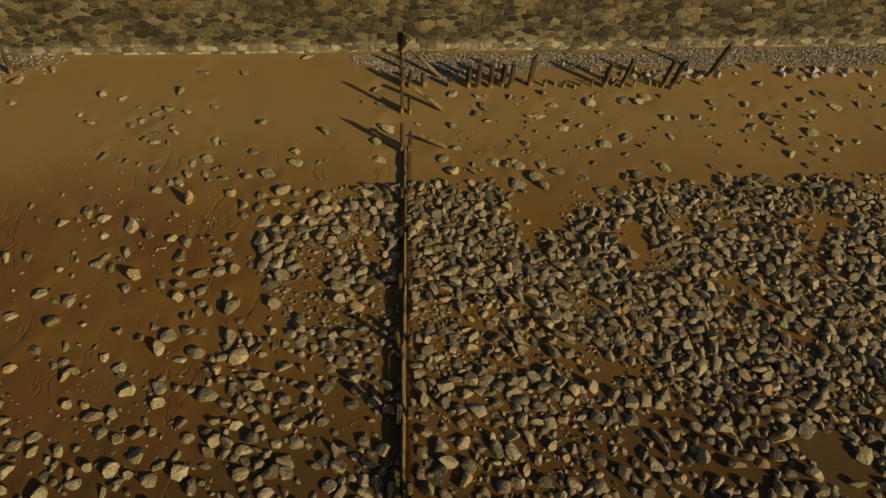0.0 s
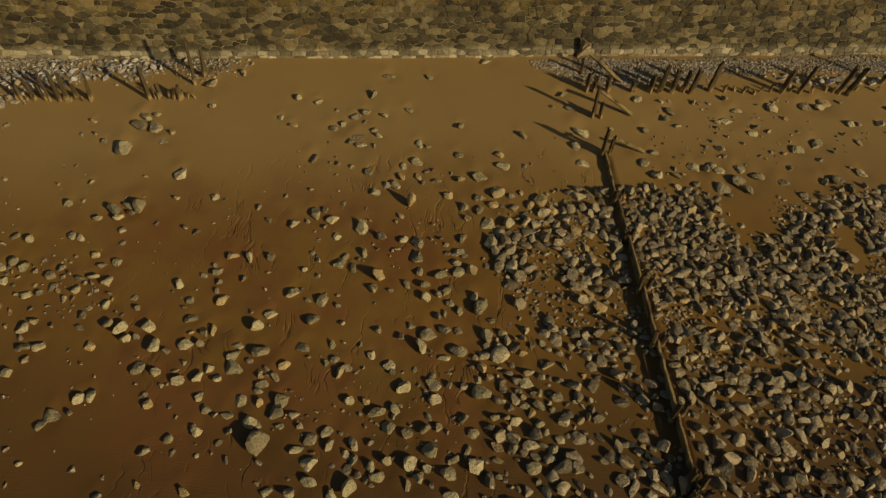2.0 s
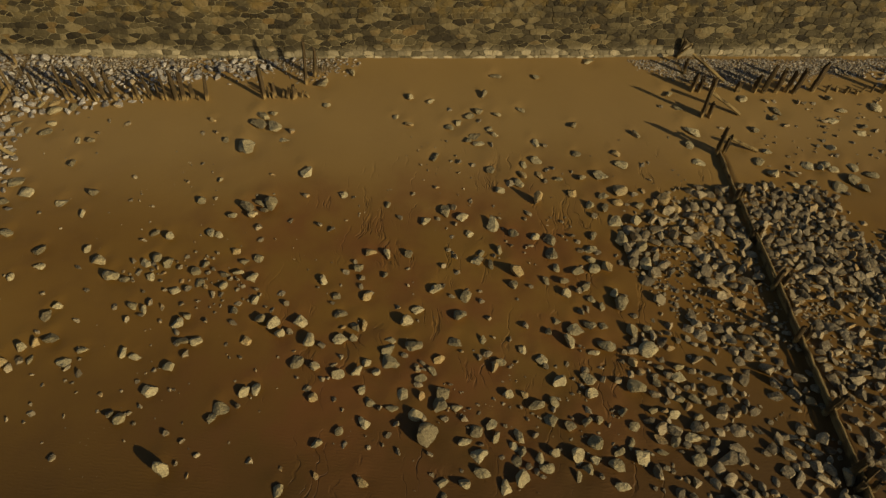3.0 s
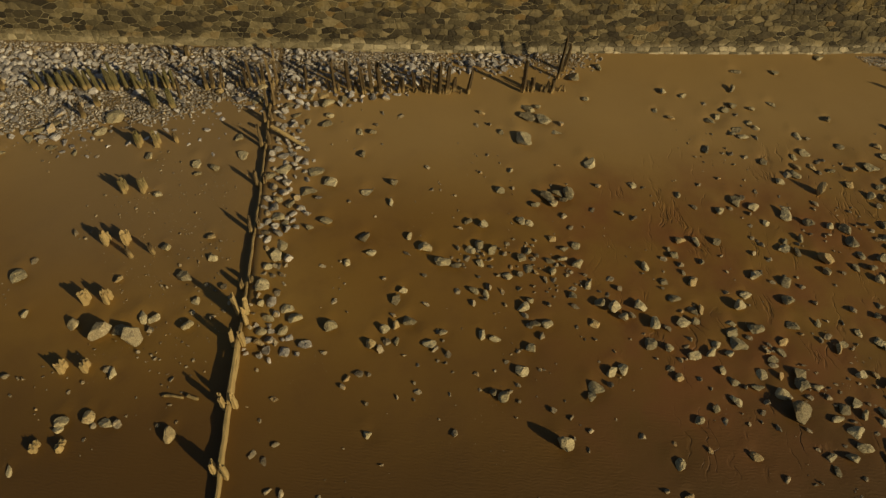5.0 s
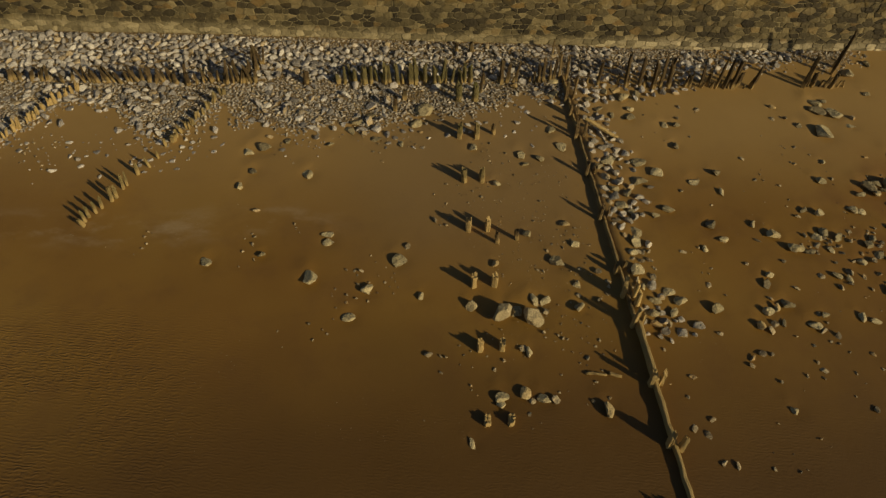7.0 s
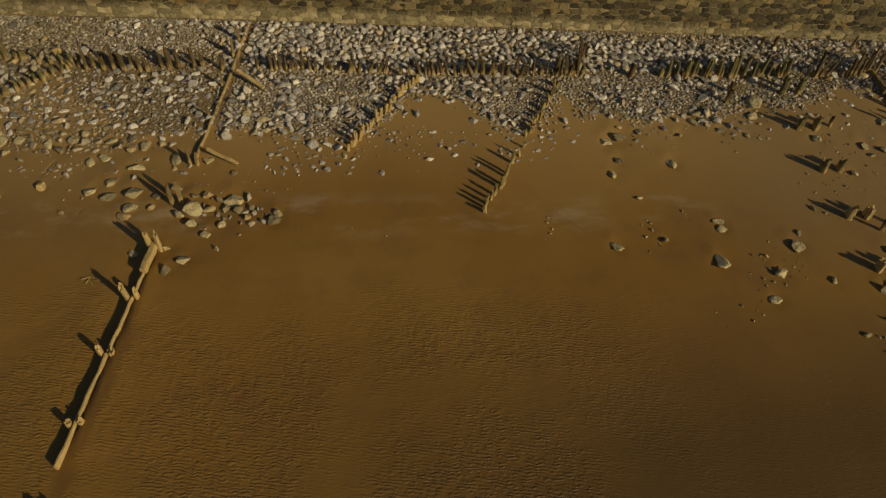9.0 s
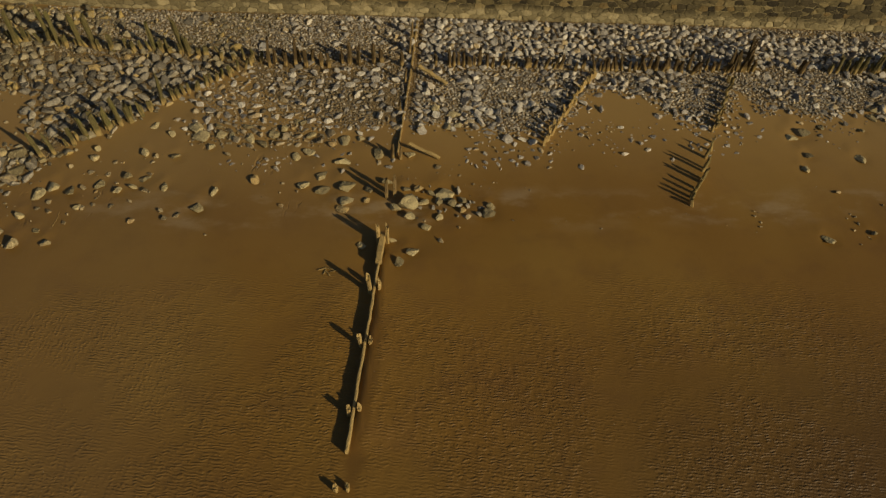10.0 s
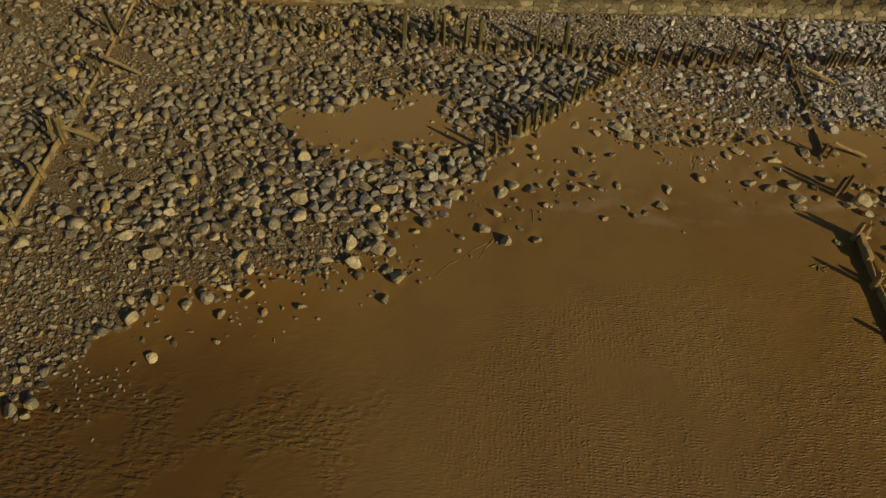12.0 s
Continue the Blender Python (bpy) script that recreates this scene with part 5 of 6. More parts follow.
cobble(-0.58, 10.83, 0.10)
cobble(-0.53, 6.86, 0.16)
cobble(-0.50, 7.40, 0.12)
cobble(-0.47, 12.90, 0.08)
cobble(-0.45, 9.19, 0.07)
cobble(-0.43, 12.14, 0.11)
cobble(-0.39, 11.60, 0.10)
cobble(-0.32, 13.37, 0.09)
cobble(-0.25, 7.08, 0.16)
cobble(-0.24, 10.82, 0.17)
cobble(-0.23, 18.33, 0.11)
cobble(-0.22, 6.17, 0.17)
cobble(-0.18, 6.78, 0.08)
cobble(-0.07, 15.89, 0.12)
cobble(0.03, 12.99, 0.13)
cobble(0.03, 17.64, 0.13)
cobble(0.10, 9.50, 0.13)
cobble(0.10, 7.27, 0.16)
cobble(0.16, 10.67, 0.11)
cobble(0.16, 6.93, 0.14)
cobble(0.16, 14.26, 0.11)
cobble(0.17, 9.07, 0.12)
cobble(0.25, 6.50, 0.07)
cobble(0.29, 12.27, 0.13)
cobble(0.29, 10.13, 0.10)
cobble(0.30, 8.69, 0.14)
cobble(0.35, 15.73, 0.11)
cobble(0.47, 8.88, 0.14)
cobble(0.51, 11.87, 0.17)
cobble(0.53, 6.72, 0.13)
cobble(0.55, 7.97, 0.17)
cobble(0.55, 6.39, 0.15)
cobble(0.67, 17.72, 0.12)
cobble(0.70, 6.60, 0.14)
cobble(0.72, 18.21, 0.16)
cobble(0.75, 13.61, 0.12)
cobble(0.77, 9.48, 0.09)
cobble(0.79, 12.35, 0.15)
cobble(0.80, 6.25, 0.12)
cobble(0.94, 19.03, 0.16)
cobble(0.94, 7.99, 0.13)
cobble(0.97, 17.35, 0.13)
cobble(0.97, 6.15, 0.09)
cobble(0.98, 16.61, 0.10)
cobble(1.04, 9.18, 0.14)
cobble(1.05, 6.96, 0.11)
cobble(1.05, 6.44, 0.15)
cobble(1.07, 14.65, 0.16)
cobble(-3.61, 8.55, 0.05)
cobble(-3.49, 8.92, 0.09)
cobble(-1.83, 9.12, 0.10)
cobble(-1.39, 8.73, 0.08)
cobble(-1.39, 8.88, 0.09)
cobble(-0.81, 13.60, 0.08)
cobble(-0.64, 6.21, 0.06)
cobble(-0.49, 12.31, 0.07)
cobble(-0.35, 14.01, 0.11)
cobble(-0.18, 11.04, 0.07)
cobble(0.17, 10.99, 0.08)
cobble(0.20, 7.89, 0.06)
cobble(0.27, 16.80, 0.15)
cobble(0.41, 7.22, 0.06)
cobble(0.43, 7.77, 0.06)
cobble(0.62, 12.17, 0.09)
cobble(0.69, 8.72, 0.06)
cobble(0.81, 7.66, 0.06)
cobble(0.93, 7.36, 0.06)
cobble(1.06, 11.14, 0.16)
cobble(1.09, 6.02, 0.08)
cobble(1.49, 11.09, 0.07)
cobble(1.55, 7.59, 0.09)
cobble(1.71, 7.83, 0.07)
cobble(1.78, 8.68, 0.07)
cobble(1.84, 6.84, 0.07)
cobble(1.91, 7.35, 0.06)
cobble(2.07, 8.74, 0.09)
cobble(2.14, 8.34, 0.06)
cobble(2.29, 8.15, 0.09)
cobble(2.35, 5.97, 0.08)
cobble(2.39, 11.18, 0.13)
cobble(2.46, 14.99, 0.10)
cobble(2.58, 15.46, 0.11)
cobble(2.70, 10.90, 0.11)
cobble(2.85, 12.79, 0.12)
cobble(2.85, 8.63, 0.08)
cobble(3.01, 12.58, 0.09)
cobble(3.03, 12.28, 0.12)
cobble(3.48, 12.17, 0.10)
cobble(4.98, 14.33, 0.11)
cobble(-56.85, 10.90, 0.10)
cobble(-56.82, 10.00, 0.10)
cobble(-56.56, 10.90, 0.12)
cobble(-56.36, 10.29, 0.10)
cobble(-55.08, 9.97, 0.07)
cobble(-54.59, 10.77, 0.10)
cobble(-54.49, 10.40, 0.07)
cobble(-52.94, 10.84, 0.13)
cobble(-50.41, 11.18, 0.10)
cobble(-50.21, 10.61, 0.06)
cobble(-46.84, 14.03, 0.10)
cobble(-46.63, 16.18, 0.12)
cobble(-46.62, 13.21, 0.11)
cobble(-46.27, 14.58, 0.11)
cobble(-45.64, 14.45, 0.14)
cobble(-45.09, 15.07, 0.09)
cobble(-45.04, 14.57, 0.10)
cobble(-45.02, 15.32, 0.12)
cobble(-44.73, 16.31, 0.14)
cobble(-44.41, 13.08, 0.08)
cobble(-43.34, 16.66, 0.13)
cobble(-42.98, 12.15, 0.06)
cobble(-42.92, 15.85, 0.10)
cobble(-42.87, 15.36, 0.11)
cobble(-40.90, 16.85, 0.13)
cobble(-40.72, 16.79, 0.16)
cobble(-9.88, 11.34, 0.09)
cobble(-9.55, 14.55, 0.10)
cobble(-9.48, 9.54, 0.13)
cobble(-8.36, 10.51, 0.10)
cobble(-8.09, 11.83, 0.11)
cobble(-7.87, 10.75, 0.10)
cobble(-7.84, 10.32, 0.07)
cobble(-7.55, 11.56, 0.08)
cobble(-7.15, 14.52, 0.08)
cobble(-6.75, 10.29, 0.09)
cobble(-6.13, 11.81, 0.14)
cobble(-5.34, 10.68, 0.09)
cobble(-3.63, 10.72, 0.09)
cobble(-2.41, 7.75, 0.08)
cobble(-2.25, 5.51, 0.09)
cobble(-1.53, 8.83, 0.08)
cobble(-1.52, 8.30, 0.11)
cobble(-1.42, 7.46, 0.12)
cobble(-1.06, 5.65, 0.14)
cobble(-0.51, 5.46, 0.07)
cobble(-0.03, 8.98, 0.11)
cobble(-15.74, 10.34, 0.09)
cobble(-15.55, 11.22, 0.06)
cobble(-15.30, 11.01, 0.07)
cobble(-15.22, 10.18, 0.10)
cobble(-15.07, 11.09, 0.12)
cobble(-14.98, 10.37, 0.07)
cobble(-14.90, 10.62, 0.07)
cobble(-14.87, 10.80, 0.09)
cobble(-14.30, 10.46, 0.07)
cobble(-14.28, 11.04, 0.08)
cobble(-14.23, 9.80, 0.07)
cobble(-14.20, 10.18, 0.07)
cobble(-14.13, 10.74, 0.10)
cobble(-14.09, 12.33, 0.10)
cobble(-14.06, 11.45, 0.08)
cobble(-13.85, 11.76, 0.11)
cobble(-13.55, 11.75, 0.09)
cobble(-13.54, 11.14, 0.07)
cobble(1.13, 17.05, 0.14)
cobble(1.18, 9.88, 0.12)
cobble(1.31, 18.02, 0.15)
cobble(1.38, 14.93, 0.12)
cobble(1.40, 6.52, 0.16)
cobble(1.47, 8.88, 0.15)
cobble(1.52, 8.69, 0.10)
cobble(1.59, 7.75, 0.15)
cobble(1.67, 12.48, 0.09)
cobble(1.74, 9.65, 0.14)
cobble(1.79, 13.68, 0.12)
cobble(1.85, 12.78, 0.16)
cobble(1.85, 5.99, 0.15)
cobble(1.86, 7.13, 0.16)
cobble(1.89, 15.69, 0.15)
cobble(1.92, 11.26, 0.15)
cobble(2.01, 9.98, 0.16)
cobble(2.25, 6.32, 0.15)
cobble(2.25, 11.67, 0.15)
cobble(2.33, 7.51, 0.12)
cobble(2.39, 10.82, 0.15)
cobble(2.47, 8.57, 0.12)
cobble(2.50, 7.96, 0.17)
cobble(2.55, 7.25, 0.13)
cobble(2.65, 16.54, 0.11)
cobble(2.66, 10.24, 0.15)
cobble(2.73, 15.49, 0.11)
cobble(2.73, 5.74, 0.15)
cobble(2.77, 9.04, 0.14)
cobble(2.79, 9.83, 0.16)
cobble(2.84, 6.49, 0.14)
cobble(2.85, 10.31, 0.11)
cobble(2.85, 8.33, 0.11)
cobble(2.85, 19.98, 0.15)
cobble(2.85, 15.07, 0.16)
cobble(3.00, 10.62, 0.13)
cobble(3.15, 6.68, 0.16)
cobble(3.15, 9.81, 0.13)
cobble(3.17, 14.45, 0.14)
cobble(3.18, 8.24, 0.11)
cobble(3.23, 10.38, 0.13)
cobble(3.23, 11.93, 0.14)
cobble(3.31, 7.08, 0.16)
cobble(3.57, 15.05, 0.13)
cobble(3.63, 13.52, 0.12)
cobble(3.66, 8.69, 0.17)
cobble(3.72, 17.45, 0.16)
cobble(3.79, 6.45, 0.13)
cobble(3.83, 7.44, 0.13)
cobble(3.85, 10.69, 0.12)
cobble(3.97, 12.05, 0.08)
cobble(3.99, 10.09, 0.11)
cobble(4.05, 11.81, 0.10)
cobble(4.08, 8.16, 0.14)
cobble(4.12, 6.67, 0.16)
cobble(4.21, 9.65, 0.14)
cobble(4.24, 8.57, 0.14)
cobble(4.29, 7.32, 0.15)
cobble(4.42, 8.07, 0.11)
cobble(4.50, 7.73, 0.15)
cobble(4.73, 8.55, 0.14)
cobble(4.80, 7.23, 0.13)
cobble(4.83, 16.11, 0.16)
cobble(5.01, 6.63, 0.14)
cobble(5.02, 13.87, 0.16)
cobble(5.30, 14.48, 0.12)
cobble(5.54, 15.58, 0.11)
cobble(5.65, 16.96, 0.17)
cobble(6.78, 18.30, 0.10)
cobble(9.63, 16.09, 0.16)
cobble(9.96, 14.61, 0.13)
cobble(10.06, 15.05, 0.16)
cobble(10.38, 17.61, 0.17)
cobble(10.44, 18.49, 0.12)
cobble(10.55, 14.71, 0.16)
cobble(11.24, 15.48, 0.17)
cobble(11.41, 14.22, 0.12)
cobble(11.50, 18.42, 0.11)
cobble(11.70, 18.38, 0.11)
cobble(11.74, 16.20, 0.16)
cobble(12.60, 18.60, 0.15)
cobble(13.23, 17.15, 0.15)
cobble(13.65, 15.32, 0.14)
cobble(14.53, 16.91, 0.12)
cobble(14.78, 14.04, 0.16)
cobble(16.30, 16.37, 0.14)
cobble(16.37, 17.23, 0.16)
cobble(16.53, 18.32, 0.10)
cobble(16.58, 13.95, 0.16)
cobble(16.66, 17.25, 0.12)
cobble(17.16, 15.01, 0.10)
cobble(17.34, 17.20, 0.14)
cobble(17.41, 14.27, 0.11)
cobble(17.50, 14.54, 0.16)
cobble(18.09, 14.93, 0.10)
cobble(18.63, 16.10, 0.12)
cobble(19.34, 14.40, 0.13)
cobble(19.75, 15.45, 0.15)
cobble(19.76, 16.01, 0.17)
cobble(20.00, 14.97, 0.12)
cobble(20.06, 17.17, 0.12)
cobble(20.38, 16.19, 0.10)
cobble(20.47, 15.48, 0.12)
cobble(20.78, 15.15, 0.12)
cobble(20.92, 18.57, 0.12)
cobble(21.09, 17.96, 0.16)
cobble(21.20, 17.18, 0.12)
cobble(21.25, 15.62, 0.15)
cobble(21.42, 16.25, 0.11)
cobble(21.59, 19.13, 0.15)
cobble(21.98, 18.27, 0.14)
cobble(22.06, 15.98, 0.13)
cobble(22.87, 17.69, 0.16)
cobble(23.13, 16.55, 0.17)
cobble(23.56, 18.48, 0.14)


def join_stones(name, label, material, stones, shapes, rng, sink, lift=0.0, squat=1.0):
    """One mesh of many stones. stones: x, y, radius."""
    all_v, all_f, base = [], [], 0
    for x, y, r in stones:
        v, f = shapes[rng.randrange(len(shapes))]
        turn = Matrix.Rotation(rng.gauss(0, 0.22), 3, 'X') @ Matrix.Rotation(rng.gauss(0, 0.22), 3, 'Y') @ Matrix.Rotation(rng.uniform(0, 6.28), 3, 'Z')
        m = np.array(turn @ Matrix.Diagonal((r * rng.uniform(0.95, 1.12), r * rng.uniform(0.58, 0.98), r * squat * rng.uniform(0.7, 1.1))))
        w = v @ m.T + (x, y, gz(x, y) - sink * r + lift)
        all_v.append(w)
        all_f.append(np.array(f) + base)
        base += len(w)
    if all_v:
        me = mesh_of(name, np.concatenate(all_v).tolist(), np.concatenate(all_f).tolist(), material)
        me.set_sharp_from_angle(angle=radians(31))
        tagged(new(name, me), label, "stones", kind="stuff")


for x, y, r in COBBLES:
    TAKEN.setdefault((int(math.floor(x)), int(math.floor(y))), []).append((x, y, r))
COBBLE_LONE = [mesh_of("cobble", v.tolist(), f, BOULDER) for v, f in MIDDLE]
for me in COBBLE_LONE:
    me.set_sharp_from_angle(angle=radians(28))
rngc = random.Random(41)
for x, y, r in COBBLES:
    if r > 0.125:
        ob = new("cobble", COBBLE_LONE[rngc.randrange(len(COBBLE_LONE))])
        ob.matrix_world = Matrix.Translation((x, y, gz(x, y) - 0.25 * r)) @ Matrix.Rotation(rngc.gauss(0, 0.2), 4, 'X') @ Matrix.Rotation(rngc.uniform(0, 6.28), 4, 'Z') @ Matrix.Diagonal((r * rngc.uniform(0.95, 1.12), r * rngc.uniform(0.62, 1.0), r * rngc.uniform(0.65, 1.0), 1))
        tagged(ob, "grey cobble lying on drained sand" if y > 14.5 else "small grey-brown cobble resting on wet sand", "cobble", "loose cobbles on the beach")
join_stones("pebbles", "small loose grey-brown stones on wet sand", COBBLE, [c for c in COBBLES if c[2] <= 0.125], MIDDLE, random.Random(42), 0.25, squat=0.85)


def scatter(name, label, material, poly, sizes, count, seed, shapes=MIDDLE, close=0.8, lift=0.0, sink=0.28, clump=0.0, kind="stuff", drop=None, squat=1.0, patch=0.45, fray=0.30):
    """Stones laid at random over a stretch of the plan, larger first, as one mesh. sizes: least and greatest radius, and how much the small prevail."""
    rng = random.Random(seed)
    lo, hi, power = sizes
    radii = sorted((lo + (hi - lo) * rng.random() ** power for _ in range(count)), reverse=True)
    xs, ys = [p[0] for p in poly], [p[1] for p in poly]
    laid = []
    px = np.array([rng.uniform(min(xs), max(xs)) for _ in range(count * 6)])
    py = np.array([rng.uniform(min(ys), max(ys)) for _ in range(count * 6)])
    wide = max(ys) - min(ys) > 2.2
    nrng = np.random.RandomState(seed)
    soft = (fray if wide else 0.08) * nrng.normal(size=(2, len(px)))
    good = np.flatnonzero(ragged(poly, px + soft[0], py + soft[1], 0.45 if wide else 0.15))
    if clump:
        keep = []
        for i in good:
            v = noise.noise((px[i] * patch + seed, py[i] * patch, 0.3)) + 0.6 * noise.noise((px[i] * patch * 2.9, py[i] * patch * 2.9 + seed, 1.7))
            if v > clump + rng.uniform(-0.12, 0.12):
                keep.append(i)
        good = keep
    spots = iter(good)
    for r in radii:
        for _ in range(4):
            i = next(spots, None)
            if i is None:
                break
            x, y = float(px[i]), float(py[i])
            if clear(x, y, r) and not (drop and drop(x, y)) and free(x, y, r, close):
                laid.append((x, y, r))
                break
    join_stones(name, label, material, laid, shapes, rng, sink, lift, squat)


def twig(ax, ay, bx, by, seed):
    """A thin bent stick of driftwood lying on the sand."""
    rng = random.Random(seed)
    rings, n, verts, faces = 9, 6, [], []
    length = math.hypot(bx - ax, by - ay)
    nx, ny = -(by - ay) / length, (bx - ax) / length
    bow = rng.uniform(-0.10, 0.10) * length
    for r in range(rings):
        f = r / (rings - 1)
        side = bow * math.sin(math.pi * f) + rng.uniform(-0.012, 0.012)
        cx, cy = ax + (bx - ax) * f + nx * side, ay + (by - ay) * f + ny * side
        w = 0.010 * (1 - 0.6 * f) * rng.uniform(0.85, 1.15)
        for i in range(n):
            a = 2 * math.pi * i / n
            verts.append((cx - ax + nx * w * math.cos(a), cy - ay + ny * w * math.cos(a), gz(cx, cy) - gz(ax, ay) + 0.006 + w * math.sin(a)))
    for r in range(rings - 1):
        for i in range(n):
            j = (i + 1) % n
            faces.append((r * n + i, r * n + j, (r + 1) * n + j, (r + 1) * n + i))
    faces += [tuple(reversed(range(n))), tuple((rings - 1) * n + i for i in range(n))]
    ob = new("driftwood_twig", mesh_of("driftwood_twig", verts, faces, TIMBER_BROWN))
    ob.location = (ax, ay, gz(ax, ay))
    return tagged(ob, "thin brown driftwood twig or rill line on wet sand", "twig", "driftwood twigs on the sand")


twig(-48.4, 11.95, -48.85, 11.19, 71)
twig(-49.42, 11.2, -50, 10.68, 72)
twig(-48.59, 11.82, -49.28, 11.26, 73)
# this stick is added to stand in for a dark rill line
twig(-47.2, 13.09, -47.34, 12.13, 74)

# the cobble field round the eastern groyne
FIELD_EAST = [(8.1, 14.3), (9.2, 14.5), (10.6, 13.95), (11.1, 12.8), (12.2, 12.0), (12.5, 13.6), (14.1, 13.8), (16.2, 13.7), (18.4, 14.3), (22.0, 14.1), (34.0, 14.6), (34.0, 6.2), (18.5, 7.0), (15.0, 8.0), (12.4, 9.0), (10.0, 9.3), (8.1, 9.0)]
FIELD_WEST = [(4.3, 12.6), (5.2, 13.6), (6.8, 14.6), (7.9, 14.3), (7.9, 9.2), (6.5, 9.4), (4.6, 10.8)]
FOOT_WEST = [(1.0, 9.6), (3.2, 9.3), (4.6, 10.6), (7.9, 9.6), (7.9, 3.0), (-2.5, 3.0), (-3.5, 5.6), (-1.0, 7.4)]
FOOT_EAST = [(8.1, 9.0), (12.4, 9.0), (18.5, 7.0), (34.0, 6.2), (34.0, 3.0), (8.1, 3.0)]
scatter("cobble_field", "dense field of grey-brown cobbles on wet sand", COBBLE, FIELD_EAST, (0.05, 0.20, 1.8), 11500, 1, close=0.62, clump=-0.30, squat=1.0, patch=0.75, drop=bare)
scatter("cobble_field", "grey-brown cobbles heaped beside the groyne", COBBLE, FIELD_WEST, (0.07, 0.22, 1.6), 900, 2, close=0.68, clump=0.06, squat=0.92, patch=0.75, drop=bare)
scatter("cobble_scatter", "scattered grey-brown cobbles on wet sand", COBBLE, [(3.3, 9.3), (4.6, 10.6), (7.9, 9.6), (7.9, 3.0), (3.3, 3.0)], (0.06, 0.19, 1.7), 200, 3, close=0.85, clump=0.02, drop=bare, squat=1.0, patch=0.7)
scatter("cobble_scatter", "scattered grey-brown cobbles on wet sand", COBBLE, FOOT_EAST, (0.05, 0.22, 1.7), 2600, 4, close=0.70, clump=-0.12, squat=1.05, patch=0.8, drop=bare)
GROYNE_FOOT = [(3.4, 9.7), (7.9, 9.6), (7.9, 3.0), (4.6, 3.0)]
scatter("cobble_scatter", "scattered grey-brown cobbles on wet sand", COBBLE, [(8.3, 7.2), (13.6, 7.2), (14.4, 6.2), (14.0, 4.2), (8.3, 4.2)], (0.06, 0.19, 1.6), 160, 55, close=0.82, patch=0.8)
scatter("cobble_field", "grey-brown cobbles heaped beside the groyne", COBBLE, GROYNE_FOOT, (0.07, 0.22, 1.5), 420, 40, close=0.72, clump=0.14, squat=0.95, patch=0.8, drop=bare)
scatter("cobble_fill", "small stones between larger cobbles", COBBLE, FIELD_EAST, (0.03, 0.08, 1.4), 5200, 5, SMALL, 0.66, clump=-0.3, patch=0.9, drop=bare)
scatter("cobble_fill", "small stones between larger cobbles", COBBLE, FIELD_WEST, (0.03, 0.09, 1.4), 380, 6, SMALL, 0.66)
scatter("cobble_fill", "small stones strewn over wet sand", COBBLE, FOOT_WEST, (0.02, 0.06, 1.4), 220, 7, SMALL, 0.8, clump=0.1)
scatter("cobble_fill", "small stones strewn over wet sand", COBBLE, FOOT_EAST, (0.025, 0.08, 1.4), 1500, 8, SMALL, 0.75, clump=-0.05)
# sparse stones on the open sand
BAY_EAST = [(-3.0, 17.6), (7.6, 17.6), (7.6, 13.0), (4.0, 10.5), (1.0, 9.4), (-3.0, 5.5), (-9.0, 5.0), (-9.0, 12.0)]
scatter("beach_stones", "loose stones scattered on wet sand", COBBLE, BAY_EAST, (0.025, 0.07, 2.0), 120, 9, close=1.0, clump=0.12)
BAY_MID = [(-13.8, 18.2), (-4.0, 18.2), (-7.0, 12.0), (-7.0, 5.0), (-13.8, 4.0)]
scatter("beach_stones", "loose stones scattered on wet sand", COBBLE, BAY_MID, (0.02, 0.06, 2.0), 90, 10, close=1.0, clump=0.15)
HEAP_MID = [(-9.2, 12.3), (-8.0, 12.6), (-6.2, 12.0), (-5.4, 10.8), (-7.2, 10.5), (-8.6, 11.2)]
scatter("beach_stones", "loose heap of grey stones on sand", COBBLE, HEAP_MID, (0.03, 0.09, 1.7), 45, 11, close=0.8, clump=-0.1)
GROYNE_SIDE = [(-14.4, 18.3), (-12.8, 18.4), (-13.3, 15.5), (-13.7, 12.0), (-13.4, 9.3), (-14.4, 8.8)]
scatter("groyne_stones", "grey stones piled along the groyne", GRAVEL, GROYNE_SIDE, (0.05, 0.18, 1.5), 200, 12, close=0.78, clump=-0.2)
STRIP = [(8.0, 18.6), (22.0, 18.8), (34.0, 19.0), (34.0, 15.0), (8.4, 15.2)]
scatter("beach_stones", "loose stones scattered on wet sand", COBBLE, STRIP, (0.03, 0.12, 2.0), 240, 13, close=1.0, clump=0.08)
OPEN_WEST = [(-24.0, 16.6), (-15.0, 17.8), (-15.0, 5.0), (-25.0, 10.0)]
scatter("beach_stones", "tiny chips of stone on sand beside the groyne", COBBLE, [(-18.5, 14.5), (-15.0, 15.5), (-15.0, 8.5), (-18.5, 9.0)], (0.012, 0.032, 1.5), 260, 56, SMALL, 1.0)
scatter("beach_stones", "few small stones on open sand", COBBLE, OPEN_WEST, (0.02, 0.06, 2.0), 220, 14, close=1.0, clump=0.15)
OPEN_FAR = [(-48.0, 15.0), (-36.5, 16.6), (-26.0, 16.5), (-22.0, 12.6), (-34.0, 12.2), (-50.0, 12.0)]
scatter("beach_stones", "few small stones on open sand", COBBLE, OPEN_FAR, (0.02, 0.06, 2.0), 110, 15, close=1.0, clump=0.18)
HEAP_WEST = [(-37.6, 14.1), (-36.8, 14.2), (-35.2, 13.4), (-35.0, 12.9), (-36.6, 12.8), (-37.7, 12.7)]
scatter("groyne_stones", "heap of grey stones beside the broken groyne", SLATE, HEAP_WEST, (0.06, 0.17, 1.8), 24, 41, close=0.8)
rngd = random.Random(23)
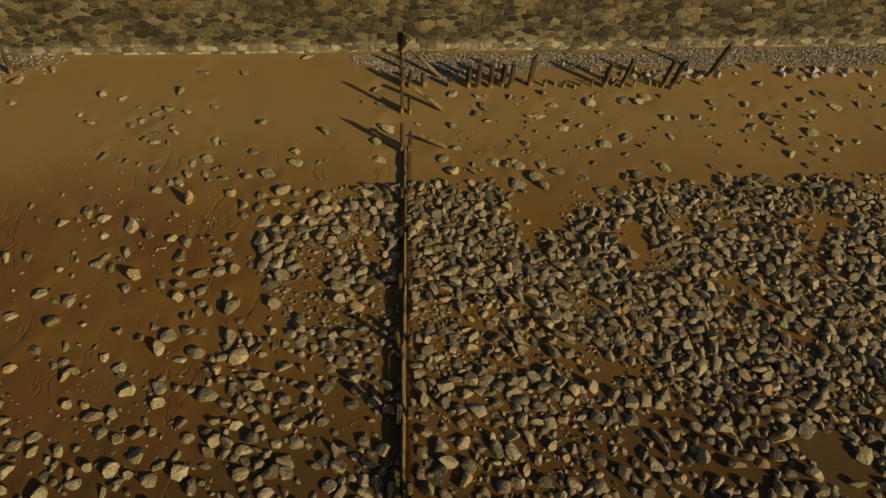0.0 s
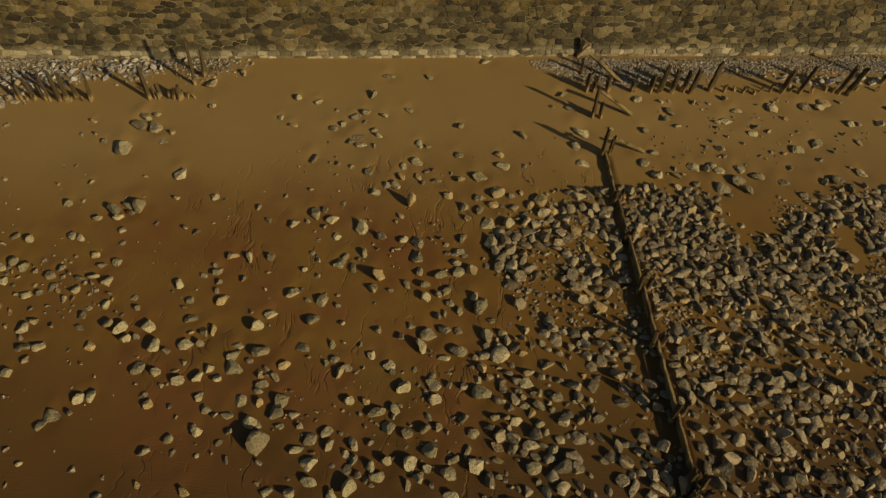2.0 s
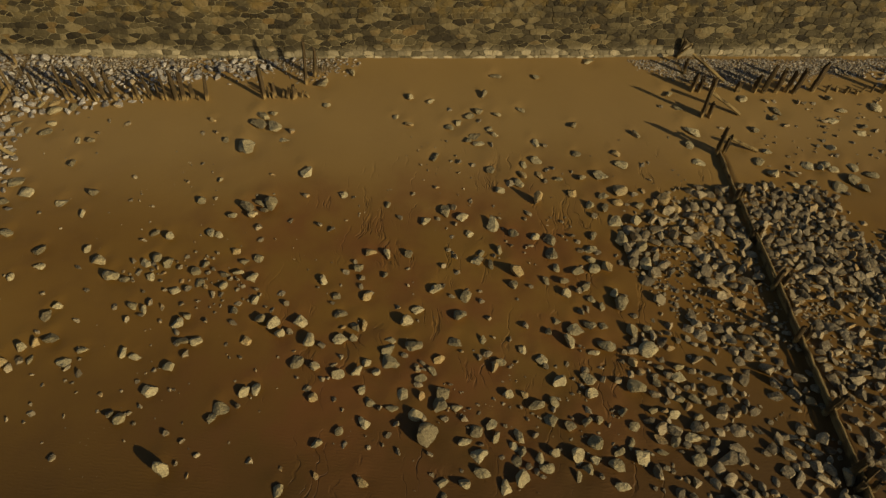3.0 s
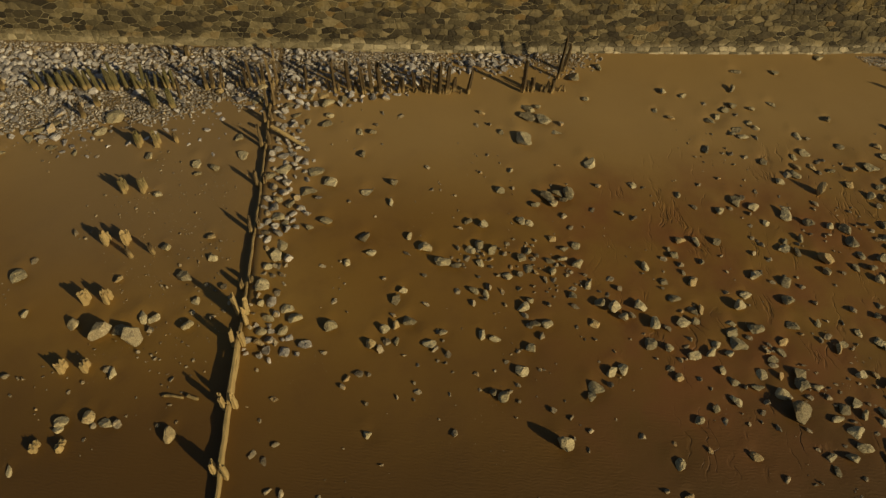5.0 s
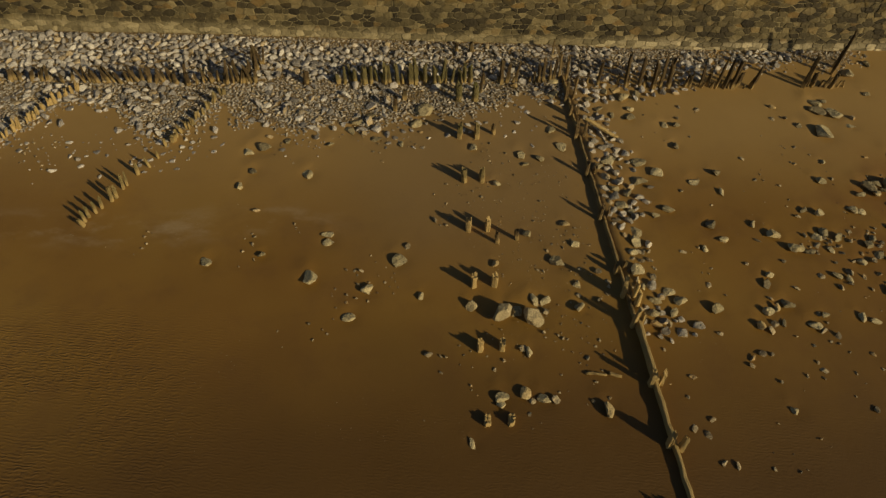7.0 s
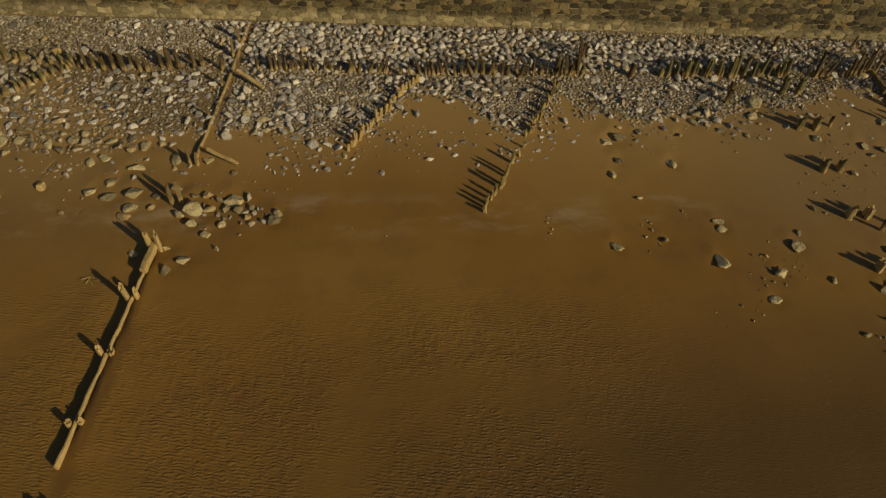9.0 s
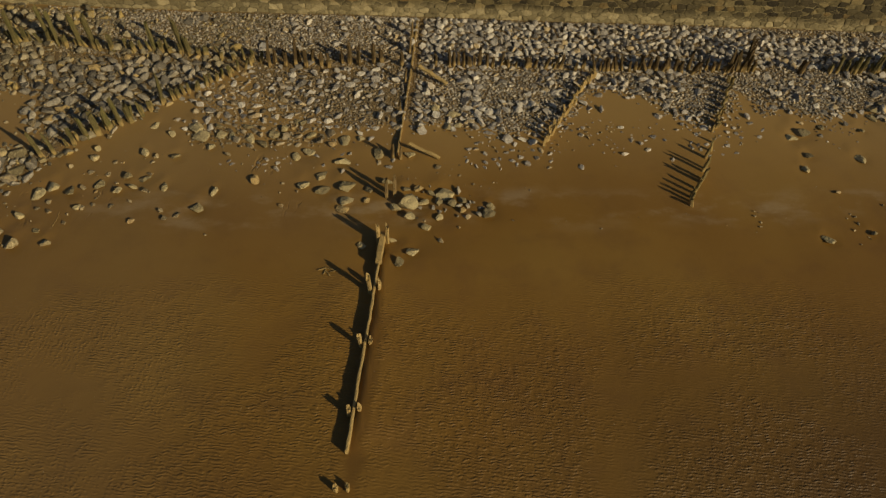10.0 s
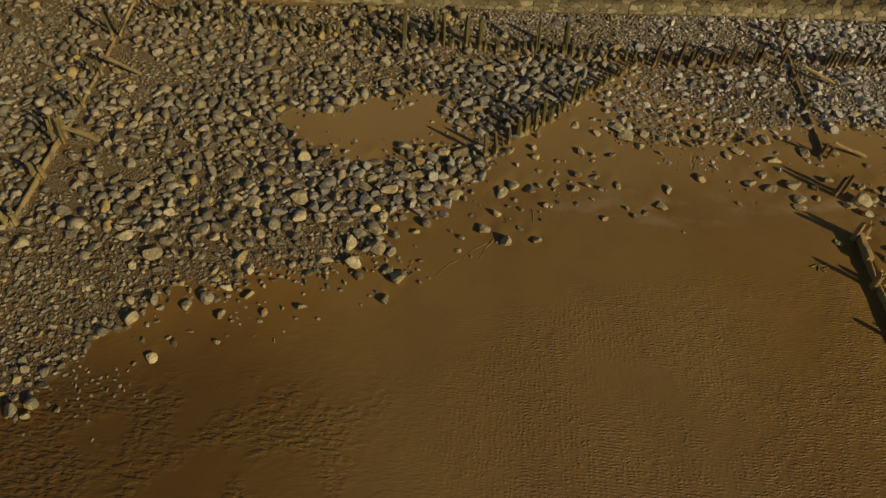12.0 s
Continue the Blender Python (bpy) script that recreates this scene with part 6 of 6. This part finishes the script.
scatter("shingle_bank", "grey stones strewn on fine shingle between the rows of piles", SHINGLE, [(-45.2, 17.9), (-43.0, 16.6), (-39.5, 16.3), (-37.8, 16.5), (-37.4, 19.2), (-42.0, 19.8)], (0.06, 0.20, 1.6), 200, 43, MIDDLE, 0.9, sink=0.36, squat=0.85)
# the shingle bank under the wall
scatter("shingle_bank", "pale grey stones heaped among the piles", SHINGLE, [(-10.8, 18.9), (-12.0, 18.4), (-14.3, 18.2), (-14.4, 20.4), (-11.0, 20.3), (-9.5, 19.5)], (0.07, 0.20, 1.6), 130, 37, MIDDLE, 0.8)
scatter("shingle_bank", "pale grey stones along the foot of the wall", SHINGLE, [(-7.0, 20.2), (-12.0, 19.6), (-20.0, 19.6), (-20.0, 21.7), (-5.0, 21.1)], (0.06, 0.17, 1.7), 420, 38, MIDDLE, 0.75, clump=-0.1)
scatter("shingle_bank", "bank of pale grey rounded shingle below the wall", SHINGLE, BANK_UP[6:14], (0.06, 0.165, 1.25), 6000, 20, ROUND[:5] + MIDDLE, 0.66, sink=0.22, squat=0.9, drop=lambda x, y: (x < -37.6 and rngd.random() < 0.975) or (x > -17.0 and rngd.random() < 0.6))
scatter("shingle_bank", "fine grey shingle behind the row of piles", GRAVEL, BANK_UP, (0.025, 0.07, 1.2), 10000, 21, SMALL, 0.66, drop=lambda x, y: x > -8.0 and rngd.random() < 0.6)
scatter("shingle_bank", "grey stones and shingle spilling on to the sand", SHINGLE, BANK_LOW, (0.05, 0.20, 2.2), 2200, 22, MIDDLE, 0.72, sink=0.32, squat=0.85, clump=-0.04, patch=0.6, drop=lambda x, y: x > -27.0 and rngd.random() < 0.68)
scatter("shingle_bank", "fine grey shingle in front of the piles", GRAVEL, BANK_LOW, (0.028, 0.075, 1.2), 12000, 23, SMALL, 0.68, fray=0.22, drop=lambda x, y: x < -37.6)
scatter("shingle_bank", "brown-grey shingle half sunk in sand between the rows of piles", BROWN_GRAVEL, [(-37.6, 20.4), (-37.6, 16.8), (-39.0, 16.6), (-40.3, 17.1), (-41.3, 18.0), (-42.8, 19.3), (-42.4, 20.7)], (0.028, 0.08, 1.3), 1900, 51, SMALL, 0.78, sink=0.36, clump=-0.25, patch=0.9)
scatter("shingle_bank", "brown-grey stones spilling from the slanting row of piles", BROWN_GRAVEL, [(-43.7, 18.9), (-44.3, 17.9), (-43.9, 16.3), (-41.5, 15.7), (-39.5, 16.2), (-40.9, 17.3), (-42.2, 18.9)], (0.05, 0.17, 1.5), 330, 52, MIDDLE, 0.85, sink=0.36, squat=0.85)
scatter("shingle_fringe", "small brown-grey stones between larger ones", BROWN_GRAVEL, [(-43.7, 18.9), (-44.3, 17.9), (-43.9, 16.3), (-41.5, 15.7), (-39.5, 16.2), (-40.9, 17.3), (-42.2, 18.9)], (0.025, 0.06, 1.3), 700, 53, SMALL, 0.8, sink=0.36)
FRINGE = [(-15.0, 18.6), (-20.0, 17.6), (-25.0, 17.2), (-34.0, 16.6), (-44.0, 16.4), (-45.5, 14.6), (-36.0, 14.6), (-25.0, 15.8), (-16.0, 17.2)]
scatter("shingle_fringe", "stones thinning out on the sand below the bank", SHINGLE, FRINGE, (0.04, 0.13, 2.0), 380, 24, MIDDLE, 0.92, clump=0.04, sink=0.45, squat=0.8)
scatter("shingle_bank", "strip of fine grey shingle at the foot of the wall", GRAVEL, EAST_TOP, (0.022, 0.055, 1.3), 9500, 25, SMALL, 0.66)
scatter("shingle_bank", "grey stones at the foot of the wall", SHINGLE, [(6.2, 20.8), (34.0, 20.6), (34.0, 19.2), (8.4, 19.2)], (0.06, 0.2, 2.0), 420, 26, MIDDLE, 0.9, clump=-0.05)
scatter("beach_stones", "few stones in a sandy hollow of the bank", COBBLE, POOL, (0.04, 0.12, 1.8), 26, 34, MIDDLE, 1.0, sink=0.4)
scatter("shingle_fringe", "fine shingle thinning out over the sand", SHINGLE, FRINGE, (0.02, 0.05, 1.6), 260, 35, SMALL, 1.0, clump=0.16, sink=0.45)
scatter("shingle_fringe", "fine shingle thinning out over the sand", BROWN_GRAVEL, [(-50.5, 12.6), (-55.0, 11.2), (-58.8, 8.8), (-60.0, 7.4), (-66.0, 6.0), (-66.0, 5.0), (-58.0, 6.6), (-55.5, 9.2), (-51.0, 10.4)], (0.02, 0.06, 1.4), 900, 36, SMALL, 1.0, clump=-0.1, sink=0.4)
# the weedy boulder bank at the western end
rngq = random.Random(19)
EDGE = [(-54.5, 14.9), (-52.0, 14.7), (-50.0, 15.2), (-48.3, 15.3), (-48.6, 14.6), (-51.2, 12.9), (-54.0, 12.6)]
scatter("shingle_bank", "angular grey stones at the edge of the bank", SLATE, EDGE, (0.08, 0.24, 1.5), 420, 44, MIDDLE, 0.74, squat=0.95)
scatter("shingle_bank", "angular grey stones banked behind the slanting piles", SLATE, [(-48.6, 16.4), (-46.4, 17.2), (-44.2, 19.3), (-45.5, 20.2), (-49.0, 19.6), (-50.2, 18.8)], (0.08, 0.24, 1.4), 700, 45, MIDDLE, 0.72, squat=0.95)
in_pool = lambda x, y: bool(ragged(POOL, np.array([x + rngq.gauss(0, 0.3)]), np.array([y + rngq.gauss(0, 0.22)]))[0])
WEST_FINE = [(-55.0, 12.6), (-56.0, 10.6), (-57.4, 10.2), (-58.3, 8.9), (-59.2, 7.5), (-62.0, 7.0), (-76.0, 6.0), (-76.0, 13.0), (-61.0, 13.5)]
scatter("shingle_bank", "bank of weed-stained rounded cobbles", WEEDY, WEST, (0.075, 0.225, 1.6), 6500, 30, ROUND[:6] + MIDDLE[:9], 0.72, sink=0.20, squat=0.92, clump=-0.20, patch=0.8, drop=lambda x, y: in_pool(x, y) or (x < -62.6 and 18.3 < y < 22.8 and rngq.random() < 0.8) or (x > -48.5 and y > 20.75 and rngq.random() < 0.96) or (y < 12.3 and bool(inside(WEST_FINE, np.array([x]), np.array([y]))[0]) and noise.noise((x, y, 3.0)) < 0.25 + 0.4 * (11.5 - y)))
scatter("shingle_bank", "small stones between weed-stained cobbles", WEEDY, WEST, (0.03, 0.10, 1.1), 11000, 31, SMALL, 0.66, clump=-0.16, drop=in_pool)
scatter("shingle_bank", "grey stones lying on fine shingle below the wall", SLATE, [(-45.4, 22.6), (-45.1, 21.4), (-37.8, 21.3), (-37.5, 22.6)], (0.08, 0.21, 1.5), 110, 54, MIDDLE, 1.0, squat=0.9)
scatter("shingle_bank", "fine grey shingle below the wall", GRAVEL, [(-50.5, 20.9), (-42.0, 20.3), (-37.6, 20.3), (-37.6, 22.5), (-50.5, 23.0)], (0.025, 0.075, 1.3), 6500, 46, SMALL, 0.68)
scatter("shingle_bank", "grey-brown cobbles at the edge of the sand", WEEDY, WEST_FINE, (0.06, 0.15, 1.5), 1500, 32, MIDDLE, 0.72)
scatter("beach_stones", "loose stones scattered on wet sand", COBBLE, [(-48.0, 15.0), (-51.5, 12.6), (-54.0, 10.8), (-58.0, 8.8), (-56.0, 8.2), (-50.0, 11.0), (-44.0, 13.5)], (0.04, 0.14, 2.0), 60, 33, MIDDLE, 1.0, clump=0.0)


# ---------------------------------------------------------------- sea wall
BATTER = 0.20
WALL_LOW, WALL_TOP = -0.25, 2.7


def wall_point(u, z, out=0.0):
    """A place on the wall's face: u along x, z up, out from the face."""
    return (u, float(wall_y(u)) + BATTER * (z - 0.2) - out, z + BATTER * out)


def rounded(corners, rng, knock):
    """The outline of a rubble stone: its corners knocked off by chance."""
    res = []
    n = len(corners)
    for i in range(n):
        p, a, d = corners[i], corners[i - 1], corners[(i + 1) % n]
        la, ld = math.hypot(a[0] - p[0], a[1] - p[1]) + 1e-6, math.hypot(d[0] - p[0], d[1] - p[1]) + 1e-6
        k = rng.uniform(0.25, 1.0) * knock
        fa, fd = min(0.42, k / la), min(0.42, k * rng.uniform(0.7, 1.4) / ld)
        res.append((p[0] + (a[0] - p[0]) * fa, p[1] + (a[1] - p[1]) * fa))
        q = 0.30 * rng.uniform(0.6, 1.2)
        res.append((p[0] + ((a[0] - p[0]) * fa + (d[0] - p[0]) * fd) * q, p[1] + ((a[1] - p[1]) * fa + (d[1] - p[1]) * fd) * q))
        res.append((p[0] + (d[0] - p[0]) * fd, p[1] + (d[1] - p[1]) * fd))
    return res


def clip(poly, nx, nz, d):
    """The part of a convex outline on the near side of a line."""
    res = []
    for (ax, az), (bx, bz) in zip(poly, poly[1:] + poly[:1]):
        fa, fb = ax * nx + az * nz - d, bx * nx + bz * nz - d
        if fa <= 0:
            res.append((ax, az))
        if fa * fb < 0:
            f = fa / (fa - fb)
            res.append((ax + (bx - ax) * f, az + (bz - az) * f))
    return res


RISE = 1.4    # rubble stones are about this much wider than tall
BEDDED = 2.1  # beds lie flatter than the side joints lean


def rubble_outlines(rng):
    """Random rubble: stones of many sizes packed against one another over a foot course of larger blocks."""
    cells, sites = {}, []
    reach = 0.5

    def lay(u, z, r):
        cx, cz = int(u // reach), int(z * RISE // reach)
        for i in (cx - 1, cx, cx + 1):
            for j in (cz - 1, cz, cz + 1):
                for k in cells.get((i, j), ()):
                    ou, oz, o = sites[k]
                    if (ou - u) ** 2 + (oz * RISE - z * RISE) ** 2 < (r + o) ** 2:
                        return
        cells.setdefault((cx, cz), []).append(len(sites))
        sites.append((u, z, r))

    u = -78.0
    while u < 38.0:
        foot = 0.36 + 0.34 * float(smooth(-6.0, -36.0, u))
        lay(u, foot + rng.uniform(-0.03, 0.03), 0.13)
        u += rng.uniform(0.30, 0.52)
    for least, most, tries in ((0.18, 0.22, 900), (0.12, 0.16, 8000), (0.085, 0.11, 16000), (0.055, 0.07, 26000)):
        for _ in range(tries):
            z = rng.uniform(WALL_LOW, WALL_TOP)
            if most < 0.18 and rng.random() < 0.75:
                z = round(z / 0.185) * 0.185 + rng.gauss(0, 0.022)  # stones keep to rough courses
            lay(rng.uniform(-78.0, 38.0), z, rng.uniform(least, most))
    res = []
    for k, (u, z, r) in enumerate(sites):
        zz = z * BEDDED
        low, high = max(zz - 0.9, WALL_LOW * BEDDED), min(zz + 0.9, WALL_TOP * BEDDED)
        poly = [(u - 0.6, low), (u + 0.6, low), (u + 0.6, high), (u - 0.6, high)]
        cx, cz = int(u // reach), int(z * RISE // reach)
        for i in range(cx - 2, cx + 3):
            for j in range(cz - 2, cz + 3):
                for q in cells.get((i, j), ()):
                    if q != k and poly:
                        ou, oz, o = sites[q]
                        du, dz = ou - u, oz * BEDDED - zz
                        n = math.hypot(du, dz)
                        at = 0.5 * n + (r * r - o * o) / (2 * n)
                        poly = clip(poly, du / n, dz / n, (u * du + zz * dz) / n + at)
        if len(poly) > 2:
            res.append([(a, b / BEDDED) for a, b in poly])
    return res


def stone_faces(poly, rng):
    """A dressed rubble stone: its outline in the joint, a rounded shoulder and a slightly domed face."""
    cx, cz = sum(p[0] for p in poly) / len(poly), sum(p[1] for p in poly) / len(poly)
    proud = rng.uniform(0.006, 0.034)
    n = len(poly)
    v = []
    joint = rng.uniform(0.004, 0.012)
    poly = [(x + rng.gauss(0, 0.005), z + rng.gauss(0, 0.005)) for x, z in poly]
    for gap, out in ((joint, -0.04), (joint + 0.003, proud * 0.6), (joint + 0.017, proud)):
        for x, z in poly:
            d = math.hypot(x - cx, z - cz) + 1e-6
            f = max(0.3, 1 - gap / d)
            v.append((cx + (x - cx) * f, cz + (z - cz) * f, out + rng.uniform(-0.007, 0.007) * (out > 0)))
    v.append((cx, cz, proud + 0.006))
    f = []
    for r in range(2):
        for i in range(n):
            j = (i + 1) % n
            f.append((r * n + i, r * n + j, (r + 1) * n + j, (r + 1) * n + i))
    for i in range(n):
        f.append((2 * n + i, 2 * n + (i + 1) % n, 3 * n))
    return v, f


def build_wall():
    rng = random.Random(8)
    us = np.arange(-78.0, 38.01, 1.0)
    verts, faces = [], []
    for u in us:
        for z, back in ((WALL_LOW, 0), (WALL_TOP, 0), (WALL_TOP, 0.9), (WALL_LOW, 1.6)):
            x, y, zz = wall_point(u, z)
            verts.append((x, y + back, zz))
    n = len(us)
    for i in range(n - 1):
        for c in range(4):
            d = (c + 1) % 4
            faces.append((i * 4 + c, (i + 1) * 4 + c, (i + 1) * 4 + d, i * 4 + d))
    faces += [(3, 2, 1, 0), tuple((n - 1) * 4 + c for c in range(4))]
    wall = tagged(new("wall_sea", mesh_of("wall_sea", verts, faces, MORTAR, False)), "battered sea wall of dark rubble stone in pale mortar", "wall", kind="structure")
    near, rest = [], []
    for outline in rubble_outlines(rng):
        poly = rounded(outline, rng, 0.038)
        u, z = sum(p[0] for p in poly) / len(poly), sum(p[1] for p in poly) / len(poly)
        v, f = stone_faces(poly, rng)
        (near if -13.5 < u < 9.0 and 0.1 < z < 1.9 else rest).append((u, z, v, f))
    near.sort(key=lambda s: abs(s[0] + 2.5))
    rest += near[300:]
    for u, z, v, f in near[:300]:
        o = Vector(wall_point(u, z))
        me = mesh_of("wall_stone", [tuple(Vector(wall_point(a, b, c)) - o) for a, b, c in v], f, WALL_STONE, False)
        ob = new("wall_stone", me)
        ob.parent = wall
        ob.location = o
    vv, ff = [], []
    for u, z, v, f in rest:
        base = len(vv)
        vv += [wall_point(a, b, c) for a, b, c in v]
        ff += [tuple(base + i for i in face) for face in f]
    joined = new("wall_stones", mesh_of("wall_stones", vv, ff, WALL_STONE_JOINED, False))
    joined.parent = wall
    tagged(joined, "dark rubble stones of the sea wall", kind="stuff")


build_wall()


# ---------------------------------------------------------------- driftwood and a weed tuft
def driftwood(x, y, length, turn, thick, seed):
    """A half-sunk worn branch lying on the sand; small ones also serve as weed strands."""
    rng = random.Random(seed)
    rings, n = 7, 8
    verts, faces = [], []
    for i in range(rings):
        f = i / (rings - 1)
        r = thick * 0.5 * (1 - 0.5 * abs(f - 0.35)) * rng.uniform(0.85, 1.1)
        bend = 0.08 * length * math.sin(3.0 * f + seed)
        for j in range(n):
            a = 2 * math.pi * j / n
            verts.append((length * (f - 0.5), bend + r * math.cos(a), 0.3 * thick + r * math.sin(a)))
    for i in range(rings - 1):
        for j in range(n):
            k = (j + 1) % n
            faces.append((i * n + j, i * n + k, (i + 1) * n + k, (i + 1) * n + j))
    faces += [tuple(reversed(range(n))), tuple((rings - 1) * n + j for j in range(n))]
    ob = new("driftwood", mesh_of("driftwood", verts, faces, TIMBER))
    ob.matrix_world = Matrix.Translation((x, y, gz(x, y))) @ Matrix.Rotation(turn, 4, 'Z')
    return tagged(ob, "brown worn driftwood branch or weed strand lying on sand", "driftwood", "driftwood on the sand")


driftwood(-15.75, 7.98, 0.5, 0.0, 0.08, 1)
driftwood(-15.3, 7.95, 0.30, -0.2, 0.10, 2)
# five short branches fanned out to stand in for a tuft of weed
for k in range(5):
    driftwood(-39.7 + 0.08 * k, 10.9 - 0.07 * (k % 3), 0.24, 0.8 * k + 0.4, 0.040, 3 + k)


build_ground([s for s in LAID + COBBLES if s[2] > 0.12])
